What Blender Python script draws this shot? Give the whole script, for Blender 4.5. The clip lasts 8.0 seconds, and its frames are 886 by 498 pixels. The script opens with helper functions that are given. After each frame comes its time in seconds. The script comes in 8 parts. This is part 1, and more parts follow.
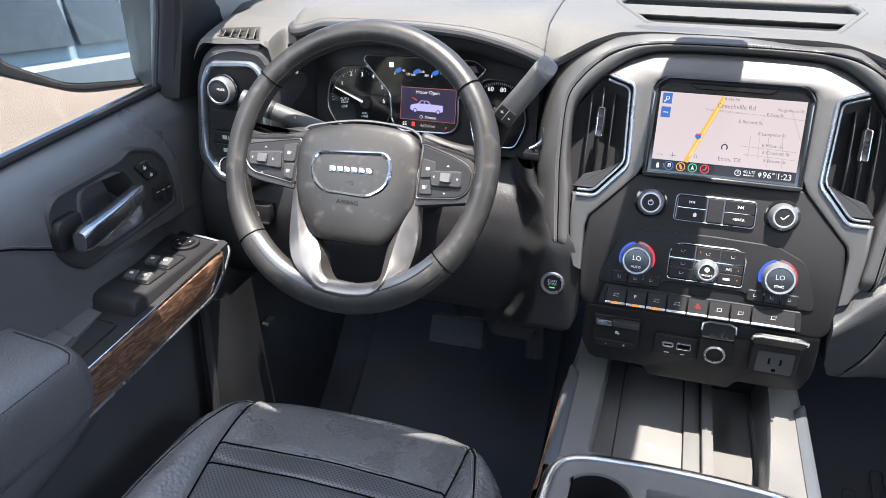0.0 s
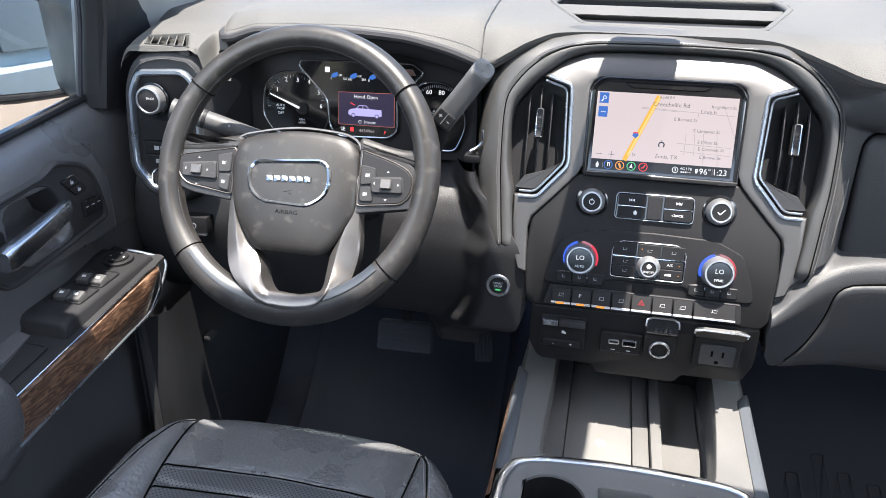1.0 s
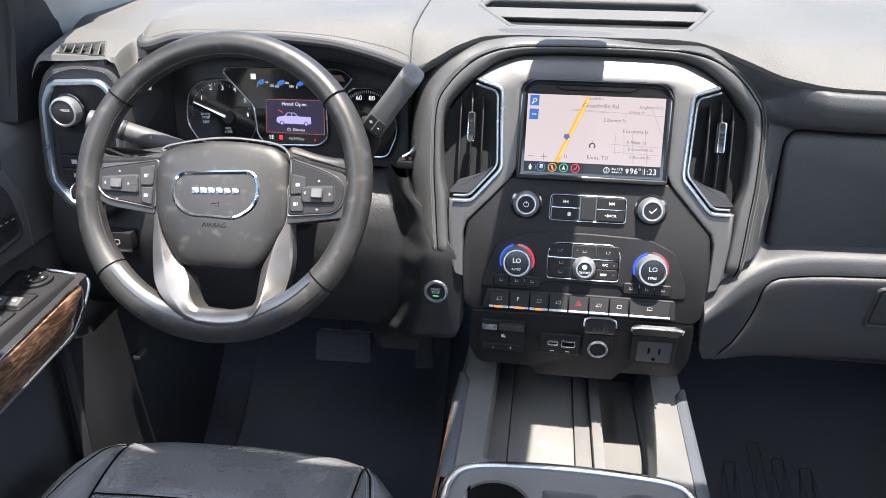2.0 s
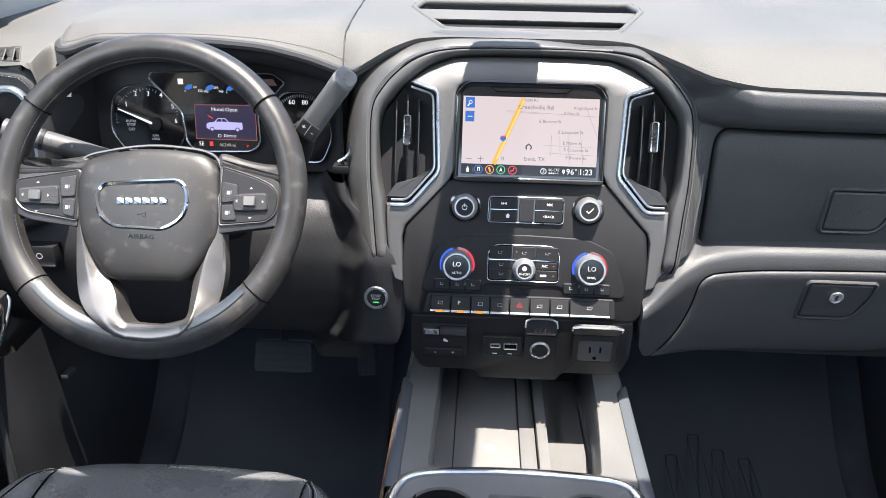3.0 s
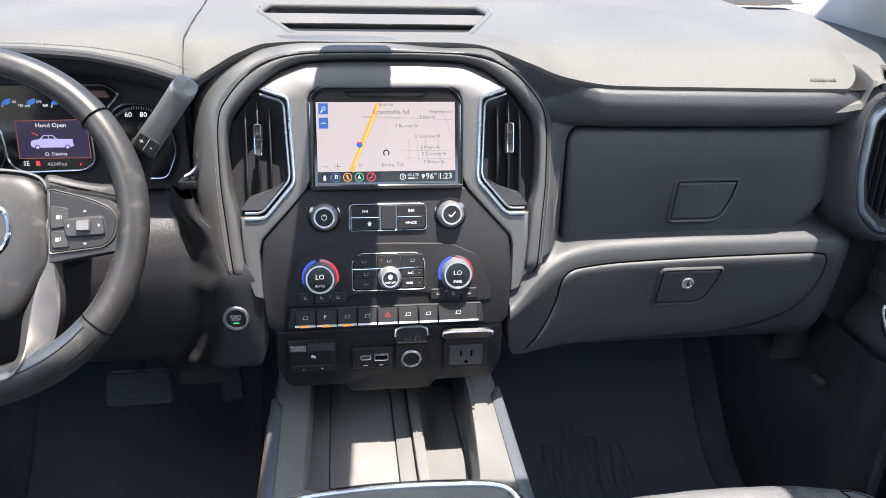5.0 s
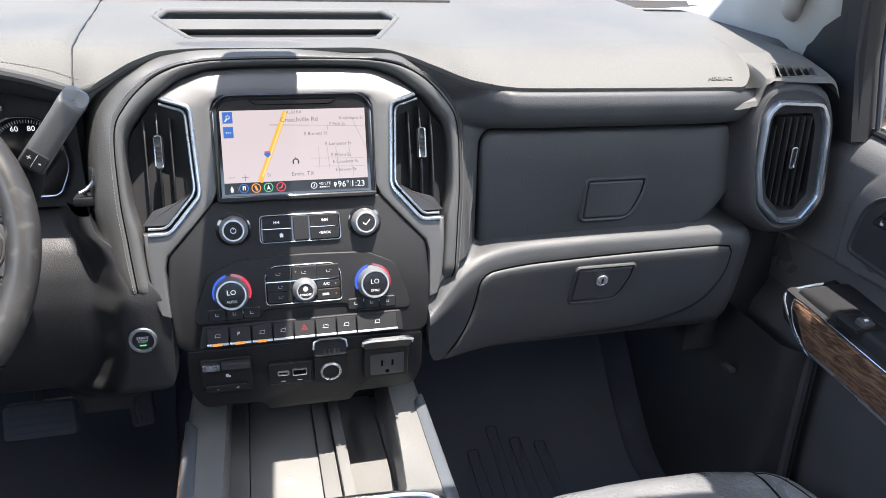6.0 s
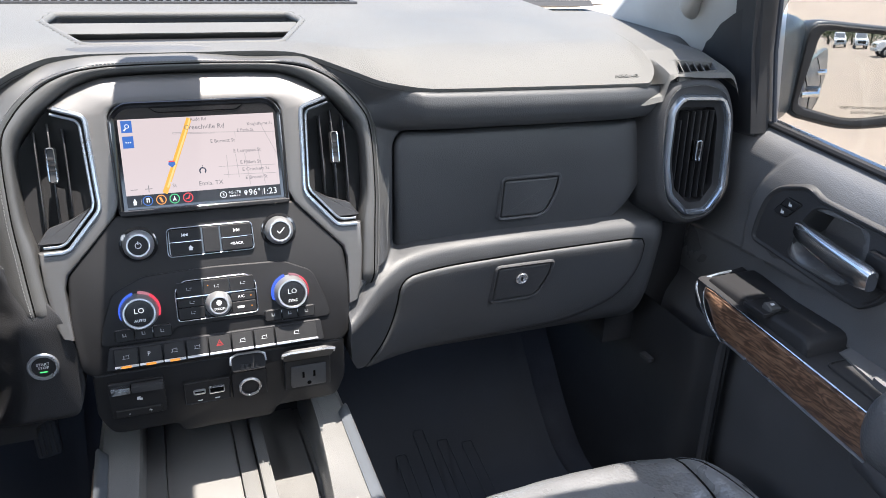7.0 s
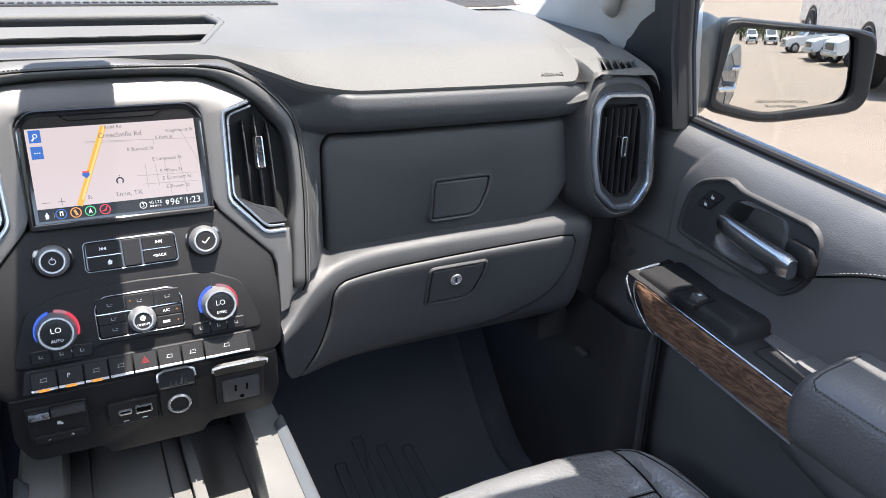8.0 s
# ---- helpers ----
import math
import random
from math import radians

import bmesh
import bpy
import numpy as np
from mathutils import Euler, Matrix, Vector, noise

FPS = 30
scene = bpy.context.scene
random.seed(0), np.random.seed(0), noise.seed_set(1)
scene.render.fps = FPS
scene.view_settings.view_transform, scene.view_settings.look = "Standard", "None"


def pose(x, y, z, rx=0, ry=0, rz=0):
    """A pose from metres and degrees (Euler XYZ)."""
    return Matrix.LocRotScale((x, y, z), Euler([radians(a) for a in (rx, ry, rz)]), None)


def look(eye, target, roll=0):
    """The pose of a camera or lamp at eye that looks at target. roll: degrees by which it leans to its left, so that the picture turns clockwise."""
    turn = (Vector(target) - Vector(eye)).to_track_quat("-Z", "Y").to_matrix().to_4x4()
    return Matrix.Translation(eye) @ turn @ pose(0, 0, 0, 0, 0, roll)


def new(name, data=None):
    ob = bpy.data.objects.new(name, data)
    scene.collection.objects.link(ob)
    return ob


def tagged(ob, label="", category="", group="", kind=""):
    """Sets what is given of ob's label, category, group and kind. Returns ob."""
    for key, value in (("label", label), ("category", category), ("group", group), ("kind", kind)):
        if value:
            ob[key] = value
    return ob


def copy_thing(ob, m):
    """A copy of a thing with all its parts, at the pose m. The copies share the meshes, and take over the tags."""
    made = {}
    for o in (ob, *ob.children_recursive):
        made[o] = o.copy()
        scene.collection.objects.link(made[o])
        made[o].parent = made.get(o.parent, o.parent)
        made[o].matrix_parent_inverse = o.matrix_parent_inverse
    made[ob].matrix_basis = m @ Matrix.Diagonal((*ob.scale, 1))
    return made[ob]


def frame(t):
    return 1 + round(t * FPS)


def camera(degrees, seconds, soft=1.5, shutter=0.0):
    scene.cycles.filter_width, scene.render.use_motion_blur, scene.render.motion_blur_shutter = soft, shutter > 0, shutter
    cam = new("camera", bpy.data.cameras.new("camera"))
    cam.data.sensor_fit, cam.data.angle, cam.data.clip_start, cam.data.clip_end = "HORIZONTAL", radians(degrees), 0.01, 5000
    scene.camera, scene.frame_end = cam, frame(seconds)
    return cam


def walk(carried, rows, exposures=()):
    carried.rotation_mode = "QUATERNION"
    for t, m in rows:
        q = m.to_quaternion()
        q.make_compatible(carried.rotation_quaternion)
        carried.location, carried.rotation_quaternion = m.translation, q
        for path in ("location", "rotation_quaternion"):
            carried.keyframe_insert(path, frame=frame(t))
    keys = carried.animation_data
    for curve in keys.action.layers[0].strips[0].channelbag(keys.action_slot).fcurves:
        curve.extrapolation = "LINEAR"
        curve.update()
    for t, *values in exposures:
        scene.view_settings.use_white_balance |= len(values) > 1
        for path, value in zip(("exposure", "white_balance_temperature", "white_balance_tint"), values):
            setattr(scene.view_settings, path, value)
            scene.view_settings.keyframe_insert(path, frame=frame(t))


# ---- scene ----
cam = camera(61.47, 8.0, 0.9)
PATH = [
    (0, pose(-0.0732, -1.0174, 0.9990, 65.954, -0.941, 17.384)),
    (0.5, pose(-0.0727, -1.0101, 1.0003, 65.929, -0.755, 15.229)),
    (1, pose(-0.0719, -1.0032, 1.0017, 65.994, -0.647, 12.841)),
    (1.5, pose(-0.0709, -0.9961, 1.0026, 66.092, -0.604, 10.272)),
    (3, pose(-0.0649, -0.9759, 0.9999, 66.482, -0.921, 3.169)),
    (3.5, pose(-0.0630, -0.9721, 1.0000, 66.500, -1.158, 0.952)),
    (4, pose(-0.0614, -0.9669, 0.9989, 66.595, -1.242, -1.491)),
    (5.5, pose(-0.0525, -0.9432, 0.9957, 67.203, -1.523, -10.756)),
    (6, pose(-0.0504, -0.9379, 0.9946, 67.464, -1.575, -14.179)),
    (6.5, pose(-0.0480, -0.9305, 0.9925, 67.669, -1.580, -17.651)),
    (7, pose(-0.0460, -0.9251, 0.9919, 67.778, -1.563, -20.901)),
    (7.5, pose(-0.0444, -0.9203, 0.9913, 67.904, -1.539, -23.913)),
    (8, pose(-0.0419, -0.9150, 0.9903, 67.988, -1.549, -26.494)),
]
walk(cam, PATH)

# ---- light ----
SUN_DIR = Vector((0.12, -0.160, 1.0)).normalized()      # towards the sun
world = bpy.data.worlds.new("world")
scene.world = world
world.use_nodes = True
wn = world.node_tree.nodes
sky = wn.new("ShaderNodeTexSky")
sky.sky_type, sky.sun_disc = "NISHITA", False
sky.sun_elevation = math.asin(SUN_DIR.z)
sky.sun_rotation = math.atan2(SUN_DIR.x, SUN_DIR.y)
world.node_tree.links.new(sky.outputs[0], wn["Background"].inputs[0])
wn["Background"].inputs[1].default_value = 0.15
sun_data = bpy.data.lights.new("sun", "SUN")
sun_data.energy, sun_data.angle, sun_data.color = 5.0, radians(0.53), (1.0, 0.93, 0.85)
sun = new("sun", sun_data)
sun.matrix_world = look((0, 0, 6), Vector((0, 0, 6)) - SUN_DIR)
scene.view_settings.exposure = 2.10
GLOW = 0.41
# fill lamps added at side and rear windows behind the view, besides the sky
for lx, ly, lz, tx, ty, tz, w, h, watts in ((.775, -.72, 1.17, 0, -.40, .55, .80, .24, 1.8), (-.775, -.72, 1.17, 0, -.40, .55, .80, .24, 1.8), (0, -1.94, 1.07, 0, -.5, .9, 1.15, .38, .6)):
    ld = bpy.data.lights.new("window_fill", "AREA")
    ld.shape, ld.size, ld.size_y, ld.energy, ld.color = "RECTANGLE", w, h, watts, (0.88, 0.955, 1.08)
    new("window_fill", ld).matrix_world = look((lx, ly, lz), (tx, ty, tz))


# ---- mesh helpers ----
def rpoly(pts, r=0.004, n=4):
    """A closed outline with rounded corners; a point may carry its own radius."""
    out, m = [], len(pts)
    for i, p in enumerate(pts):
        a, b, c = Vector(pts[i - 1][:2]), Vector(p[:2]), Vector(pts[(i + 1) % m][:2])
        u, w = a - b, c - b
        d = min(p[2] if len(p) > 2 else r, u.length * 0.48, w.length * 0.48)
        p0, p1 = b + u.normalized() * d, b + w.normalized() * d
        for k in range(n + 1):
            t = k / n
            out.append((1 - t) ** 2 * p0 + 2 * t * (1 - t) * b + t * t * p1)
    return out


def area2(o):
    return sum(o[i - 1].x * o[i].y - o[i].x * o[i - 1].y for i in range(len(o)))


def inset(o, d):
    """The outline moved inwards by d."""
    if abs(d) < 1e-9:
        return [p.copy() for p in o]
    sign, n, out = (1 if area2(o) > 0 else -1), len(o), []
    for i in range(n):
        e0, e1 = o[i] - o[i - 1], o[(i + 1) % n] - o[i]
        e0 = e0.normalized() if e0.length > 1e-9 else e1.normalized()
        e1 = e1.normalized() if e1.length > 1e-9 else e0
        n0, n1 = Vector((-e0.y, e0.x)), Vector((-e1.y, e1.x))
        b = n0 + n1
        b = b / max(b.length, 1e-6)
        k = 1 / max(b.dot(n0), 0.5)
        out.append(o[i] + b * (sign * d * k))
    # where the corner is tighter than the inset, draw the crossed points together
    for _ in range(6):
        bad = [i for i in range(n) if (out[(i + 1) % n] - out[i]).dot(o[(i + 1) % n] - o[i]) < 0]
        if not bad:
            break
        for i in bad:
            m = (out[i] + out[(i + 1) % n]) / 2
            out[i], out[(i + 1) % n] = m.copy(), m.copy()
    return out


def loft(bm, loops, closed=True, cap0=False, cap1=False):
    rows = [[bm.verts.new(p) for p in lp] for lp in loops]
    n = len(rows[0])
    for a, b in zip(rows, rows[1:]):
        for i in range(n if closed else n - 1):
            j = (i + 1) % n
            bm.faces.new((a[i], a[j], b[j], b[i]))
    if cap0:
        bm.faces.new(rows[0][::-1])
    if cap1:
        bm.faces.new(rows[-1])
    return rows


def shell(bm, o, steps, M=None, cap=True, back=False):
    """A plate with the outline o: steps of (inset, height) from its back to its front."""
    M = M or Matrix()
    if area2(o) < 0:
        o = o[::-1]
    loops = [[M @ Vector((p.x, p.y, w)) for p in inset(o, d)] for d, w in steps]
    loft(bm, loops, True, back, cap)


def tube(bm, pts, r, closed=False, n=8, flat=1.0, up=None, caps=True):
    """A round or flattened rod along a line of points; r is a number or a function of 0..1."""
    pts = [Vector(p) for p in pts]
    m, rows = len(pts), []
    ref = Vector(up) if up else None
    for i, p in enumerate(pts):
        a = pts[(i - 1) % m] if closed or i else p
        b = pts[(i + 1) % m] if closed or i < m - 1 else p
        t = (b - a).normalized()
        if ref is None:
            ref = Vector((0, 0, 1)) if abs(t.z) < 0.9 else Vector((1, 0, 0))
        s = t.cross(ref).normalized()
        q = s.cross(t).normalized()
        if not up:
            ref = q
        rr = r(i / max(1, m - 1)) if callable(r) else r
        rows.append([p + s * (math.cos(2 * math.pi * k / n) * rr) + q * (math.sin(2 * math.pi * k / n) * rr * flat) for k in range(n)])
    if closed:
        rows.append(rows[0])
    loft(bm, rows, True, caps and not closed, caps and not closed)
    if closed:
        bmesh.ops.remove_doubles(bm, verts=bm.verts, dist=1e-6)


def sheet(bm, nu, nv, f):
    """A grid of quads over f(u, v), u and v from 0 to 1."""
    g = [[bm.verts.new(f(i / nu, j / nv)) for i in range(nu + 1)] for j in range(nv + 1)]
    for j in range(nv):
        for i in range(nu):
            bm.faces.new((g[j][i], g[j][i + 1], g[j + 1][i + 1], g[j + 1][i]))


def box(bm, x0, x1, y0, y1, z0, z1, bev=0.0, M=None):
    vs = bmesh.ops.create_cube(bm, size=1)["verts"]
    for v in vs:
        v.co = Vector((x0 if v.co.x < 0 else x1, y0 if v.co.y < 0 else y1, z0 if v.co.z < 0 else z1))
    if bev:
        es = list({e for v in vs for e in v.link_edges})
        r = bmesh.ops.bevel(bm, geom=es, offset=bev, segments=2, affect="EDGES", profile=0.6)
        vs = list({v for f in r["faces"] for v in f.verts} | {v for v in vs if v.is_valid})
    if M:
        for v in vs:
            v.co = M @ v.co


def disc(bm, r, steps, M=None, n=32, knurl=0.0, cap=True):
    """A turned body: steps of (radius share, height)."""
    M = M or Matrix()
    loops = []
    for k, w in steps:
        lp = []
        for i in range(n):
            a = 2 * math.pi * i / n
            rr = r * k * (1 + (knurl if i % 2 else 0))
            lp.append(M @ Vector((rr * math.cos(a), rr * math.sin(a), w)))
        loops.append(lp)
    loft(bm, loops, True, False, cap)


def mesh_ob(name, bm, mat, smooth=38):
    bmesh.ops.recalc_face_normals(bm, faces=bm.faces)
    me = bpy.data.meshes.new(name)
    bm.to_mesh(me)
    bm.free()
    if mat:
        me.materials.append(mat)
    if smooth:
        me.shade_smooth()
        me.set_sharp_from_angle(angle=radians(smooth))
    return new(name, me)


def part(name, bm, mat, parent, label="", smooth=38):
    """One mesh under a thing or under a part."""
    ob = mesh_ob(name, bm, mat, smooth)
    ob.parent = parent
    if parent.type == "EMPTY":
        ob.matrix_parent_inverse = parent.matrix_basis.inverted()
    if label:
        tagged(ob, label)
    return ob


def thing(name, at, label, category, group="", kind=""):
    e = new(name)
    e.empty_display_size = 0.05
    e.location = at
    bpy.context.view_layer.update()
    return tagged(e, label, category, group, kind)


def solid(name, bm, mat, label, category, kind="", smooth=38, group=""):
    return tagged(mesh_ob(name, bm, mat, smooth), label, category, group, kind)


def lettering(body, size, mat, M, parent, name="lettering", align="CENTER", wide=1.0, label="", depth=0.0001):
    cu = bpy.data.curves.new(name, "FONT")
    cu.body, cu.size, cu.align_x, cu.align_y, cu.extrude = body, size, align, "CENTER", depth
    cu.resolution_u = 2
    tmp = new(name, cu)
    bpy.context.view_layer.update()
    me = bpy.data.meshes.new_from_object(tmp)
    bpy.data.objects.remove(tmp)
    bpy.data.curves.remove(cu)
    me.transform(M @ Matrix.Diagonal((wide, 1, 1, 1)))
    me.materials.clear()
    me.materials.append(mat)
    ob = new(name, me)
    ob.parent = parent
    if parent.type == "EMPTY":
        ob.matrix_parent_inverse = parent.matrix_basis.inverted()
    if label:
        tagged(ob, label)
    return ob


def frame_of(origin, xaxis, vaxis):
    """A frame whose third axis looks out of the plane of the first two."""
    X = Vector(xaxis).normalized()
    W = X.cross(Vector(vaxis)).normalized()
    U = W.cross(X)
    return Matrix(((X.x, U.x, W.x, origin[0]), (X.y, U.y, W.y, origin[1]), (X.z, U.z, W.z, origin[2]), (0, 0, 0, 1)))


def curve_pts(pts, n=8, closed=False):
    """A smooth line through the points."""
    P = [Vector(p) for p in pts]
    m, out = len(P), []
    for i in range(m if closed else m - 1):
        if closed:
            a, b, c, d = P[i - 1], P[i], P[(i + 1) % m], P[(i + 2) % m]
        else:
            a, b, c, d = P[max(i - 1, 0)], P[i], P[i + 1], P[min(i + 2, m - 1)]
        for k in range(n):
            t = k / n
            out.append(0.5 * (2 * b + (c - a) * t + (2 * a - 5 * b + 4 * c - d) * t * t + (3 * b - a - 3 * c + d) * t ** 3))
    if not closed:
        out.append(P[-1])
    return out


def walk_line(pts, step):
    """Points at even steps along a line, with the way it runs."""
    out, left = [], 0.0
    for a, b in zip(pts, pts[1:]):
        L = (b - a).length
        if L < 1e-9:
            continue
        t = left
        while t < L:
            out.append((a.lerp(b, t / L), (b - a) / L))
            t += step
        left = t - L
    return out


def stitches(bm, pts, normal, step=0.0042, length=0.0030, r=0.00055):
    """A row of thread stitches lying along a line."""
    n = Vector(normal).normalized()
    for p, d in walk_line([Vector(q) for q in pts], step):
        s = d.cross(n).normalized() * r
        up = n * r * 1.3
        a, b = p, p + d * length
        vs = [bm.verts.new(q) for q in (a - s, a + s, b + s, b - s, a.lerp(b, 0.25) + up, a.lerp(b, 0.75) + up)]
        for f in ((0, 1, 4), (1, 2, 5, 4), (2, 3, 5), (3, 0, 4, 5)):
            bm.faces.new([vs[i] for i in f])


def sm(a, b, x):
    t = min(1.0, max(0.0, (x - a) / (b - a)))
    return t * t * (3 - 2 * t)


def rbox_mask(x, y, x0, x1, y0, y1, r, soft):
    """1 inside a rounded box, 0 outside."""
    dx, dy = max(x0 + r - x, 0, x - x1 + r), max(y0 + r - y, 0, y - y1 + r)
    d = math.hypot(dx, dy) - r
    if dx == 0 and dy == 0:
        d = -r
    return 1 - sm(-soft, soft, d)


def even(o, n):
    """The outline again, as n points seen at even angles from its middle."""
    c = sum(o, Vector((0, 0))) / len(o)
    out = []
    for k in range(n):
        a = 2 * math.pi * k / n
        d, best = Vector((math.cos(a), math.sin(a))), 0
        for i in range(len(o)):
            p, q = o[i - 1] - c, o[i] - c
            e = q - p
            den = d.x * e.y - d.y * e.x
            if abs(den) < 1e-12:
                continue
            t, s = (p.x * e.y - p.y * e.x) / den, (p.x * d.y - p.y * d.x) / den
            if t > 0 and -1e-6 <= s <= 1 + 1e-6:
                best = max(best, t)
        out.append(c + d * best)
    return out


def lerp_table(x, xs, ys):
    return float(np.interp(x, xs, ys))


def spline_table(x, xs, ys):
    """A smooth curve through the table, flat beyond its ends."""
    if x <= xs[0]:
        return ys[0]
    if x >= xs[-1]:
        return ys[-1]
    i = max(k for k in range(len(xs) - 1) if xs[k] <= x)
    h = xs[i + 1] - xs[i]
    d = [(ys[k + 1] - ys[k]) / (xs[k + 1] - xs[k]) for k in range(len(xs) - 1)]

    def slope(k):
        if k == 0 or k == len(xs) - 1:
            return d[min(k, len(d) - 1)]
        return 0.0 if d[k - 1] * d[k] <= 0 else 2 * d[k - 1] * d[k] / (d[k - 1] + d[k])
    t = (x - xs[i]) / h
    a, b = slope(i) * h, slope(i + 1) * h
    return (2 * t ** 3 - 3 * t * t + 1) * ys[i] + (t ** 3 - 2 * t * t + t) * a + (3 * t * t - 2 * t ** 3) * ys[i + 1] + (t ** 3 - t * t) * b


def drape(bm, o, f, steps, shrink=(.85, .65, .45, .25, .08)):
    """A plate with the outline o (across and up) laid on the surface f: steps of (inset, height) from its edge, then filled to its middle."""
    loops = [[f(p.x, p.y, h) for p in inset(o, d)] for d, h in steps]
    last, h = inset(o, steps[-1][0]), steps[-1][1]
    c = sum(last, Vector((0, 0))) / len(last)
    loops += [[f(q.x, q.y, h) for q in (c + (p - c) * k for p in last)] for k in shrink]
    loft(bm, loops, True, False, True)


# ---- materials ----
def material(name, color, rough=0.5, metal=0.0, var=0.12, scale=9.0, grain=0.0, grain_scale=900.0, cells=False, coat=0.0, spec=0.5,
             wear=0.0, stretch=None, rough_var=0.08):
    m = bpy.data.materials.new(name)
    m.use_nodes = True
    t = m.node_tree
    nd, lk = t.nodes, t.links
    b = nd["Principled BSDF"]
    b.inputs["Metallic"].default_value = metal
    b.inputs["Coat Weight"].default_value = coat
    b.inputs["Coat Roughness"].default_value = 0.06
    b.inputs["Specular IOR Level"].default_value = spec
    tc = nd.new("ShaderNodeTexCoord")
    src = tc.outputs["Object"]
    if stretch:
        mp = nd.new("ShaderNodeMapping")
        mp.inputs["Scale"].default_value = stretch
        lk.new(src, mp.inputs["Vector"])
        src = mp.outputs[0]
    big = nd.new("ShaderNodeTexNoise")
    big.inputs["Scale"].default_value, big.inputs["Detail"].default_value = scale, 6
    lk.new(src, big.inputs["Vector"])
    ramp = nd.new("ShaderNodeMapRange")
    ramp.inputs["From Min"].default_value, ramp.inputs["From Max"].default_value = 0.3, 0.7
    ramp.inputs["To Min"].default_value, ramp.inputs["To Max"].default_value = 1 - var, 1 + var
    lk.new(big.outputs["Fac"], ramp.inputs["Value"])
    mix = nd.new("ShaderNodeVectorMath")
    mix.operation = "SCALE"
    mix.inputs[0].default_value = color
    lk.new(ramp.outputs[0], mix.inputs["Scale"])
    col = mix.outputs[0]
    fine = nd.new("ShaderNodeTexVoronoi" if cells else "ShaderNodeTexNoise")
    fine.inputs["Scale"].default_value = grain_scale
    lk.new(src, fine.inputs["Vector"])
    fo = fine.outputs["Distance"] if cells else fine.outputs["Fac"]
    if wear:
        wn_ = nd.new("ShaderNodeTexNoise")
        wn_.inputs["Scale"].default_value, wn_.inputs["Detail"].default_value = 60, 8
        lk.new(tc.outputs["Object"], wn_.inputs["Vector"])
        wr = nd.new("ShaderNodeMapRange")
        wr.inputs["From Min"].default_value, wr.inputs["From Max"].default_value = 0.58, 0.72
        wr.inputs["To Max"].default_value = wear
        lk.new(wn_.outputs["Fac"], wr.inputs["Value"])
        wm = nd.new("ShaderNodeMix")
        wm.data_type = "RGBA"
        wm.inputs["B"].default_value = (0.30, 0.27, 0.23, 1)
        lk.new(wr.outputs[0], wm.inputs["Factor"])
        lk.new(col, wm.inputs["A"])
        col = wm.outputs["Result"]
    lk.new(col, b.inputs["Base Color"])
    rr = nd.new("ShaderNodeMapRange")
    rr.inputs["From Min"].default_value, rr.inputs["From Max"].default_value = 0.3, 0.7
    rr.inputs["To Min"].default_value, rr.inputs["To Max"].default_value = max(0.02, rough - rough_var), min(1.0, rough + rough_var)
    lk.new(big.outputs["Fac"], rr.inputs["Value"])
    lk.new(rr.outputs[0], b.inputs["Roughness"])
    if grain:
        bp = nd.new("ShaderNodeBump")
        bp.inputs["Strength"].default_value, bp.inputs["Distance"].default_value = grain, 0.0006
        if cells:
            bp.invert = True
        lk.new(fo, bp.inputs["Height"])
        lk.new(bp.outputs[0], b.inputs["Normal"])
    return m


def glow(name, color, strength):
    m = bpy.data.materials.new(name)
    m.use_nodes = True
    b = m.node_tree.nodes["Principled BSDF"]
    b.inputs["Base Color"].default_value = (0.01, 0.01, 0.01, 1)
    b.inputs["Roughness"].default_value = 0.2
    b.inputs["Specular IOR Level"].default_value = 0.25
    b.inputs["Emission Color"].default_value = (*color, 1)
    b.inputs["Emission Strength"].default_value = strength * GLOW
    return m


def pane_material(name, tint, gloss=0.02):
    m = bpy.data.materials.new(name)
    m.use_nodes = True
    nd, lk = m.node_tree.nodes, m.node_tree.links
    nd.remove(nd["Principled BSDF"])
    tr, gl, mx = (nd.new("ShaderNode" + k) for k in ("BsdfTransparent", "BsdfGlossy", "MixShader"))
    tr.inputs[0].default_value = (*tint, 1)
    gl.inputs["Roughness"].default_value = gloss
    mx.inputs[0].default_value = 0.03
    lk.new(tr.outputs[0], mx.inputs[1])
    lk.new(gl.outputs[0], mx.inputs[2])
    lk.new(mx.outputs[0], nd["Material Output"].inputs[0])
    return m


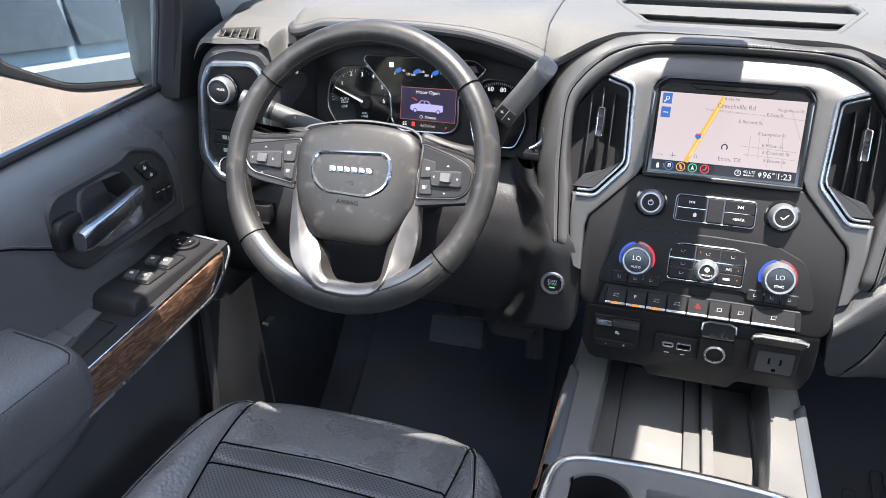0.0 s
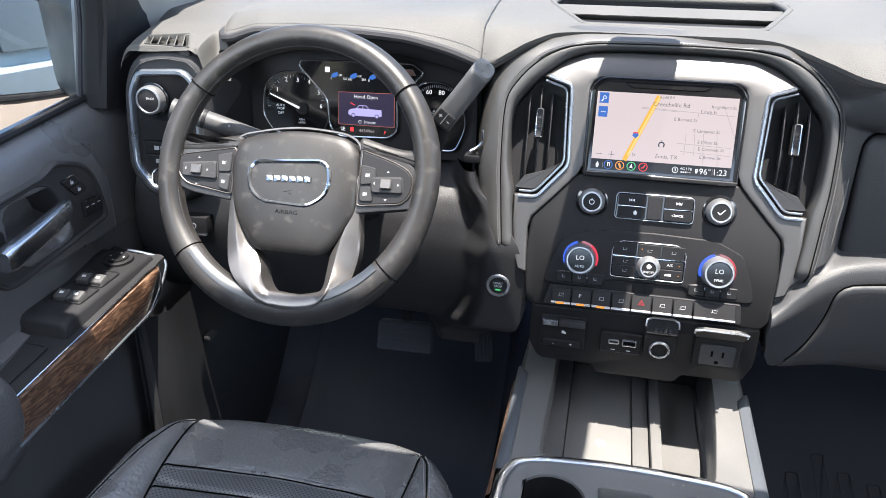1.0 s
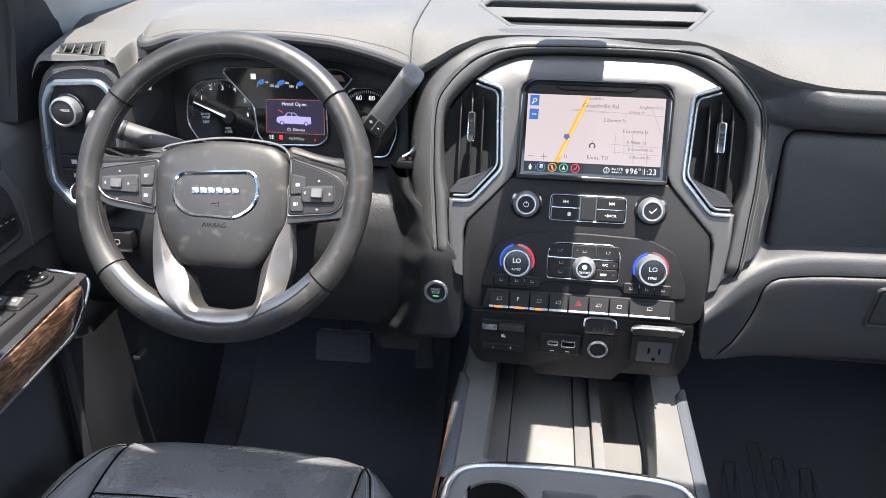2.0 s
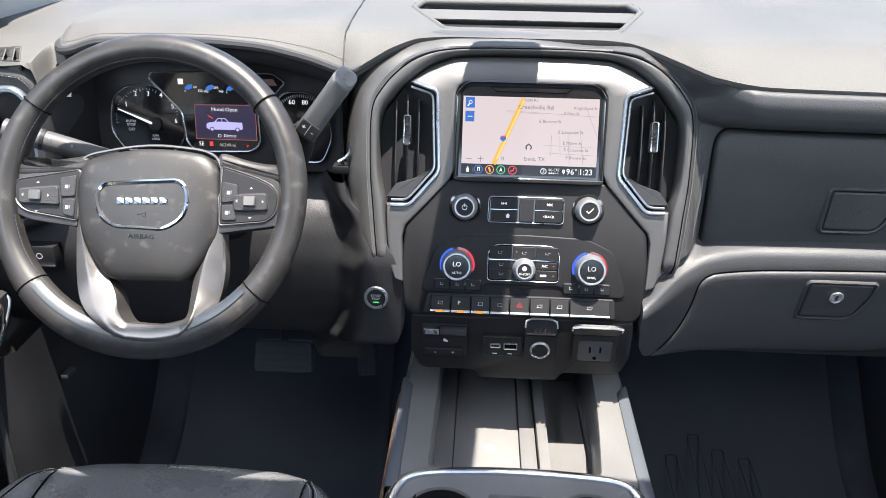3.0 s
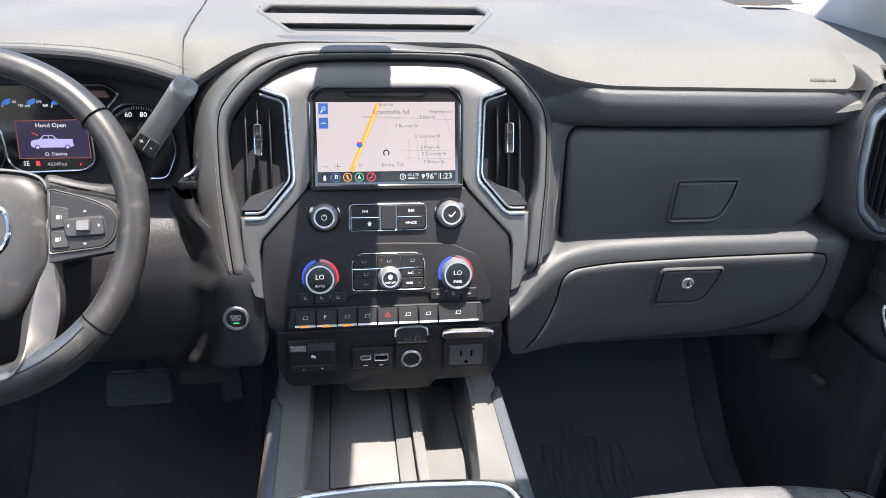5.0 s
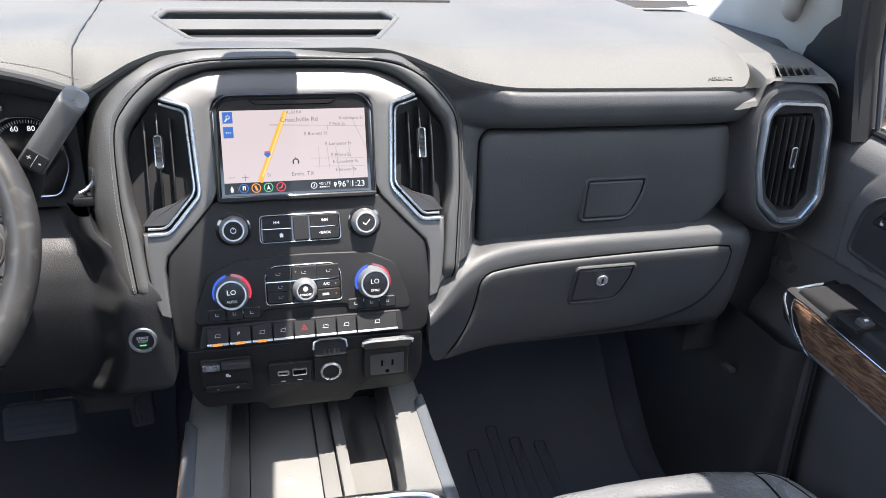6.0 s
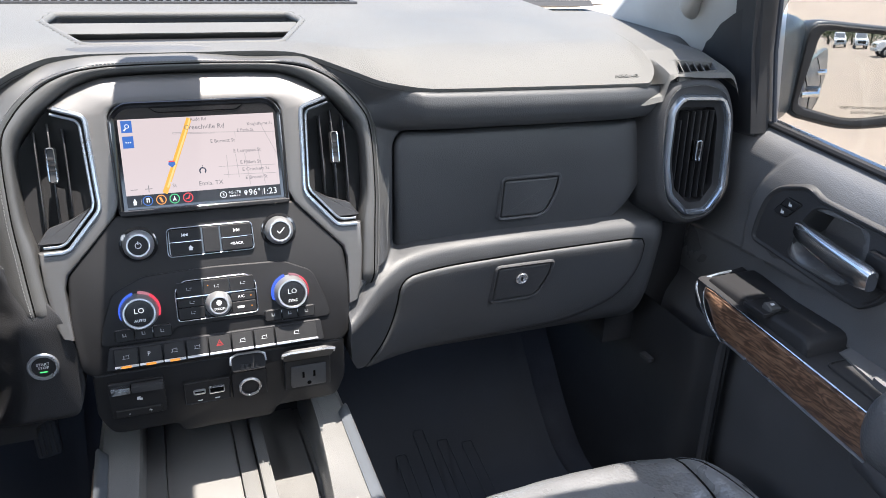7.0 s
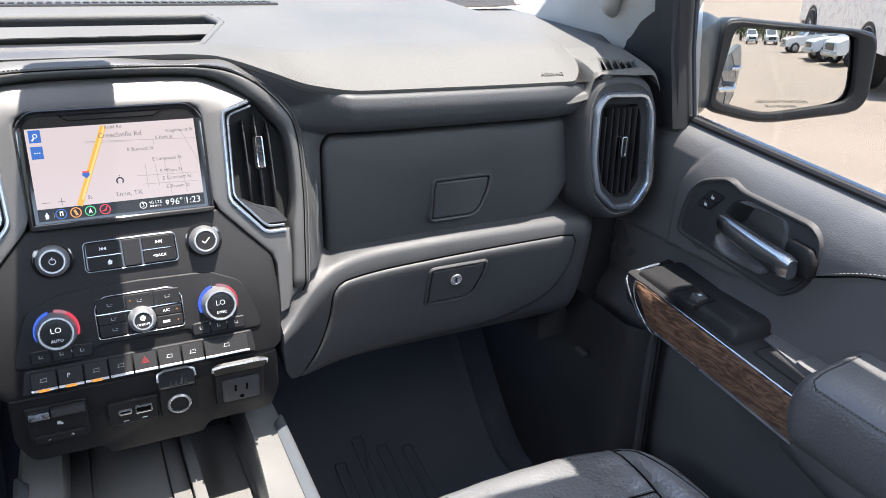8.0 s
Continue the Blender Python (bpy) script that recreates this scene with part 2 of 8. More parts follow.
def wood_material():
    m = bpy.data.materials.new("open_pore_wood")
    m.use_nodes = True
    nd, lk = m.node_tree.nodes, m.node_tree.links
    b = nd["Principled BSDF"]
    tc, mp = nd.new("ShaderNodeTexCoord"), nd.new("ShaderNodeMapping")
    mp.inputs["Scale"].default_value = (9.0, 7.0, 27.0)
    lk.new(tc.outputs["Object"], mp.inputs["Vector"])
    warp = nd.new("ShaderNodeTexNoise")
    warp.inputs["Scale"].default_value, warp.inputs["Detail"].default_value = 2.6, 4
    lk.new(mp.outputs[0], warp.inputs["Vector"])
    add = nd.new("ShaderNodeVectorMath")
    add.operation = "MULTIPLY_ADD"
    add.inputs[1].default_value = (1.6, 1.6, 2.2)
    lk.new(warp.outputs["Color"], add.inputs[0])
    lk.new(mp.outputs[0], add.inputs[2])
    wv = nd.new("ShaderNodeTexWave")
    wv.wave_type, wv.bands_direction = "BANDS", "Z"
    wv.inputs["Scale"].default_value, wv.inputs["Distortion"].default_value = 0.9, 6.5
    wv.inputs["Detail"].default_value, wv.inputs["Detail Scale"].default_value = 5, 1.6
    lk.new(add.outputs[0], wv.inputs["Vector"])
    pore = nd.new("ShaderNodeTexNoise")
    pm = nd.new("ShaderNodeMapping")
    pm.inputs["Scale"].default_value = (300, 28, 420)
    lk.new(tc.outputs["Object"], pm.inputs["Vector"])
    lk.new(pm.outputs[0], pore.inputs["Vector"])
    pore.inputs["Scale"].default_value, pore.inputs["Detail"].default_value = 1.0, 3
    cr = nd.new("ShaderNodeValToRGB")
    cr.color_ramp.elements[0].position, cr.color_ramp.elements[0].color = 0.08, (0.082, 0.044, 0.028, 1)
    cr.color_ramp.elements[1].position, cr.color_ramp.elements[1].color = 0.85, (0.215, 0.125, 0.078, 1)
    e = cr.color_ramp.elements.new(0.4)
    e.color = (0.150, 0.083, 0.052, 1)
    lk.new(wv.outputs["Fac"], cr.inputs[0])
    pr = nd.new("ShaderNodeMapRange")
    pr.inputs["From Min"].default_value, pr.inputs["From Max"].default_value = 0.35, 0.6
    pr.inputs["To Min"].default_value = 0.45
    lk.new(pore.outputs["Fac"], pr.inputs["Value"])
    mu = nd.new("ShaderNodeVectorMath")
    mu.operation = "SCALE"
    lk.new(cr.outputs[0], mu.inputs[0])
    lk.new(pr.outputs[0], mu.inputs["Scale"])
    lk.new(mu.outputs[0], b.inputs["Base Color"])
    b.inputs["Roughness"].default_value = 0.42
    bp = nd.new("ShaderNodeBump")
    bp.inputs["Strength"].default_value, bp.inputs["Distance"].default_value = 0.35, 0.0006
    lk.new(pr.outputs[0], bp.inputs["Height"])
    lk.new(bp.outputs[0], b.inputs["Normal"])
    return m


def perforated_leather():
    m = material("perforated_leather", (0.075, 0.078, 0.085), 0.40, grain=0.25, grain_scale=620, cells=True)
    nd, lk = m.node_tree.nodes, m.node_tree.links
    b = nd["Principled BSDF"]
    tc = nd["Texture Coordinate"]
    mp = nd.new("ShaderNodeMapping")
    mp.inputs["Scale"].default_value = (230, 230, 0)
    mp.inputs["Rotation"].default_value = (0, 0, radians(45))
    lk.new(tc.outputs["Object"], mp.inputs["Vector"])
    v = nd.new("ShaderNodeTexVoronoi")
    v.inputs["Scale"].default_value, v.inputs["Randomness"].default_value = 1.0, 0.0
    lk.new(mp.outputs[0], v.inputs["Vector"])
    r = nd.new("ShaderNodeMapRange")
    r.inputs["From Min"].default_value, r.inputs["From Max"].default_value = 0.2, 0.3
    r.inputs["To Min"].default_value = 0.12
    lk.new(v.outputs["Distance"], r.inputs["Value"])
    mu = nd.new("ShaderNodeVectorMath")
    mu.operation = "SCALE"
    lk.new(b.inputs["Base Color"].links[0].from_socket, mu.inputs[0])
    lk.new(r.outputs[0], mu.inputs["Scale"])
    lk.new(mu.outputs[0], b.inputs["Base Color"])
    return m


# same black vinyl as M_FASCIA, paler: the sunlight on top is in the colour
M_DASH_LIT = material("dash_pad_lit", (0.077, 0.0755, 0.072), 0.66, grain=0.6, grain_scale=620, cells=True, scale=5, spec=.3)
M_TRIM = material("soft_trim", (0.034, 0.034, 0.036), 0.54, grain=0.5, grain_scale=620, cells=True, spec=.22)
# the vinyl's shaded copy, tinted blue for the sky it reflects
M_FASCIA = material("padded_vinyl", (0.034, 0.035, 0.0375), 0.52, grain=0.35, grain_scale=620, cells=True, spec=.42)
M_VANE = material("vane_plastic", (0.030, 0.030, 0.032), 0.30, spec=.35, grain=0.05, grain_scale=1500)
M_KNEE = material("knee_plastic", (0.020, 0.020, 0.0215), 0.46, spec=.35, grain=0.35, grain_scale=900, cells=True)
M_LEVER = material("lever_plastic", (0.062, 0.062, 0.063), 0.50, spec=.4, grain=0.3, grain_scale=1200)
M_KICK = material("kick_plastic", (0.016, 0.0165, 0.018), 0.55, spec=.3, grain=0.3, grain_scale=900)
# the same vinyl again, toned between the sunlit top and the shaded flanks
M_SURROUND = material("stitched_vinyl", (0.044, 0.0435, 0.043), 0.46, grain=0.25, grain_scale=620, cells=True, spec=.7)
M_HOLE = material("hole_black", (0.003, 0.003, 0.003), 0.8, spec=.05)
M_DOORLOW = material("door_plastic", (0.062, 0.063, 0.068), 0.5, spec=.3, grain=0.3, grain_scale=900)
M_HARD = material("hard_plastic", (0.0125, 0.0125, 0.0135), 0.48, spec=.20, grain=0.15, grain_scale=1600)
M_DARK = material("dark_plastic", (0.018, 0.018, 0.0195), 0.5, spec=.2, grain=0.1, grain_scale=1500)
M_PIANO = material("gloss_black", (0.008, 0.008, 0.009), 0.12, coat=0.5, rough_var=0.03)
M_REST = material("rest_leather", (0.085, 0.085, 0.088), 0.36, spec=.6, grain=0.9, grain_scale=260, cells=True, scale=12)
M_LEATHER = material("seat_leather", (0.100, 0.101, 0.105), 0.28, spec=1.0, grain=1.0, grain_scale=190, cells=True, scale=14)
M_WHEEL = material("wheel_leather", (0.022, 0.0205, 0.0195), 0.42, spec=.45, grain=0.12, grain_scale=700, cells=True, wear=0.10, var=0.25, scale=14)
M_PERF = perforated_leather()
M_SILVER = material("satin_silver", (0.098, 0.0955, 0.095), 0.42, metal=0.55, var=0.03, scale=30, grain=0.04, stretch=(1.0, 30, 30), grain_scale=60, rough_var=0.03)
M_INLAY = material("grey_inlay", (0.030, 0.035, 0.043), 0.36, spec=.45, var=0.12, scale=25)
M_WHEELTRIM = material("wheel_silver", (0.150, 0.141, 0.135), 0.36, metal=0.75, var=0.10, scale=22)
M_WHEELDARK = material("wheel_plate", (0.040, 0.040, 0.042), 0.34, metal=0.3, var=0.08, scale=22)
M_CHROME = material("chrome", (0.75, 0.76, 0.78), 0.10, metal=1.0, var=0.03, rough_var=0.03)
M_GRIP = material("knurled_chrome", (0.52, 0.52, 0.53), 0.30, metal=0.85, var=0.03)
M_SATIN = material("satin_chrome", (0.60, 0.62, 0.65), 0.24, metal=1.0, var=0.04, rough_var=0.05)
M_BLUESATIN = material("cool_satin", (0.42, 0.47, 0.54), 0.28, metal=0.9, var=0.05)
M_WOOD = wood_material()
M_THREAD = material("grey_thread", (0.11, 0.11, 0.11), 0.8, var=0.1)
M_SEATTHREAD = material("seat_thread", (0.16, 0.17, 0.19), 0.7, var=0.1)
# paler than the other black vinyl, standing in for missing window light
M_DOORPAD_LIT = material("door_vinyl_lit", (0.085, 0.085, 0.088), 0.34, spec=.75, grain=0.4, grain_scale=560, cells=True)
M_STRIP = material("slate_strip", (0.078, 0.086, 0.098), 0.36, metal=0.2, var=0.04)
M_DARKTHREAD = material("dark_thread", (0.05, 0.05, 0.052), 0.7)
M_MARK = material("dim_print", (0.26, 0.27, 0.28), 0.6, var=0.02)
M_PRINT = material("white_print", (0.62, 0.63, 0.64), 0.6, var=0.02)
M_CARPET = material("carpet", (0.042, 0.0445, 0.055), 0.95, spec=.15, grain=0.9, grain_scale=500, var=0.3)
M_RUBBER = material("rubber_mat", (0.034, 0.0365, 0.044), 0.7, spec=.2, grain=0.15, grain_scale=400)
M_CONSOLE = material("console_plastic", (0.112, 0.110, 0.107), 0.42, grain=0.4, grain_scale=700, cells=True)
M_TRAYPAD = material("tray_rubber", (0.135, 0.132, 0.127), 0.55, grain=0.15, grain_scale=900)
M_HEADLINER = material("grey_fabric", (0.27, 0.262, 0.25), 0.9, grain=0.4, grain_scale=900)
M_PILLAR = material("pillar_plastic", (0.30, 0.292, 0.28), 0.8, grain=0.3, grain_scale=900)
# paler than the roof rails so the unseen ceiling bounces light down
M_CEILING = material("ceiling_bounce", (0.62, 0.605, 0.58), 0.9, grain=0.4, grain_scale=900)
M_MIRROR = material("mirror_silver", (0.86, 0.88, 0.88), 0.01, metal=1.0, var=0.0, rough_var=0.0)
M_BODY = material("slate_blue_paint", (0.030, 0.039, 0.049), 0.42, coat=0.3, var=0.05)
M_GLASS = pane_material("door_glass", (0.64, 0.645, 0.64))
M_WIND = pane_material("windshield_glass", (0.90, 0.93, 0.91))

# ---- dashboard ----
dash = thing("dashboard", (0, 0.2, 0.45), "black soft-touch dashboard with stitched seams, sunlit on top", "dashboard")

EDGE_X = (-.632, -.607, -.554, -.438, -.359, -.30, -.25, -.236, -.212, -.182, -.146, -.10, .08, .117, .148, .182, .226, .290, .38, .60, .618, .630, .638)
EDGE_Z = (.852, .847, .860, .863, .859, .848, .832, .826, .837, .853, .8625, .8650, .8650, .8630, .8565, .8460, .8320, .8245, .823, .821, .830, .842, .856)
EDGE_Z = [spline_table(x, EDGE_X, EDGE_Z) for x in np.linspace(-.632, .638, 400)]
EDGE_X = np.linspace(-.632, .638, 400)
TRAY_Y, TRAY_HALF = (.05, .078, .24, .305, .34), (.118, .118, .176, .166, .166)
HOOD_X, HOOD_Y = (-.632, -.622, -.605, -.25, -.22, -.18, -.15, .13, .182, .226, .278, .60, .618, .630, .638), (.03, .0, -.02, -.02, .0, .016, .034, .034, -.003, -.032, -.046, -.048, -.035, -.012, .025)

HOOD_Y = [spline_table(x, HOOD_X, HOOD_Y) for x in np.linspace(-.632, .638, 400)]
HOOD_X = np.linspace(-.632, .638, 400)


def dash_z(x, y):
    zf, yf = lerp_table(x, EDGE_X, EDGE_Z), lerp_table(x, HOOD_X, HOOD_Y)
    roll = 0.05 + 0.05 * sm(.2, .32, x)
    hood = 0.012 * sm(-.64, -.56, x) * (1 - sm(-.27, -.235, x)) * (1 - sm(.02, .3, y))
    crease = -0.0025 * math.exp(-((x + .243 + .06 * (y + .02)) / .0025) ** 2)
    zt = .867 + .072 * (y - .02) + hood
    s = min(1.0, max(0.0, (y - yf) / roll))
    z = zf + (zt - zf) * (1 - (1 - s) ** 2) + crease * sm(-.02, .03, y)
    half = lerp_table(y, TRAY_Y, TRAY_HALF)
    tray = min(1 - sm(half - .003, half + .003, abs(x)), sm(.075, .081, y), 1 - sm(.302, .308, y))
    return z - .040 * tray


def dash_top(u, v):
    x = -.632 + 1.27 * u
    zf, yf = lerp_table(x, EDGE_X, EDGE_Z), lerp_table(x, HOOD_X, HOOD_Y)
    k = v * 112
    if k < 1:
        return Vector((x, yf + .012, zf - .012))
    if k < 2:
        return Vector((x, yf + .002, zf - .006))
    y = yf + (.47 - yf) * ((k - 2) / 110) ** 1.15
    return Vector((x, y, dash_z(x, y)))


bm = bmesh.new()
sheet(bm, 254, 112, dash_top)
part("upper_pad", bm, M_DASH_LIT, dash, "black grained pad, painted grey for the sunlight on it", 50)

# storage tray in the pad: shade painted as dark floor and walls
bm = bmesh.new()
TRAY = rpoly([(-.118, .078), (.118, .078), (.176, .24), (.166, .305), (-.166, .305), (-.176, .24)], .014, 6)
bm = bmesh.new()
shell(bm, TRAY, [(0, .845), (0, .859), (.002, .860)])
part("tray_shade", bm, M_DARK, dash, "tray floor, dark for the shade inside it")
bm = bmesh.new()
loft(bm, [[Vector((p[0] * s, .19 + (p[1] - .19) * s, z if z < .87 else .8668 + .072 * (p[1] - .02))) for p in TRAY] for s, z in ((.970, .852), (.985, .9))], closed=True)
part("tray_wall", bm, M_DARK, dash, "tray walls, dark for the shade inside them")
bm = bmesh.new()
tube(bm, [(p[0], p[1], .8630 + .072 * (p[1] - .02)) for p in TRAY], .0052, closed=True, n=10)
part("tray_rim", bm, M_DASH_LIT, dash, "smooth rolled rim of the tray")
# pale bar stands for the sunlit strip, placed to fit the camera's view
bm = bmesh.new()
q = [bm.verts.new(p) for p in ((-.165, .236, .850), (.165, .236, .850), (.168, .254, .850), (-.168, .254, .850), (-.158, .206, .868), (.158, .206, .868), (.170, .252, .8780), (-.170, .252, .8780))]
for f in ((0, 3, 2, 1), (4, 5, 6, 7), (0, 1, 5, 4), (1, 2, 6, 5), (2, 3, 7, 6), (3, 0, 4, 7)):
    bm.faces.new([q[i] for i in f])
bmesh.ops.bevel(bm, geom=list(bm.edges), offset=.0015, segments=2, affect="EDGES")
part("tray_step", bm, M_DASH_LIT, dash, "sloping bar across the tray, paler than its floor for the sunlight")

# seam across the pad where the cluster's hood ends
bm = bmesh.new()
tube(bm, [(-.243 - .06 * (y + .02), y, dash_z(-.243 - .06 * (y + .02), y) + .0022) for y in np.linspace(-.016, .44, 70)], .0009, n=6)
part("seam", bm, M_DARK, dash)

# the seam that runs below the pad
bm = bmesh.new()
tube(bm, [(x, lerp_table(x, HOOD_X, HOOD_Y) + .004, lerp_table(x, EDGE_X, EDGE_Z) - .0055) for x in np.linspace(-.235, .637, 160)], .0016, n=6)
part("seam", bm, M_DARK, dash)


# passenger fascia: a roll below the pad, a bay for the upper box, and a rounded shelf that wraps down beside the stack
def plane_y(z):
    """The depth of the stack's plane at a height."""
    return .2867 * (z - .797) + .004


def crest(x):
    """The height of the shelf's crest."""
    return spline_table(x, (.16, .183, .214, .246, .28, .34, .45, .60, .70), (.538, .562, .588, .602, .607, .610, .612, .612, .604))


def low_y(x, z):
    """The rounded shelf, the lower box and the cheek, which comes forward beside the stack."""
    zz = z + (.612 - crest(x)) * sm(.45, .55, z)
    y = spline_table(zz, (.36, .385, .405, .425, .45, .49, .53, .56, .582, .598, .610, .618), (.19, .11, .045, .006, -.012, -.024, -.031, -.036, -.039, -.036, -.024, -.004))
    wrap = max(0.0, (.335 - x) / .17)
    y -= .048 * wrap * wrap * sm(.405, .44, z)
    y += .10 * sm(.655, .76, x)
    return y


ROLL_D = (0, .002, .008, .018, .030, .040, .048, .055, .062)
ROLL_Y = (0, -.006, -.0110, -.0130, -.0110, -.0055, .003, .015, .031)


def up_y(x, z, d):
    """The stitched flank, the bay and the quarter-round roll under the pad's edge, d below that edge."""
    band = plane_y(z)
    bay_k = rbox_mask(x, z, .2435, .662, .560, .7665, .026, .003)
    y = band + (-.004 - band) * sm(.213, .246, x)
    y = y + (.016 - y) * bay_k
    roll = lerp_table(min(x, .60), HOOD_X, HOOD_Y) + .005 + spline_table(d, ROLL_D, ROLL_Y)
    y = y + (roll - y) * (1 - sm(.054, .074, d)) * sm(.195, .27, x) * (1 - bay_k)
    return y + .020 * sm(.560, .66, x) * sm(.745, .775, z)


LEFT_Z = (.37, .425, .44, .46, .50, .54, .562, .585, .605, .64, .66, .76, .80, .83, .87)
LEFT_X = (.290, .200, .176, .166, .159, .161, .170, .186, .198, .203, .203, .203, .180, .150, .130)


def right_face(u, v):
    v = 1 - (1 - v) ** 1.25
    zg = .37 + .453 * v
    x0 = lerp_table(zg, LEFT_Z, LEFT_X)
    t = max(0, u - .06) / .94
    x = x0 + (.735 - x0) * (.35 * t + .65 * t * t)
    zt = lerp_table(min(x, .60), EDGE_X, EDGE_Z) - .003
    z = .37 + (zt - .37) * v
    c = crest(x)
    d = zt - z
    y = low_y(x, z) + (up_y(x, z, d) - low_y(x, z)) * sm(c - .006, c + .012, z)
    y_top = lerp_table(min(x, .60), HOOD_X, HOOD_Y) + .005
    y = y + (y_top - y) * (1 - sm(0, .003 + .040 * (1 - sm(.19, .27, x)), d))
    if u < .06:
        q = 1 - u / .06
        y += .055 * (1 - math.sqrt(max(0, 1 - q * q))) * (1 - sm(.575, .615, z))
    return Vector((x, y, z))


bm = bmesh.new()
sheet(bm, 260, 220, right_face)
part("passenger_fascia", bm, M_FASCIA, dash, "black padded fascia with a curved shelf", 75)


bm = bmesh.new()
box(bm, -.78, -.236, .075, .40, .40, .80)
box(bm, -.236, .78, .06, .40, .45, .80)
box(bm, .655, .80, .062, .40, .34, .80)
part("dash_core", bm, M_DARK, dash)

# upper and lower glove boxes
UPPER = rpoly([(.243, .590, .008), (.600, .600, .05), (.646, .680, .05), (.6455, .761, .028), (.2445, .762, .026)], n=8)
LOWER = rpoly([(.186, .430, .006), (.3, .430, .03), (.52, .440, .05), (.610, .476, .05), (.640, .530, .03), (.639, .583, .018), (.43, .581, .2), (.2385, .573, .030), (.2345, .525, .04), (.218, .474, .04)], n=8)


def on_upper(x, z, h):
    """A spot on the upper box, which swells a little."""
    return Vector((x, -.008 - h - .004 * sm(0, .05, z - .61) * sm(0, .05, .765 - z), z))


def on_lower(x, z, h):
    return Vector((x, low_y(x, z) - h, z))


bm = bmesh.new()
drape(bm, UPPER, on_upper, [(0, -.016), (0, -.006), (.0010, -.002), (.0035, .0010), (.008, .0026), (.016, .0034)])
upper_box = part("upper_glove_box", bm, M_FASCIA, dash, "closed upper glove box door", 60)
ug = Matrix(frame_of((.447, -.0150, .688), (1, 0, 0), (0, .0, 1)))


def latch(parent, M, lock):
    o = rpoly([(-.047, -.028, .005), (.026, -.028, .016), (.043, .008, .03), (.046, .029, .005), (-.043, .029, .005)], n=6)
    bm = bmesh.new()
    shell(bm, o, [(-.0055, -.004), (-.0042, .0012), (-.0020, .0032), (.0002, .0022), (.0004, -.002)], M, cap=False)
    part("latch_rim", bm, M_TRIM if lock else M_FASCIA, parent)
    bm = bmesh.new()
    shell(bm, o, [(.0, -.006), (.0, -.0002)], M)
    part("latch_gap", bm, M_DARK, parent)
    bm = bmesh.new()
    shell(bm, o, [(.0022, -.004), (.0022, .0008), (.0032, .0020), (.0044, .0024)], M)
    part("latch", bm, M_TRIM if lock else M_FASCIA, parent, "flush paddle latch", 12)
    if lock:
        L = M @ Matrix.Translation((-.003, .008, .0036))
        bm = bmesh.new()
        disc(bm, .0085, [(1.1, -.001), (1.1, .001), (1, .0018), (.8, .0018), (.76, .0012)], L, 28)
        part("key_lock", bm, M_GRIP, parent, "round silver key lock")
        bm = bmesh.new()
        box(bm, -.0014, .0014, -.0038, .0038, .0012, .0019, 0, L)
        part("key_slot", bm, M_DARK, parent)


latch(upper_box, ug @ Matrix.Translation((-.002, -.030, .0006)), False)
bm = bmesh.new()
drape(bm, even(LOWER, 140), on_lower, [(0, -.004), (.0006, .0012), (.0022, .0034), (.005, .0046), (.010, .0052)])
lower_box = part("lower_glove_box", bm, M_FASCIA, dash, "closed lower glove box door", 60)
lg = frame_of((.431, low_y(.431, .535) - .0054, .535), (1, 0, 0), (0, (low_y(.431, .555) - low_y(.431, .515)) / .04, 1))
latch(lower_box, lg, True)
bm = bmesh.new()
lo_ = even(LOWER, 140)
loft(bm, [[on_lower(p.x, p.y, h) for p in inset(lo_, d)] for d, h in ((-.0022, -.001), (-.0020, .0004), (.0004, .0004))])
part("gap", bm, M_HOLE, dash)


# driver fascia below the cluster: a rounded knee panel that runs into a fin beside the stack, which carries the start button
FIN_Z = (.40, .425, .44, .46, .50, .54, .562, .585, .605, .64, .66, .68)
FIN_X = (.235, .205, .188, .170, .160, .162, .168, .174, .188, .220, .240, .246)


def knee_y(x, z):
    xr = -spline_table(z, FIN_Z, FIN_X)
    y0 = spline_table(z, (.385, .405, .43, .47, .52, .56, .595, .625, .65, .68), (.10, .05, .006, -.016, -.028, -.032, -.027, -.012, .014, .06))
    wf = spline_table(z, (.40, .50, .56, .60, .64, .66), (.060, .056, .046, .026, .010, .006))
    fin = -.066 + (plane_y(z) - .002 + .066) * sm(.565, .625, z) + .07 * (1 - sm(.405, .46, z))
    return y0 + (fin - y0) * (1 - sm(wf, wf + .050, xr - x))


def left_face(u, v):
    z = .385 + .295 * v
    xr = -spline_table(z, FIN_Z, FIN_X)
    t = max(0.0, .94 - u) / .94
    x = xr - (.79 + xr) * t ** 1.3
    y = knee_y(x, z)
    if u > .94:
        q = (u - .94) / .06
        y += .05 * (1 - math.sqrt(max(0, 1 - q * q)))
    return Vector((x, y, z))


bm = bmesh.new()
sheet(bm, 110, 80, left_face)
part("knee_panel", bm, M_KNEE, dash, "black lower knee panel running into a fin", 75)

# start button
SP = frame_of((-.20, -.0655, .527), (1, 0, 0), (0, .05, 1))
start = Matrix(SP)
bm = bmesh.new()
disc(bm, .0150, [(1.12, -.002), (1.14, .002), (1.05, .004), (.88, .0042), (.82, .002)], start, 36, cap=False)
part("start_ring", bm, M_GRIP, dash, "chrome ring of the start button")
bm = bmesh.new()
disc(bm, .0126, [(1, -.002), (1, .002), (.9, .003)], start, 32)
part("start_button", bm, M_DARK, dash, "black engine start button")
M_GREEN = glow("green_lamp", (0.1, 0.8, 0.25), 0.8)
lettering("START", .0048, M_PRINT, start @ Matrix.Translation((0, .0035, .0031)), dash)
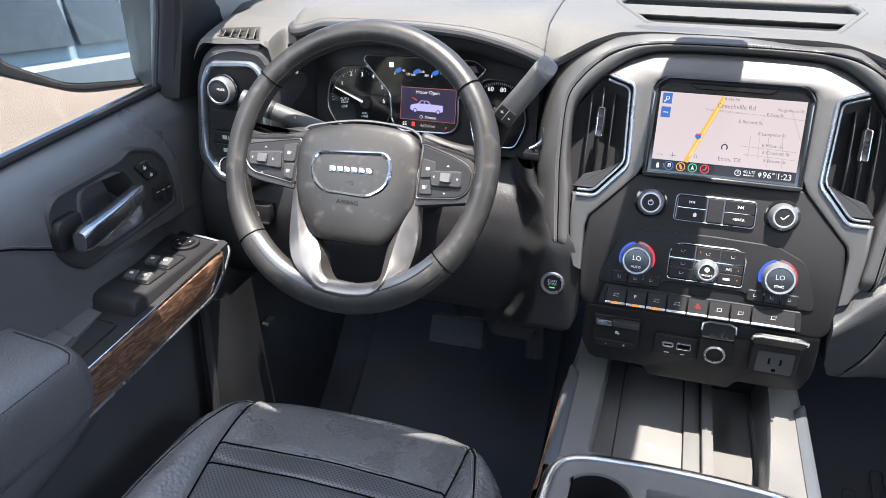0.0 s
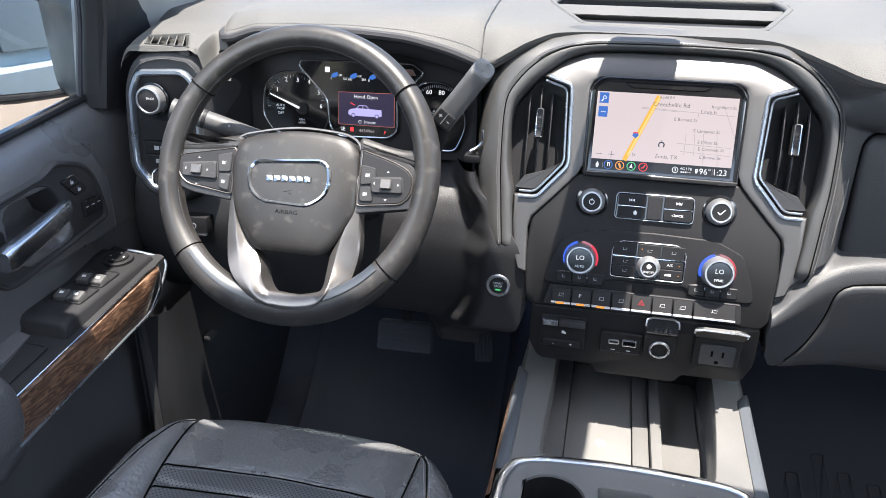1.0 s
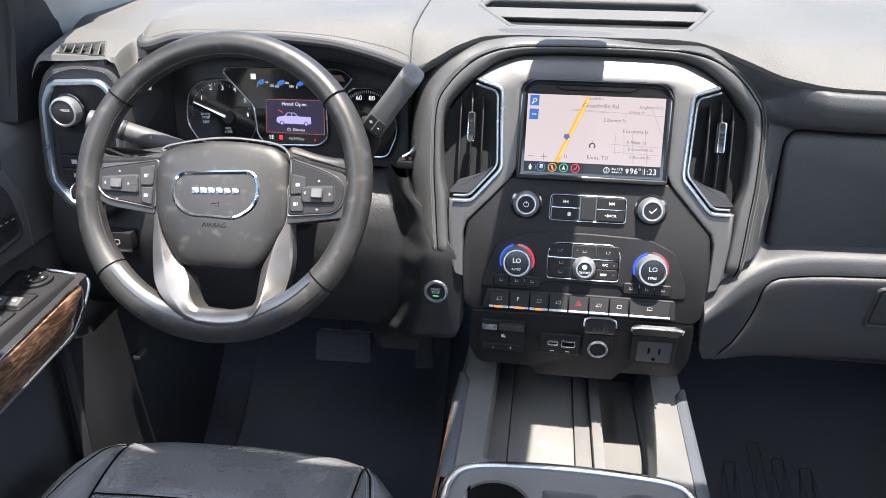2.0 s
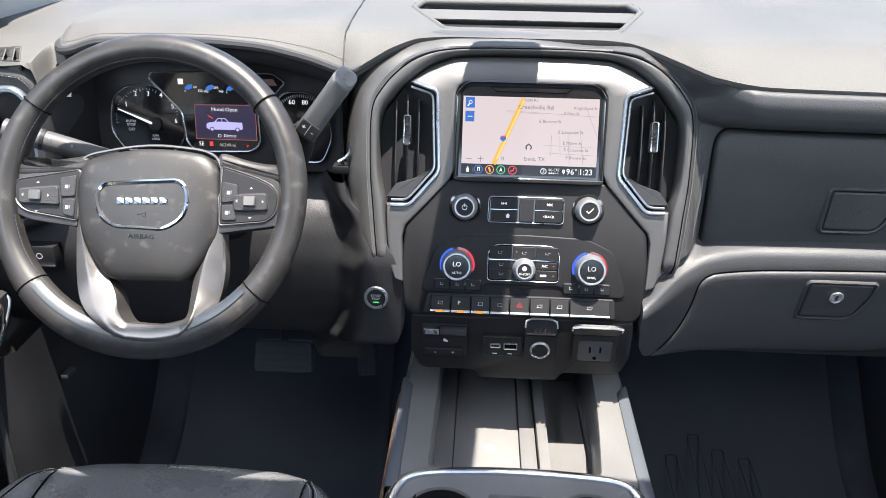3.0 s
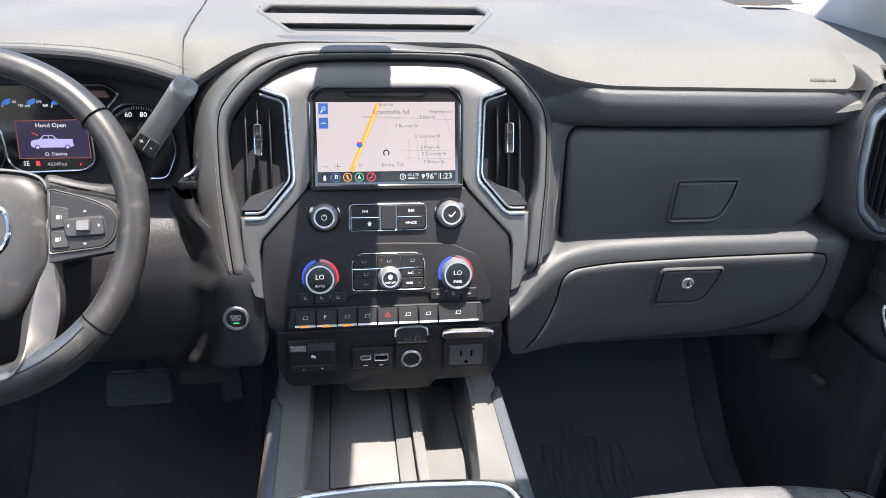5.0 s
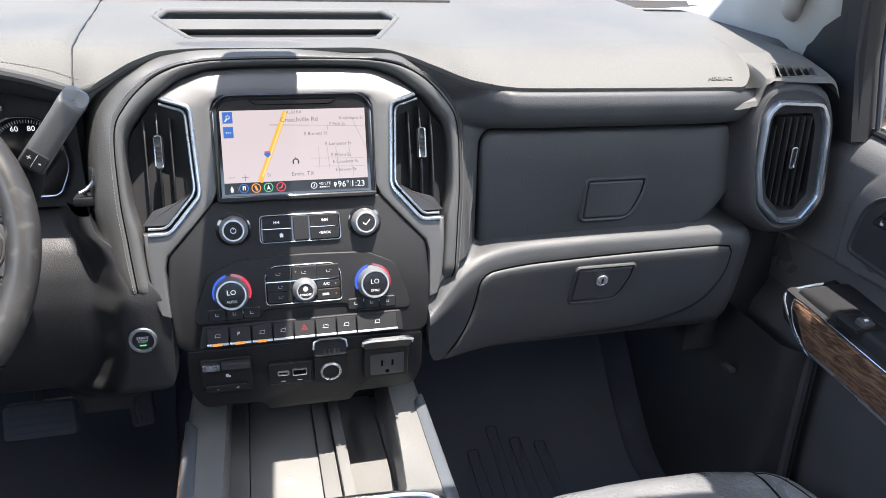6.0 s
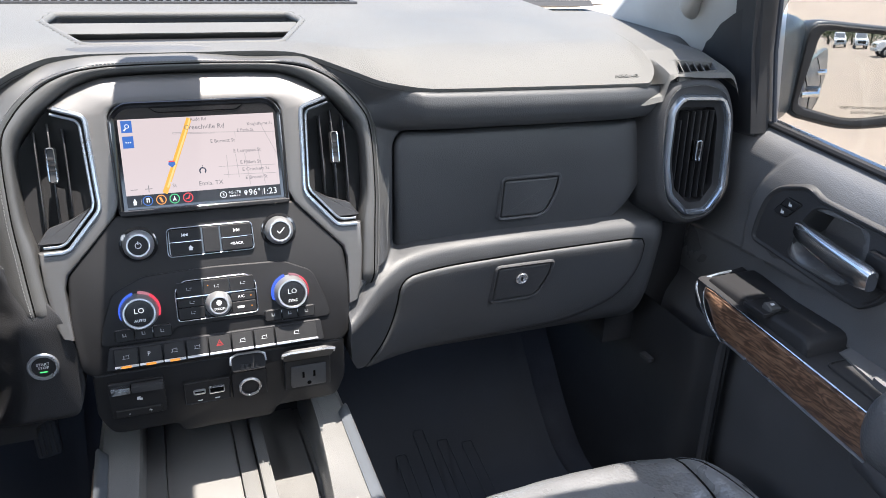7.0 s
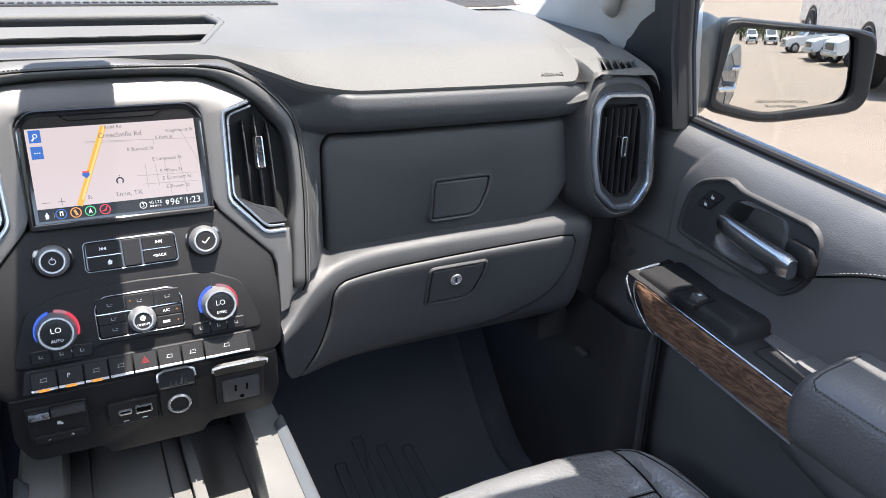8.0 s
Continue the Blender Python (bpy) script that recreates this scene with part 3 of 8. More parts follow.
lettering("STOP", .0048, M_PRINT, start @ Matrix.Translation((0, -.001, .0031)), dash)
bm = bmesh.new()
box(bm, -.004, .004, -.0068, -.0054, .0031, .0034, 0, start)
part("start_lamp", bm, M_GREEN, dash, "lit green start lamp")

# end pods with their rings; the left one holds the lamp switch, the right one an air vent
POD = [(-.075, .075, .02), (-.055, .112, .02), (.0, .118, .02), (.048, .104, .025), (.068, .06, .02), (.078, -.062, .02), (.046, -.105, .02), (-.008, -.110, .02), (-.052, -.072, .02), (-.068, -.01, .03)]
RING = [(-.054, .072, .012), (-.036, .092, .012), (.040, .088, .012), (.056, .058, .012), (.064, -.055, .012), (.036, -.092, .012), (-.004, -.092, .012), (-.040, -.060, .012), (-.054, -.008, .02)]


def pod(side):
    M = frame_of((.697 * side, -.050, .710), (1, 0, 0), (0, .03, 1))
    po_, ri = [rpoly([(p[0] * side, *p[1:]) for p in q], n=5) for q in (POD, RING)]
    bm = bmesh.new()
    shell(bm, po_, [(-.03, -.20), (-.012, -.06), (-.004, -.018), (.0, -.006), (.005, .001), (.010, .003)], M, cap=False)
    part("end_pod", bm, M_TRIM, dash, "black stitched end pod", 50)
    bm = bmesh.new()
    a_, b_ = even(inset(po_, .0095), 72), even(ri, 72)
    loft(bm, [[M @ Vector((p.x, p.y, w)) for p in q] for q, w in ((a_, .002), (inset(a_, .004), .0005), (inset(b_, -.002), .0), (inset(b_, .002), -.004))])
    part("pod_face", bm, M_TRIM, dash)
    bm = bmesh.new()
    line = [M @ Vector((p.x, p.y, .0036)) for p in inset(po_, .011)]
    stitches(bm, line + line[:1], M.col[2][:3])
    part("stitching", bm, M_THREAD, dash, "grey thread stitching")
    bm = bmesh.new()
    shell(bm, ri, [(-.001, -.004), (0, .004), (.002, .0075), (.006, .0075), (.0085, .003), (.009, -.010)], M, cap=False)
    part("pod_ring", bm, M_BLUESATIN, dash, "satin silver ring")
    bm = bmesh.new()
    shell(bm, inset(ri, .008), [(0, -.0005), (.004, -.002)] if side < 0 else [(0, .0), (.010, -.004), (.012, -.022)], M)
    part("pod_well", bm, M_HARD if side < 0 else M_DARK, dash)
    return M, ri


def tab(parent, M, h=.034):
    """A chrome thumb tab of a vent: an upright clip with a dark slot."""
    bm = bmesh.new()
    o = rpoly([(-.0056, -h / 2), (.0056, -h / 2), (.0056, h / 2), (-.0056, h / 2)], .005, 5)
    shell(bm, o, [(.0006, -.006), (0, -.001), (.0, .0065), (.0010, .0085), (.0022, .0088), (.0030, .0070), (.0031, .003)], M, cap=False)
    clip = part("vent_tab", bm, M_CHROME, parent, "chrome vent tab")
    bm = bmesh.new()
    shell(bm, inset(o, .0028), [(0, -.001), (0, .0045)], M)
    part("tab_slot", bm, M_VANE, clip)
    bm = bmesh.new()
    for q in range(3):
        box(bm, -.0026, .0026, -.006 + .006 * q - .0012, -.006 + .006 * q + .0012, .004, .0066, .0004, M)
    part("tab_grip", bm, M_HARD, clip)


PR, ri = pod(1)
for k in range(6):
    x = -.026 + .0115 * k
    top = .066 - .012 * (k == 0)
    low = -.068 + .020 * (k == 0) + .008 * (k == 1)
    bm = bmesh.new()
    o = rpoly([(-.0012, low), (.0012, low), (.0012, top), (-.0012, top)], .001, 2)
    shell(bm, o, [(0, -.020), (0, -.005), (.0004, -.004)], PR @ Matrix.Translation((x, 0, 0)) @ Matrix.Rotation(radians(14), 4, "Y"))
    part("vane", bm, M_HARD, dash)
tab(dash, PR @ Matrix.Translation((.005, .008, -.004)))

PL, ri = pod(-1)
bm = bmesh.new()
K = PL @ Matrix.Translation((-.018, .047, 0))
disc(bm, .0215, [(1.08, -.002), (1.1, .002), (1.02, .003)], K, 36)
lamp_base = part("lamp_switch", bm, M_PIANO, dash, "rotary headlamp switch")
bm = bmesh.new()
disc(bm, .0205, [(1, .002), (1, .014), (.95, .017), (.84, .0175), (.80, .016)], K, 60, knurl=-.03, cap=False)
part("knurled_ring", bm, M_GRIP, lamp_base, "knurled chrome ring")
bm = bmesh.new()
disc(bm, .0168, [(1, .010), (1, .016), (.95, .0165)], K, 30)
part("knob_face", bm, M_DARK, lamp_base)
lettering("MODE", .0045, M_PRINT, K @ Matrix.Translation((.004, .003, .0167)), lamp_base)
for z, h in ((.000, .030), (-.026, .017), (-.046, .017)):
    bm = bmesh.new()
    o = rpoly([(-.045, z - h / 2), (.030, z - h / 2), (.030, z + h / 2), (-.045, z + h / 2)], .002, 2)
    shell(bm, o, [(0, -.002), (0, .0005), (.0008, .0012)], PL)
    part("switch_panel", bm, M_HARD, dash)
for z in (-.026, -.046):
    bm = bmesh.new()
    box(bm, -.028, -.020, z - .003, z + .003, .0012, .0015, 0, PL)
    box(bm, -.018, -.0165, z - .003, z + .003, .0012, .0015, 0, PL)
    part("switch_mark", bm, M_MARK, dash)
bm = bmesh.new()
disc(bm, .016, [(1.1, -.002), (1.1, .003), (.98, .0045), (.9, .003)], PL @ Matrix.Translation((-.020, -.073, 0)), 32)
part("dimmer_dial", bm, M_CHROME, dash, "chrome-ringed dimmer dial")
bm = bmesh.new()
disc(bm, .0138, [(1, .002), (.95, .0042)], PL @ Matrix.Translation((-.020, -.073, 0)), 24)
part("dimmer_face", bm, M_DARK, dash)

# dash ends with the side defroster grilles
GRILLE = [Vector(p) for p in ((.651, -.0465, .8325), (.722, -.0420, .8335), (.733, -.016, .8400), (.666, -.013, .8450))]


def grille_at(u, v):
    return GRILLE[0].lerp(GRILLE[1], u).lerp(GRILLE[3].lerp(GRILLE[2], u), v)


for side in (1, -1):
    def end_top(u, v, side=side):
        x, y = .590 + .215 * u, -.050 + .520 * v
        z = lerp_table(y, (-.050, -.0495, -.048, -.044, -.03, .0, .03, .27, .47), (.824, .828, .831, .8330, .8385, .847, .855, .870, .878)) - .030 * (1 - sm(.636, .650, x)) * (1 - sm(-.02, .01, y)) - .004 * (1 - sm(.60, .64, x))
        x = .590 + (x - .590) * (.80 + .20 * sm(.0, .10, y))
        z -= .07 * sm(.735, .785, x) ** 1.6 * (1 - sm(.02, .14, y))
        gv = (y + .0465 - .0045 * (x - .651) / .071) / .0305
        gu = (x - .651 - .014 * gv) / .069
        near = (1 - sm(.5, .66, abs(gu - .5))) * (1 - sm(.5, .78, abs(gv - .5)))
        z += (grille_at(gu, gv).z - z) * near
        z -= .016 * (1 - sm(.47, .49, abs(gu - .5))) * (1 - sm(.45, .48, abs(gv - .5)))
        return Vector((x * side, y, z))
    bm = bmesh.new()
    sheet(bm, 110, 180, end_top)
    part("dash_end", bm, M_DASH_LIT, dash)
    up = Vector((.02 * side, -.25, 1)).normalized()
    flip = Vector((side, 1, 1))
    bm = bmesh.new()
    ring = [(-.01, -.03), (1.01, -.03), (1.01, 1.03), (-.01, 1.03)]
    rim = [grille_at(*q) * flip for q in ring]
    mid = sum(rim, Vector()) / 4
    loft(bm, [[p + (mid - p).normalized() * d + up * w for p in rim] for d, w in ((0, -.003), (0, .0008), (.0010, .0014), (.0022, .0006), (.0026, -.012))], True)
    grille = part("defroster_grille", bm, M_DASH_LIT, dash, "slotted side defroster grille")
    bm = bmesh.new()
    loft(bm, [[p + (mid - p).normalized() * .002 - up * w for p in rim] for w in (.0145, .0125)], True, True, True)
    part("grille_well", bm, M_HOLE, grille)
    for k in range(5):
        a, b = .13 + .185 * k, .235 + .185 * k
        bm = bmesh.new()
        face = [grille_at(a + .03, .03) * flip - up * .0005, grille_at(b + .03, .03) * flip - up * .010, grille_at(b, .97) * flip - up * .010, grille_at(a, .97) * flip - up * .0005]
        loft(bm, [face, [p - Vector((.0012 * side, 0, .0004)) for p in face]], True, True, True)
        part("slat", bm, M_DASH_LIT, grille, "", 0)

lettering("AIRBAG", .0085, M_DASH_LIT, frame_of((.571, -.0375, .8300), (1, 0, 0), (0, 1, .75)), dash, "embossed_mark", wide=1.3, depth=.0007)

# windshield defroster along the rear of the pad
bm = bmesh.new()
box(bm, -.30, .30, .385, .415, .885, .8975, .003)
vent_bar = part("defroster_bar", bm, M_TRIM, dash)
for k in range(46):
    bm = bmesh.new()
    box(bm, -.288 + .0126 * k, -.280 + .0126 * k, .389, .411, .8972, .8990, 0)
    part("defroster_slot", bm, M_DARK, vent_bar)

# ---- centre stack ----
TILT = radians(16.0)
SM = Matrix(frame_of((0, 0, .797), (1, 0, 0), (0, math.sin(TILT), math.cos(TILT))))


def sp(pts):
    """Outline points given by x and height, laid into the plane of the stack."""
    return [(p[0], (p[1] - .797) / math.cos(TILT), *p[2:]) for p in pts]


def at_stack(x, z, w=0.0):
    return SM @ Matrix.Translation((x, (z - .797) / math.cos(TILT), w))


def at_low(x, z, w=0.0):
    """The part of the stack below the toggles, which leans back under them."""
    y = -.080 + .10 * (.515 - z)
    d = y - (.287 * z - .2287)
    return frame_of((x * (1 + d), y, z - .6 * d), (1, 0, 0), (0, -.10, 1)) @ Matrix.Translation((0, 0, w))


def lp(x0, x1, z0, z1, r=.004, n=3):
    """A rounded outline on the lower panel and the frame of its middle."""
    cx, cz = (x0 + x1) / 2, (z0 + z1) / 2
    hx, hz = (x1 - x0) / 2 * 1.02, (z1 - z0) / 2
    return rpoly([(-hx, -hz), (hx, -hz), (hx, hz), (-hx, hz)], r, n), at_low(cx, cz)


HALF_OUT = [(0, .873), (.075, .873), (.125, .8705), (.158, .8595), (.19, .845), (.222, .822), (.237, .787), (.240, .70), (.234, .65), (.2290, .615), (.219, .590), (.207, .560)]
HALF_STI = [(0, .8560), (.06, .8555), (.105, .8535), (.138, .847), (.168, .832), (.195, .805), (.210, .773), (.2105, .70), (.2065, .65), (.2040, .622), (.2005, .590), (.1960, .560)]
HALF_INN = [(0, .8480), (.055, .8474), (.10, .8445), (.13, .8355), (.156, .817), (.184, .792), (.199, .763), (.199, .70), (.1915, .66), (.1880, .630), (.1835, .590), (.1790, .560)]


def arch(half, w, w_top=None):
    """A line of the surround in the stack's plane; over the screen it may lie deeper, and its ends tuck in."""
    pts = [(-x, z) for x, z in half[::-1]] + half[1:]
    line = curve_pts([Vector((*q, 0)) for q in sp(pts)], 6)
    w_top = w if w_top is None else w_top
    return [SM @ Vector((p.x, p.y, w + (w_top - w) * (1 - sm(.10, .17, abs(p.x))) * (p.y > 0) - .022 * (1 - sm(-.240, -.215, p.y)))) for p in line]


def flank(t, w, w_top, w_right):
    """A line of the surround; at the top it meets the pad, on the passenger side it runs into the fascia."""
    L = [(-x, z) for x, z in between(HALF_OUT, HALF_STI, t)[::-1]]
    R = between(HALF_OUT, HALF_STI, .45 + .55 * t)[1:]
    line = curve_pts([Vector((*q, 0)) for q in sp(L + R)], 6)
    return [SM @ Vector((p.x, p.y, w + (w_top - w) * sm(-.20, -.13, p.x) + (w_right - w_top) * sm(.08, .16, p.x) - .022 * (1 - sm(-.240, -.215, p.y)))) for p in line]


def between(a, b, t):
    return [((1 - t) * p[0] + t * q[0], (1 - t) * p[1] + t * q[1]) for p, q in zip(a, b)]


bm = bmesh.new()
loft(bm, [flank(-.45, -.10, -.034, -.016), flank(-.34, -.040, -.032, -.016), flank(-.18, -.020, -.027, -.013), flank(0, -.0105, -.022, -.011), flank(.2, -.005, -.017, -.0085), flank(.45, .0000, -.012, -.0045), flank(.7, .0036, -.007, -.0005), flank(.9, .0052, -.0035, .0038), arch(HALF_STI, .0052, -.003),
          arch(between(HALF_STI, HALF_INN, .12), .0035, -.004), arch(between(HALF_STI, HALF_INN, .25), .0048, -.003), arch(between(HALF_STI, HALF_INN, .5), .0056, -.0035), arch(between(HALF_STI, HALF_INN, .8), .004, -.006), arch(HALF_INN, .0, -.011), arch(HALF_INN, -.05)], closed=False)
part("stack_surround", bm, M_SURROUND, dash, "black stitched surround of the centre stack", 80)
bm = bmesh.new()
stitches(bm, arch(between(HALF_OUT, HALF_STI, .88), .0052, -.0032), SM.col[2][:3])
part("stitching", bm, M_THREAD, dash, "grey thread stitching")
bm = bmesh.new()
tube(bm, arch(between(HALF_STI, HALF_INN, .12), .0032, -.0043), .0014, n=5)
part("seam", bm, M_HOLE, dash)

# panel behind all
bm = bmesh.new()
shell(bm, rpoly(sp([(-.145, .48), (.145, .48), (.205, .68), (.205, .76), (.14, .845), (-.14, .845), (-.205, .76), (-.205, .68)]), .01), [(0, -.055), (0, -.034)], SM)
part("stack_core", bm, M_DARK, dash)

# brushed silver frame
FRAME = [((.0, .8455), (.0, .8125)), ((.060, .8450), (.060, .8125)), ((.103, .8425), (.086, .8118)), ((.133, .8330), (.0945, .8075)), ((.1605, .8110), (.0985, .8000)), ((.1245, .7995), (.0987, .7960)), ((.1195, .7000), (.0975, .7030)),
         ((.1290, .6890), (.1040, .6890)), ((.1580, .6570), (.1310, .6600)), ((.1875, .6570), (.1610, .6285)), ((.1862, .622), (.1648, .6150)), ((.1835, .600), (.1640, .592)), ((.1800, .575), (.1632, .572)), ((.1740, .560), (.1624, .556))]
pairs_ = [((-o_[0], o_[1]), (-i_[0], i_[1])) for o_, i_ in FRAME[:0:-1]] + FRAME


def frame_row(k, w):
    return [SM @ Vector((*sp([(o_[0] + (i_[0] - o_[0]) * k, o_[1] + (i_[1] - o_[1]) * k)])[0], w - .016 * sm(.800, .832, o_[1]) * (1 - k) ** 1.2 * (w > -.02))) for o_, i_ in pairs_]


bm = bmesh.new()
loft(bm, [frame_row(0, -.034), frame_row(0, -.0005), frame_row(.05, .0018), frame_row(.12, .0024), frame_row(.3, .0024), frame_row(.5, .0024), frame_row(.7, .0024), frame_row(.88, .0024), frame_row(.95, .0018), frame_row(1, .0), frame_row(1, -.03)], closed=False)
part("silver_frame", bm, M_SILVER, dash, "brushed silver stack frame", 30)
for sgn in (1, -1):
    bm = bmesh.new()
    line = rpoly([(x * sgn, y, .008) for x, y in sp([(.161, .8125), (.122, .8005), (.1175, .6985), (.1565, .6545), (.189, .6545)])], .008, 5)[5:-5]
    tube(bm, [SM @ Vector((p.x, p.y, .003)) for p in line], .0034, n=8, flat=.8)
    line = rpoly([(x * sgn, y, .008) for x, y in sp([(.165, .807), (.1285, .796), (.124, .7020), (.160, .6615), (.189, .6615)])], .008, 5)[5:-5]
    tube(bm, [SM @ Vector((p.x, p.y, .000)) for p in line], .0016, n=6)
    part("vent_trim", bm, M_BLUESATIN, dash, "bright trim beside the vents")

# centre vents
for sgn in (1, -1):
    for x, z0, z1 in ((.146, .694, .790), (.161, .684, .796), (.176, .676, .788)):
        bm = bmesh.new()
        V0 = SM @ Matrix.Translation((x * sgn, -.797 / .9613, 0)) @ Matrix.Rotation(radians(-7 * sgn), 4, "Y")
        rows = []
        for t in np.linspace(0, 1, 17):
            w = -.006 - .012 * abs(2 * t - 1) ** 3
            rows.append([V0 @ Vector((dx, (z0 + (z1 - z0) * t) / .9613, dw)) for dx, dw in ((-.0011, -.034), (-.0011, w - .0012), (-.0005, w), (.0005, w), (.0011, w - .0012), (.0011, -.034))])
        loft(bm, rows, True, True, True)
        part("vane", bm, M_VANE, dash)
    tab(dash, at_stack(.161 * sgn, .750, -.002), .042)
    bm = bmesh.new()
    o = rpoly(sp([(x * sgn, z) for x, z in ((.126, .703), (.160, .664), (.190, .664), (.176, .682), (.150, .690))]), .003, 3)
    shell(bm, o, [(0, -.034), (0, -.012), (.001, -.010)], SM)
    part("vent_sill", bm, M_VANE, dash)

# black control panel
half = [(.0, .690), (.104, .690), (.161, .628), (.1655, .575), (.160, .520), (.150, .511), (.0, .511)]
o = rpoly(sp([(-x, z) for x, z in half[::-1]][1:-1] + half), .006, 4)
bm = bmesh.new()
shell(bm, o, [(.0, -.05), (.0, -.004), (.001, -.002), (.003, -.001)], SM)
panel = part("control_panel", bm, M_HARD, dash, "matt black control panel")
bm = bmesh.new()
o = rpoly([(-.150, .040, .004), (-.152, -.020, .01), (-.138, -.052, .012), (-.062, -.052, .006), (-.056, -.066, .008), (.056, -.066, .008), (.062, -.052, .006), (.142, -.052, .012), (.154, -.020, .01), (.152, .040, .004)], .006, 4)
shell(bm, o, [(.0, -.06), (.0, -.004), (.001, -.002), (.003, -.001)], at_low(0, .480))
part("lower_panel", bm, M_HARD, dash, "matt black lower panel")

# screen
screen = thing("touchscreen", (0, -.01, .745), "wide touchscreen showing a street map on a light ground", "touchscreen")
bm = bmesh.new()
o = rpoly(sp([(-.0985, .689), (.0985, .689), (.099, .80, .012), (.084, .8135, .012), (-.084, .8135, .012), (-.099, .80, .012)]), .004, 4)
shell(bm, o, [(0, -.02), (0, .003), (.0012, .0042), (.004, .0036), (.007, .0012)], SM)
part("bezel", bm, M_PIANO, screen, "gloss black bezel")
bm = bmesh.new()
shell(bm, rpoly(sp([(-.097, .6885), (.097, .6885), (.099, .6935), (-.099, .6935)]), .002, 3), [(0, 0), (0, .006), (.001, .007)], SM)
part("lower_lip", bm, M_HARD, screen)
bm = bmesh.new()
shell(bm, rpoly(sp([(-.045, .8005), (.045, .8005), (.055, .807), (-.055, .807)]), .003, 3), [(0, .001), (.001, .0030)], SM)
part("upper_ledge", bm, M_PIANO, screen)
M_OFF = glow("screen_black", (0.004, 0.004, 0.006), 1.0)
M_MAP = glow("screen_map", (0.72, 0.615, 0.63), 0.62)
M_ROAD = glow("screen_road", (0.95, 0.50, 0.06), 0.62)
M_LANE = glow("screen_lane", (0.95, 0.72, 0.28), 0.62)
M_GREY = glow("screen_grey", (0.42, 0.38, 0.40), 0.62)
M_TXT = glow("screen_text", (0.20, 0.19, 0.21), 0.62)
M_BLUE = glow("screen_blue", (0.045, 0.16, 0.55), 0.65)
M_WHITE = glow("screen_white", (0.85, 0.88, 0.92), 0.75)
M_ORANGE = glow("screen_orange", (0.9, 0.35, 0.06), 0.7)
M_LIME = glow("screen_green", (0.1, 0.62, 0.25), 0.7)
M_RED = glow("screen_red", (0.85, 0.06, 0.07), 0.7)
M_INK = glow("screen_ink", (0.02, 0.03, 0.07), 0.6)


def on_screen(px, py, w=0.0):
    """A spot on the display by its shares across and down."""
    return at_stack(-.0885 + .177 * px, .7950 - .0975 * py, .0020 + w)


def flat_poly(name, pts, mat, w, parent=None, at=None):
    bm = bmesh.new()
    f = at or on_screen
    vs = [bm.verts.new(f(x, y, w).translation) for x, y in pts]
    bm.faces.new(vs)
    return part(name, bm, mat, parent or screen, smooth=0)


def line_on(name, a, b, width, mat, w):
    d = Vector((b[0] - a[0], (b[1] - a[1]) * .55))
    n = Vector((-d.y, d.x)).normalized() * width
    return flat_poly(name, [(a[0] + n.x, a[1] + n.y / .55), (b[0] + n.x, b[1] + n.y / .55), (b[0] - n.x, b[1] - n.y / .55), (a[0] - n.x, a[1] - n.y / .55)], mat, w)


flat_poly("display", [(0, 0), (1, 0), (1, 1), (0, 1)], M_OFF, 0)
flat_poly("map_area", [(0, 0), (1, 0), (1, .865), (0, .865)], M_MAP, .0002)
line_on("highway", (.445, .02), (.24, .865), .017, M_ROAD, .0004)
line_on("highway_lane", (.451, .02), (.262, .80), .006, M_LANE, .0005)
for a, b in (((.33, .175), (1.0, .225)), ((.90, .10), (1.0, .50)), ((.73, .20), (.73, .26)), ((.66, .47), (.66, .74)), ((.72, .47), (.73, .74)), ((.78, .46), (.80, .84)), ((.60, .60), (.98, .62)), ((.63, .70), (.98, .72)),
             ((.87, .40), (.90, .84)), ((.33, .175), (.33, .19)), ((.33, .19), (.60, .205))):
    line_on("street", a, b, .0014, M_GREY, .0003)
for x, y, s, tx in ((.535, .125, .0078, "Creechville Rd"), (.645, .30, .0058, "E Burnett St"), (.80, .43, .0058, "E Lampasas St"), (.815, .57, .0058, "E Milam St"), (.845, .655, .0058, "E Crockett St"),
                    (.845, .755, .0058, "E Brown St"), (.54, .785, .0072, "Ennis, TX"), (.50, .035, .0052, "Rudd Rd"), (.90, .12, .0052, "Knighthurst St"), (.80, .19, .0052, "E Paris St")):
    lettering(tx, s, M_TXT, on_screen(x, y, .0006), screen, "map_label", depth=0.0)
for y, mk in ((.085, "q"), (.26, "dots")):
    flat_poly("map_button", [(.018, y - .07), (.085, y - .07), (.085, y + .065), (.018, y + .065)], M_BLUE, .0006)
bm = bmesh.new()
disc(bm, .0024, [(1, .0), (.7, .0)], on_screen(.054, .078, .0008), 20, cap=False)
part("search_icon", bm, M_WHITE, screen, smooth=0)
line_on("search_icon", (.046, .10), (.033, .128), .004, M_WHITE, .0008)
for k in range(3):
    flat_poly("dot", [(.036 + .013 * k, .253), (.043 + .013 * k, .253), (.043 + .013 * k, .267), (.036 + .013 * k, .267)], M_WHITE, .0008)
line_on("zoom_out", (.03, .80), (.075, .80), .002, M_TXT, .0006)
line_on("zoom_in", (.12, .80), (.165, .80), .002, M_TXT, .0006)
line_on("zoom_in", (.1425, .76), (.1425, .84), .002, M_TXT, .0007)
bm = bmesh.new()
disc(bm, .0042, [(1, 0), (.62, 0)], on_screen(.495, .635, .0008), 24, cap=False)
part("position_ring", bm, M_INK, screen, smooth=0)
flat_poly("position_gap", [(.482, .655), (.508, .655), (.508, .69), (.482, .69)], M_MAP, .0009)
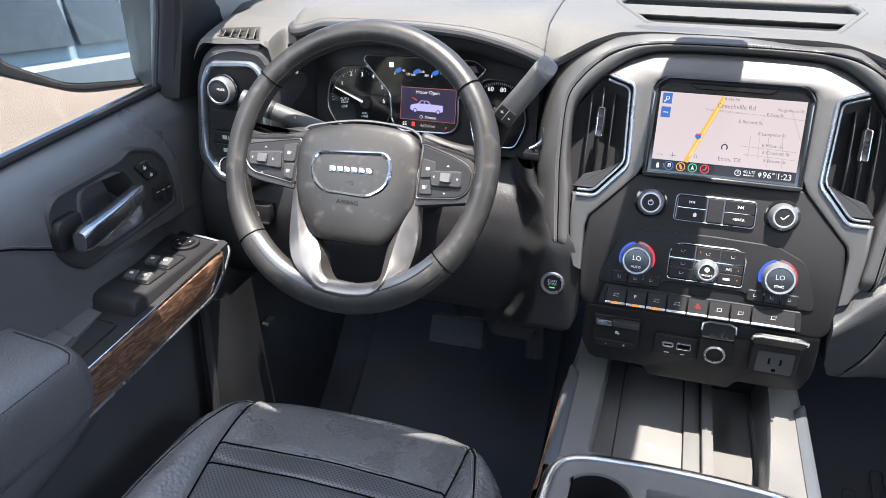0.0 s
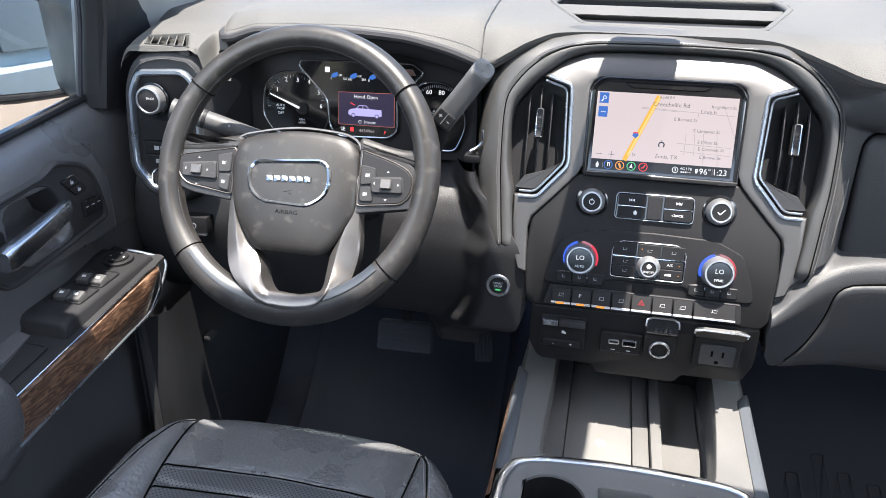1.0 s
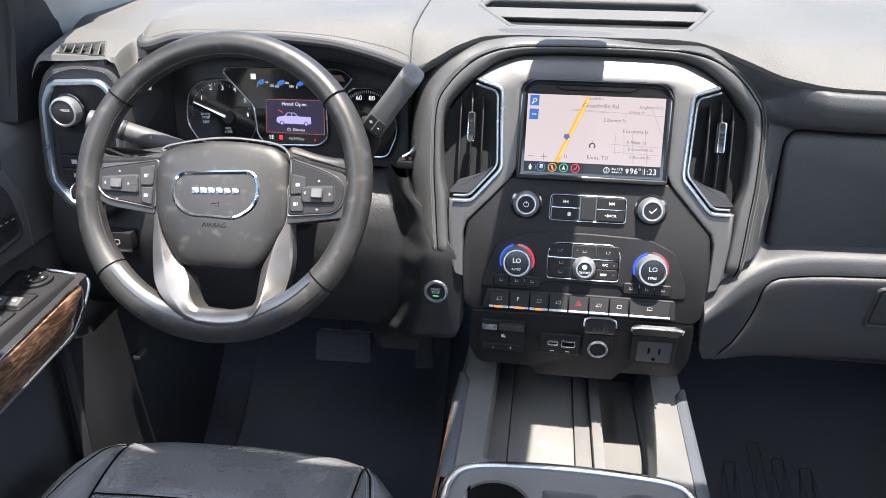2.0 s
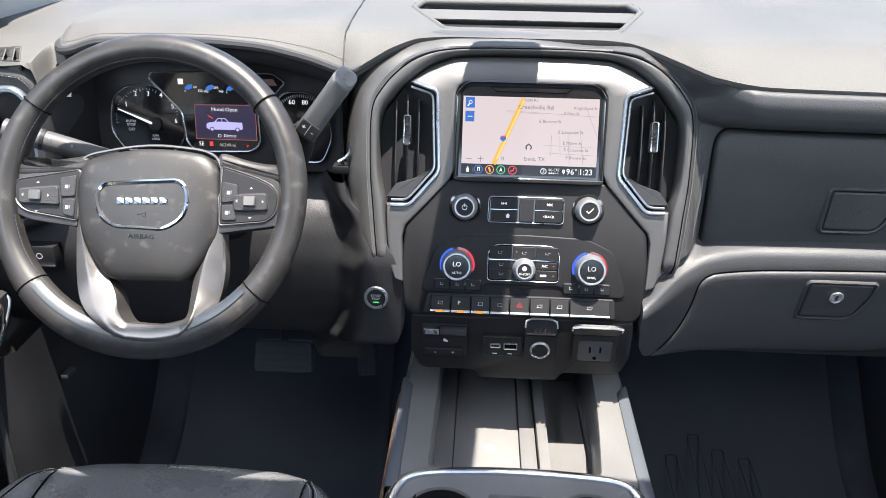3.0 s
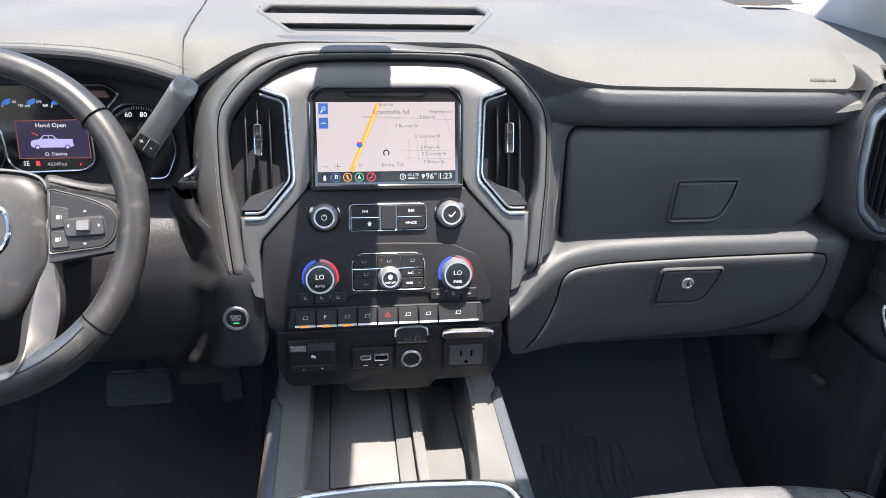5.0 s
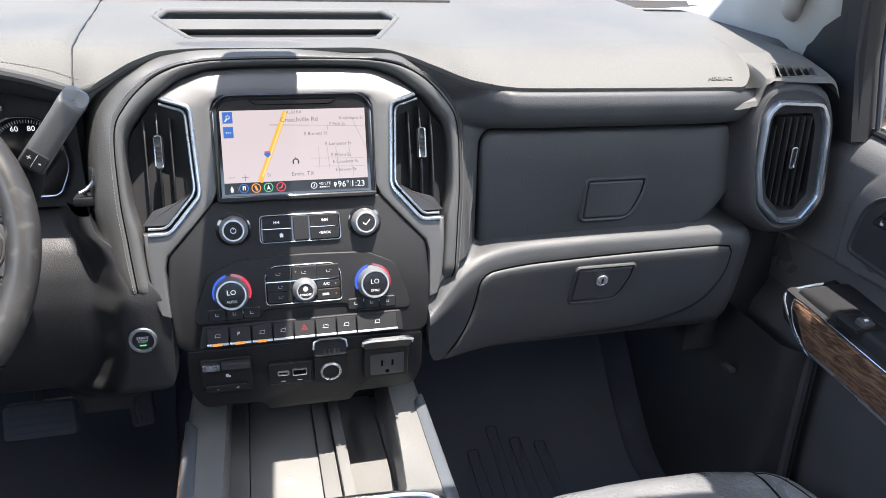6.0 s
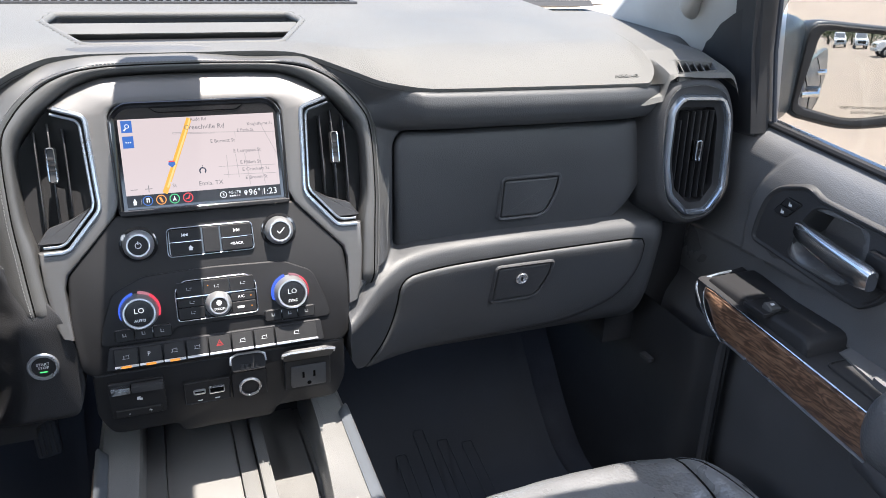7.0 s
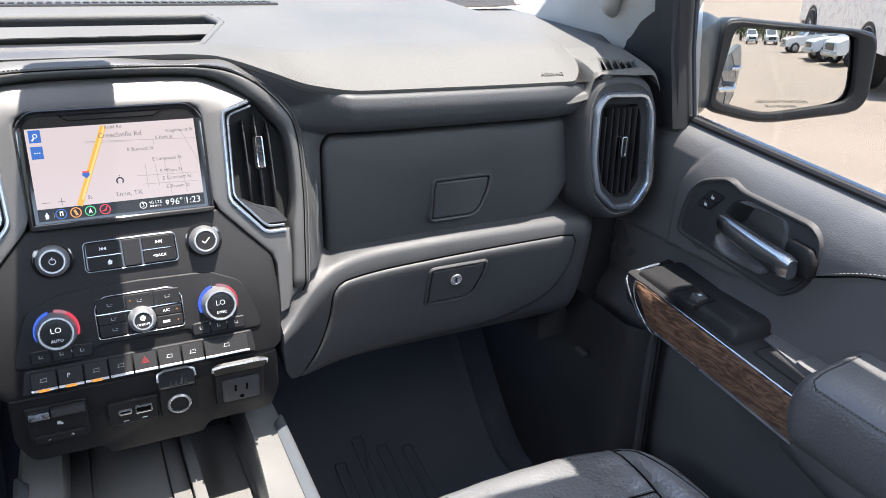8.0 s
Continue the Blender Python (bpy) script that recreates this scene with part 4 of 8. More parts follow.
line_on("position_tick", (.495, .575), (.495, .585), .003, M_INK, .0009)
flat_poly("route_shield", [(.285, .50), (.322, .50), (.326, .54), (.304, .575), (.281, .54)], M_BLUE, .0007)
flat_poly("route_shield_top", [(.285, .495), (.322, .495), (.322, .51), (.285, .51)], M_RED, .0008)
flat_poly("map_note", [(.28, .74), (.33, .74), (.33, .83), (.28, .83)], M_MAP, .0007)
lettering("St", .006, M_TXT, on_screen(.305, .785, .0009), screen, "map_label", depth=0.0)
flat_poly("home_icon", [(.035, .945), (.048, .90), (.061, .945), (.057, .945), (.057, .975), (.039, .975), (.039, .945)], M_WHITE, .0004)
line_on("divider", (.088, .91), (.088, .97), .0012, M_GREY, .0004)
for k, (x, mm) in enumerate(((.128, M_BLUE), (.212, M_ORANGE), (.296, M_LIME), (.382, M_RED))):
    bm = bmesh.new()
    disc(bm, .0058, [(1, 0), (.82, 0)], on_screen(x, .935, .0004), 28, cap=False)
    part("app_ring", bm, mm, screen, smooth=0)
flat_poly("music_icon", [(.12, .955), (.12, .905), (.14, .905), (.14, .955), (.134, .955), (.134, .92), (.126, .92), (.126, .955)], M_WHITE, .0006)
line_on("phone_icon", (.205, .905), (.219, .965), .007, M_ORANGE, .0006)
flat_poly("arrow_icon", [(.296, .90), (.308, .962), (.296, .948), (.284, .962)], M_WHITE, .0006)
flat_poly("seat_icon", [(.39, .90), (.398, .91), (.388, .95), (.366, .955), (.366, .945), (.383, .935)], M_RED, .0006)
lettering("1:23", .0108, M_WHITE, on_screen(.925, .938, .0006), screen, "clock", depth=0.0)
lettering("96\u00b0", .0108, M_WHITE, on_screen(.822, .938, .0006), screen, "outside_temperature", depth=0.0)
line_on("divider", (.873, .90), (.873, .975), .0012, M_GREY, .0004)
bm = bmesh.new()
disc(bm, .0040, [(1, 0), (.8, 0)], on_screen(.612, .938, .0004), 24, cap=False)
part("status_ring", bm, M_WHITE, screen, smooth=0)
lettering("3", .006, M_WHITE, on_screen(.612, .938, .0006), screen, "status_number", depth=0.0)
for k in range(5):
    flat_poly("signal_bar", [(.652 + .015 * k, .95), (.663 + .015 * k, .95), (.663 + .015 * k, .968), (.652 + .015 * k, .968)], M_WHITE if k < 3 else M_GREY, .0005)
lettering("4G LTE", .0048, M_WHITE, on_screen(.688, .918, .0006), screen, "network_mark", depth=0.0)
bm = bmesh.new()
disc(bm, .0019, [(1, 0), (.45, 0)], on_screen(.762, .925, .0005), 16, cap=False)
part("place_pin", bm, M_WHITE, screen, smooth=0)
flat_poly("place_pin", [(.751, .935), (.773, .935), (.762, .97)], M_WHITE, .0004)


# ---- stack controls ----
def knob(name, x, z, r, h, label, face_mat=None, face=.755):
    K = at_stack(x, z)
    bm = bmesh.new()
    disc(bm, r, [(1.28, -.003), (1.26, .0), (1.12, .0012)], K, 40)
    k = part(name, bm, M_PIANO, panel, label)
    bm = bmesh.new()
    disc(bm, r, [(1.04, .0), (1.02, h * .45), (face + (1 - face) * .55, h * .88), (face + .11, h), (face + .03, h), (face, h * .93)], K, 72, knurl=-.022, cap=False)
    part("grip", bm, M_GRIP, k, "knurled chrome grip")
    bm = bmesh.new()
    disc(bm, r * face, [(1, h * .5), (1, h * .92), (.96, h * .95)], K, 36)
    part("cap", bm, face_mat or M_PIANO, k)
    return k, K @ Matrix.Translation((0, 0, h * .955))


kp, F = knob("power_knob", -.082, .6555, .0170, .015, "chrome power and volume knob", M_HARD, .66)
bm = bmesh.new()
disc(bm, .0036, [(1, 0), (.78, 0)], F, 20, cap=False)
box(bm, -.0004, .0004, .001, .0048, 0, .0002, 0, F)
part("power_mark", bm, M_PRINT, kp)
kt, F = knob("tune_knob", .0815, .6560, .0170, .015, "chrome tuning knob", M_HARD, .66)
bm = bmesh.new()
for a, b in (((-.004, 0), (-.001, -.003)), ((-.001, -.003), (.005, .0035))):
    d = Vector((b[0] - a[0], b[1] - a[1]))
    n = Vector((-d.y, d.x)).normalized() * .0005
    bm.faces.new([bm.verts.new(F @ Vector(p)) for p in ((a[0] + n.x, a[1] + n.y, .0002), (b[0] + n.x, b[1] + n.y, .0002), (b[0] - n.x, b[1] - n.y, .0002), (a[0] - n.x, a[1] - n.y, .0002))])
part("tick_mark", bm, M_PRINT, kt)
M_TWARM = glow("warm_ring", (0.50, 0.20, 0.26), 0.6)
M_TCOLD, M_THOT = glow("cold_ring", (0.05, 0.13, 0.75), 0.8), glow("hot_ring", (0.75, 0.05, 0.09), 0.8)
for x, lab in ((-.0895, "AUTO"), (.0875, "SYNC")):
    K = at_stack(x, .5805)
    kk, F = knob("temperature_knob", x, .5805, .0208, .024, "chrome temperature dial with a lit ring")
    for a0, a1, mm, nm in ((105, 200, M_TCOLD, "cold_arc"), (55, 90, M_TWARM, "warm_arc"), (-20, 55, M_THOT, "hot_arc")):
        bm = bmesh.new()
        lo, hi = [], []
        for k in range(15):
            a = radians(a0 + (a1 - a0) * k / 14)
            lo.append(K @ Vector((.0236 * math.cos(a), .0236 * math.sin(a), .0030)))
            hi.append(K @ Vector((.0215 * math.cos(a), .0215 * math.sin(a), .0110)))
        loft(bm, [lo, hi], closed=False)
        part(nm, bm, mm, kk, "lit arc of the dial")
    lettering("LO", .0088, M_WHITE, F @ Matrix.Translation((0, .003, .0002)), kk, "reading", depth=0.0)
    lettering(lab, .0046, M_PRINT, F @ Matrix.Translation((0, -.0085, .0002)), kk, "mark", depth=0.0)

# media buttons
mo = rpoly(sp([(-.051, .6370), (.050, .6370), (.049, .6700), (-.050, .6700)]), .006, 4)
bm = bmesh.new()
shell(bm, mo, [(0, -.002), (0, .0015), (.0008, .0022), (.0018, .0012)], SM)
media = part("media_panel", bm, M_PIANO, panel, "media button block")
bm = bmesh.new()
line = [SM @ Vector((p.x, p.y, .0018)) for p in mo]
tube(bm, line, .0005, closed=True, n=6)
part("rim", bm, M_BLUESATIN, media, "thin bright rim")
for x0, x1, z0, z1, mk in ((-.0475, -.0115, .6545, .6685, "<<"), (-.0475, -.0115, .6390, .6530, "home"), (-.0095, .0095, .6390, .6685, ""), (.0115, .0475, .6545, .6685, ">>"), (.0115, .0475, .6390, .6530, "<BACK")):
    bm = bmesh.new()
    shell(bm, rpoly(sp([(x0, z0), (x1, z0), (x1, z1), (x0, z1)]), .0022, 3), [(0, .0), (0, .0030), (.0008, .0038)], SM)
    bt = part("button", bm, M_HARD if mk else M_DARK, media)
    if mk == "home":
        bm = bmesh.new()
        c = at_stack((x0 + x1) / 2 + .005, (z0 + z1) / 2, .0040)
        bm.faces.new([bm.verts.new(c @ Vector(p)) for p in ((-.003, 0, 0), (0, .003, 0), (.003, 0, 0), (.002, 0, 0), (.002, -.0028, 0), (-.002, -.0028, 0), (-.002, 0, 0))])
        part("home_mark", bm, M_PRINT, bt, smooth=0)
    elif mk == "<BACK":
        lettering("<BACK", .0048, M_PRINT, at_stack((x0 + x1) / 2, (z0 + z1) / 2, .0040), bt, "mark")
    elif mk:
        sg = -1 if mk == "<<" else 1
        bm = bmesh.new()
        c = at_stack((x0 + x1) / 2 - .003 * sg, (z0 + z1) / 2, .0040)
        for k in range(2):
            bm.faces.new([bm.verts.new(c @ Vector(p)) for p in ((sg * (.0034 * k), .002, 0), (sg * (.0034 * k + .0032), 0, 0), (sg * (.0034 * k), -.002, 0))])
        box(bm, sg * .0068 - .0003, sg * .0068 + .0003, -.002, .002, 0, .0001, 0, c)
        part("skip_mark", bm, M_PRINT, bt, smooth=0)
for sg in (-1, 1):
    x0, x1 = sorted((sg * .0115, sg * .0475))
    bm = bmesh.new()
    box(bm, x0, x1, -.0006, .0006, .002, .0042, .0002, at_stack(0, .6537))
    part("bright_bar", bm, M_CHROME, media, "bright dividing bar")

# climate panel
half = [(.0, .6215), (.082, .6190), (.118, .603), (.133, .565), (.137, .5435), (.060, .5435), (.052, .5560), (.0, .5560)]
bm = bmesh.new()
shell(bm, rpoly(sp([(-x, z) for x, z in half[::-1]][1:-1] + half), .008, 4), [(0, -.003), (0, .0008), (.0012, .0020), (.003, .0022)], SM)
part("climate_panel", bm, M_HARD, panel, "raised matt black climate panel")
ho = rpoly(sp([(-.0485, .5615), (.0465, .5615), (.0465, .598), (.036, .6085), (-.038, .6085), (-.0485, .598)]), .005, 4)
bm = bmesh.new()
shell(bm, ho, [(0, .001), (0, .0030), (.001, .0036), (.002, .0026)], SM)
hv = part("fan_block", bm, M_PIANO, panel, "fan and air direction block")
bm = bmesh.new()
tube(bm, [SM @ Vector((p.x, p.y, .0034)) for p in ho], .0005, closed=True, n=6)
part("rim", bm, M_SATIN, hv)
for x0, x1, z0, z1 in ((-.0465, -.017, .5905, .6065), (-.0155, .0145, .5905, .6065), (.0155, .0445, .5905, .6065), (-.0465, -.017, .5775, .5870), (-.0465, -.017, .5635, .5765), (.0155, .0445, .5775, .5870), (.0155, .0445, .5635, .5765)):
    bm = bmesh.new()
    shell(bm, rpoly(sp([(x0, z0), (x1, z0), (x1, z1), (x0, z1)]), .0018, 2), [(0, .002), (0, .0040), (.0006, .0046)], SM)
    part("button", bm, M_HARD, hv)
bm = bmesh.new()
box(bm, -.0475, .0455, -.0009, .0009, .003, .0052, .0003, at_stack(0, .5890))
part("bright_bar", bm, M_CHROME, hv, "bright dividing bar")
for x, z in ((-.032, .5985), (.0, .5985), (.031, .5985), (-.030, .5825), (-.030, .5705)):
    bm = bmesh.new()
    c = at_stack(x, z, .0048)
    box(bm, -.0030, .0020, -.0015, -.0010, 0, .0001, 0, c)
    box(bm, -.0030, -.0024, -.0010, .0016, 0, .0001, 0, c)
    box(bm, .0006, .0030, .0008, .0013, 0, .0001, 0, c)
    part("air_mark", bm, M_MARK, hv, smooth=0)
bm = bmesh.new()
for z in (.5825, .5700):
    box(bm, .0385, .0400, -.0007, .0007, 0, .0001, 0, at_stack(0, z, .0048))
box(bm, -.0110, -.0096, -.0007, .0007, 0, .0001, 0, at_stack(0, .6000, .0048))
part("button_lamp", bm, M_ORANGE, hv)
lettering("A/C", .0048, M_PRINT, at_stack(.0275, .5825, .0048), hv, "mark")
bm = bmesh.new()
box(bm, .022, .030, -.0014, .0014, 0, .0001, 0, at_stack(0, .5700, .0048))
part("recirculation_mark", bm, M_PRINT, hv)
kf, F = knob("fan_knob", .0, .5775, .0150, .020, "chrome fan knob", M_HARD, .62)
lettering("ON/OFF", .0040, M_PRINT, F @ Matrix.Translation((0, -.0045, .0002)), kf, "mark", depth=0)
bm = bmesh.new()
for k in range(4):
    box(bm, -.0016, .0016, .0006, .0030, 0, .0002, 0, F @ Matrix.Translation((0, .003, 0)) @ Matrix.Rotation(k * math.pi / 2, 4, "Z"))
part("fan_mark", bm, M_PRINT, kf)

# seat heater buttons
for xs in ((-.120, -.0985, -.078, -.0565), (.0535, .0745, .0945, .1165)):
    bm = bmesh.new()
    shell(bm, rpoly(sp([(xs[0], .5470), (xs[3], .5470), (xs[3], .5615), (xs[0], .5615)]), .003, 3), [(0, .001), (0, .0028), (.0008, .0034)], SM)
    blk = part("seat_heater_block", bm, M_PIANO, panel)
    for a, b in zip(xs, xs[1:]):
        bm = bmesh.new()
        shell(bm, rpoly(sp([(a + .0006, .5476), (b - .0006, .5476), (b - .0006, .5609), (a + .0006, .5609)]), .002, 3), [(0, .002), (0, .0038), (.0008, .0045)], SM)
        bt = part("button", bm, M_HARD, blk)
        bm = bmesh.new()
        c = at_stack((a + b) / 2, .5545, .0047)
        box(bm, -.0022, -.0013, -.0015, .0024, 0, .0001, 0, c)
        box(bm, -.0013, .0020, -.0015, -.0007, 0, .0001, 0, c)
        box(bm, .0010, .0014, .0, .0018, 0, .0001, 0, c)
        part("seat_mark", bm, M_MARK, bt)

# toggle row
bm = bmesh.new()
shell(bm, rpoly(sp([(-.134, .516), (.125, .516), (.122, .5420), (-.128, .5420)]), .003, 3), [(0, -.004), (0, .004), (.001, .005)], SM)
row = part("toggle_base", bm, M_DARK, panel, "base of the toggle switches")
EDGES = (-.124, -.0965, -.0695, -.0435, -.0175, .0095, .0365, .0625, .1165)
for k, (a, b) in enumerate(zip(EDGES, EDGES[1:])):
    bm = bmesh.new()
    R = at_stack((a + b) / 2, .5285) @ Matrix.Rotation(radians(-16), 4, "X")
    h = (b - a) / 2 - .0008
    shell(bm, rpoly([(-h, -.010), (h, -.010), (h, .0095), (-h, .0095)], .0015, 2), [(0, .0), (0, .0095), (.0008, .0105)], R)
    tg = part("toggle", bm, M_HARD, row)
    bm = bmesh.new()
    box(bm, -h, h, -.0128, -.0098, .004, .0122, .0006, R)
    part("bright_edge", bm, M_GRIP, tg, "chrome lip")
    if k < 3:
        bm = bmesh.new()
        box(bm, -.006, .005, -.0133, -.0105, .0118, .0126, .0, R)
        part("amber_lamp", bm, M_ORANGE, tg, "lit amber lamp")
    bm = bmesh.new()
    if k == 4:
        for q in range(3):
            a0, a1 = radians(90 + 120 * q), radians(210 + 120 * q)
            for rr0, rr1 in ((.0050, .0038), (.0026, .0016)):
                bm.faces.new([bm.verts.new(R @ Vector((r_ * math.cos(a_), r_ * math.sin(a_) - .0005, .0107))) for r_, a_ in ((rr0, a0), (rr0, a1), (rr1, a1), (rr1, a0))])
        part("hazard_mark", bm, M_RED, tg, "red hazard triangle", 0)
    elif k == 1:
        bm.free()
        lettering("P", .0068, M_PRINT, R @ Matrix.Translation((-.002, 0, .0107)), tg, "mark")
    else:
        box(bm, -.0040, .0034, -.0026, -.0020, .0105, .0107, 0, R)
        box(bm, -.0028, -.0021, -.0020, .0016, .0105, .0107, 0, R)
        box(bm, -.0014, .0020, .0010, .0016, .0105, .0107, 0, R)
        box(bm, .0026, .0032, -.0010, .0022, .0105, .0107, 0, R)
        part("toggle_mark", bm, M_MARK, tg)

# lower row: brake controller, ports, socket, outlet
bm = bmesh.new()
o, L = lp(-.134, -.072, .455, .507)
shell(bm, o, [(0, -.003), (0, .002), (.001, .003)], L)
brakebox = part("brake_controller", bm, M_HARD, panel, "trailer brake controller")
L = at_low(-.102, .4955)
for x0, x1, mm in ((-.030, -.008, M_SATIN), (-.007, .029, M_TRIM)):
    bm = bmesh.new()
    box(bm, x0, x1, -.005, .005, .002, .011, .002, L)
    part("slide_lever", bm, mm, brakebox, "grey sliding lever")
o, L = lp(-.129, -.077, .4605, .4715, .003)
bm = bmesh.new()
shell(bm, o, [(0, .002), (0, .005), (.001, .006)], L)
rk = part("rocker", bm, M_HARD, brakebox)
lettering("-", .008, M_PRINT, at_low(-.114, .466, .0061), rk, "mark")
lettering("+", .008, M_PRINT, at_low(-.090, .466, .0061), rk, "mark")
bm = bmesh.new()
box(bm, -.002, .002, -.0022, .0022, 0, .0002, 0, at_low(-.102, .4810, .0032))
box(bm, .001, .004, -.003, .000, 0, .0002, 0, at_low(-.102, .4810, .0032))
part("trailer_mark", bm, M_PRINT, brakebox)

bm = bmesh.new()
o, L = lp(-.051, .004, .459, .493, .003)
shell(bm, o, [(0, -.003), (0, .004), (.001, .005), (.002, .0042)], L)
usb = part("usb_panel", bm, M_HARD, panel, "panel with two charging ports")
for x, w, h, r in ((-.033, .0075, .0032, .0032), (-.0125, .0095, .0050, .0018)):
    bm = bmesh.new()
    o = rpoly([(-w, -h), (w, -h), (w, h), (-w, h)], r, 4)
    shell(bm, o, [(0, .0), (0, .0026), (.0012, .0030), (.0016, .0014)], at_low(x, .4775, .0042), cap=False)
    pt = part("port", bm, M_GRIP, usb, "silver-rimmed port")
    bm = bmesh.new()
    shell(bm, inset(o, .0014), [(0, .0), (0, .0012)], at_low(x, .4775, .0042))
    part("port_hole", bm, M_HOLE, pt)
    bm = bmesh.new()
    box(bm, -.003, .003, -.0006, .0006, 0, .0002, 0, at_low(x, .4665, .0045))
    part("port_mark", bm, M_PRINT, usb)

bm = bmesh.new()
o, L = lp(.006, .049, .4565, .498)
shell(bm, o, [(0, -.003), (0, .004), (.001, .006)], L)
sock = part("power_socket", bm, M_HARD, panel, "round power socket with its lid open")
S0 = at_low(.0275, .4745, .006)
bm = bmesh.new()
disc(bm, .0128, [(1.08, 0), (1.1, .0018), (1.0, .0028), (.86, .0026), (.80, -.004)], S0, 36, cap=False)
part("socket_ring", bm, M_GRIP, sock, "bright ring")
bm = bmesh.new()
disc(bm, .0106, [(1, .001), (.97, -.016)], S0, 30)
part("socket_hole", bm, M_DARK, sock)
bm = bmesh.new()
disc(bm, .0020, [(1, -.016), (1, -.010), (.6, -.009)], S0, 12)
part("contact_pin", bm, material("brass", (.5, .36, .12), .35, 1.0), sock, "brass contact")
L0 = at_low(.0275, .4955, .007) @ Matrix.Rotation(radians(-24), 4, "X")
bm = bmesh.new()
shell(bm, rpoly([(-.0215, .0), (.0215, .0), (.0215, .018), (.014, .022), (-.014, .022), (-.0215, .018)], .004, 4), [(0, -.002), (0, .004), (.0012, .0055), (.004, .0050)], L0)
lid = part("lid", bm, M_HARD, sock, "flipped-up black lid")
bm = bmesh.new()
tube(bm, [L0 @ Vector(p) for p in ((-.0215, .010, .004), (-.0205, .019, .004), (-.013, .0225, .004), (.013, .0225, .004), (.0205, .019, .004), (.0215, .010, .004))], .0017, n=6)
part("lid_edge", bm, M_GRIP, lid, "bright lid edge")
bm = bmesh.new()
for k in range(4):
    box(bm, -.010 + .006 * k, -.006 + .006 * k, .003, .009, .0048, .0062, .0003, L0)
part("lid_grip", bm, M_DARK, lid)

bm = bmesh.new()
o, L = lp(.071, .130, .4545, .502, .005)
shell(bm, o, [(0, -.003), (0, .004), (.001, .006)], L)
outlet = part("power_outlet", bm, M_HARD, panel, "three-pin household outlet with its cover open")
bm = bmesh.new()
o, L = lp(.079, .124, .460, .493, .003)
shell(bm, o, [(0, .004), (0, .0072), (.001, .0078)], L)
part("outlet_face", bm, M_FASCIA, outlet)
for x in (.0945, .1085):
    bm = bmesh.new()
    box(bm, -.0014, .0014, -.0046, .0046, 0, .0006, 0, at_low(x, .4785, .0077))
    part("outlet_slot", bm, M_HOLE, outlet)
bm = bmesh.new()
disc(bm, .0028, [(1, .0), (1, .0004)], at_low(.1015, .4675, .0077), 16)
part("earth_hole", bm, M_HOLE, outlet)
L1 = at_low(.101, .5000, .007) @ Matrix.Rotation(radians(30), 4, "X")
bm = bmesh.new()
shell(bm, rpoly([(-.031, .0), (.031, .0), (.033, .018), (.024, .022), (-.024, .022), (-.033, .018)], .004, 4), [(0, -.0025), (0, .002), (.0012, .0032)], L1)
cover = part("cover", bm, M_HARD, outlet, "flipped-up black cover")
bm = bmesh.new()
tube(bm, [L1 @ Vector(p) for p in ((-.033, .012, .002), (-.033, .019, .002), (-.023, .0225, .002), (.023, .0225, .002), (.033, .019, .002), (.033, .012, .002))], .0018, n=6)
part("cover_edge", bm, M_GRIP, cover, "bright cover edge")

# ---- instrument cluster ----
cluster = thing("instrument_cluster", (-.44, .04, .68), "dark instrument cluster with a lit message screen and dials", "instrument cluster")
CM = Matrix(frame_of((-.44, .030, .745), (1, 0, 0), (0, .10, 1)))


def cl(x, z, w=0.0):
    return CM @ Matrix.Translation((x + .44, z - .745, w))


def clp(pts):
    return [(p[0] + .44, p[1] - .745, *p[2:]) for p in pts]


bm = bmesh.new()
shell(bm, rpoly(clp([(-.605, .675), (-.25, .675), (-.25, .81), (-.29, .835), (-.55, .835), (-.605, .80)]), .01), [(0, -.03), (0, -.006)], CM)
part("backing", bm, M_DARK, cluster)


# hood over the cluster, open to the driver
def hood_in(u, v):
    x = -.632 + .392 * u
    zf, yf = lerp_table(x, EDGE_X, EDGE_Z), lerp_table(x, HOOD_X, HOOD_Y)
    return Vector((x, yf + .003 + (.055 - yf) * v, zf - .010 - .020 * min(1, v * 4) ** .6 - .004 * v))


bm = bmesh.new()
sheet(bm, 60, 12, hood_in)
part("hood_lining", bm, M_DARK, cluster, "black hood lining", 60)
bm = bmesh.new()
line = [(x, lerp_table(x, HOOD_X, HOOD_Y) - .001, lerp_table(x, EDGE_X, EDGE_Z) - .004) for x in np.linspace(-.632, -.238, 50)]
tube(bm, line, .006, n=8)
part("hood_lip", bm, M_TRIM, cluster, "padded hood lip")
bm = bmesh.new()
stitches(bm, [Vector((p[0], p[1] + .008, dash_z(p[0], p[1] + .008) + .0006)) for p in line], (0, -.4, 1))
part("stitching", bm, M_THREAD, cluster, "grey thread stitching")
for sx, y1 in ((-.620, -.02), (-.246, -.02)):
    bm = bmesh.new()
    sheet(bm, 4, 4, lambda u, v, sx=sx: Vector((sx + .02 * u * (1 if sx < -.4 else -1), -.02 + .08 * u, .66 + .165 * v)))
    part("hood_side", bm, M_DARK, cluster)


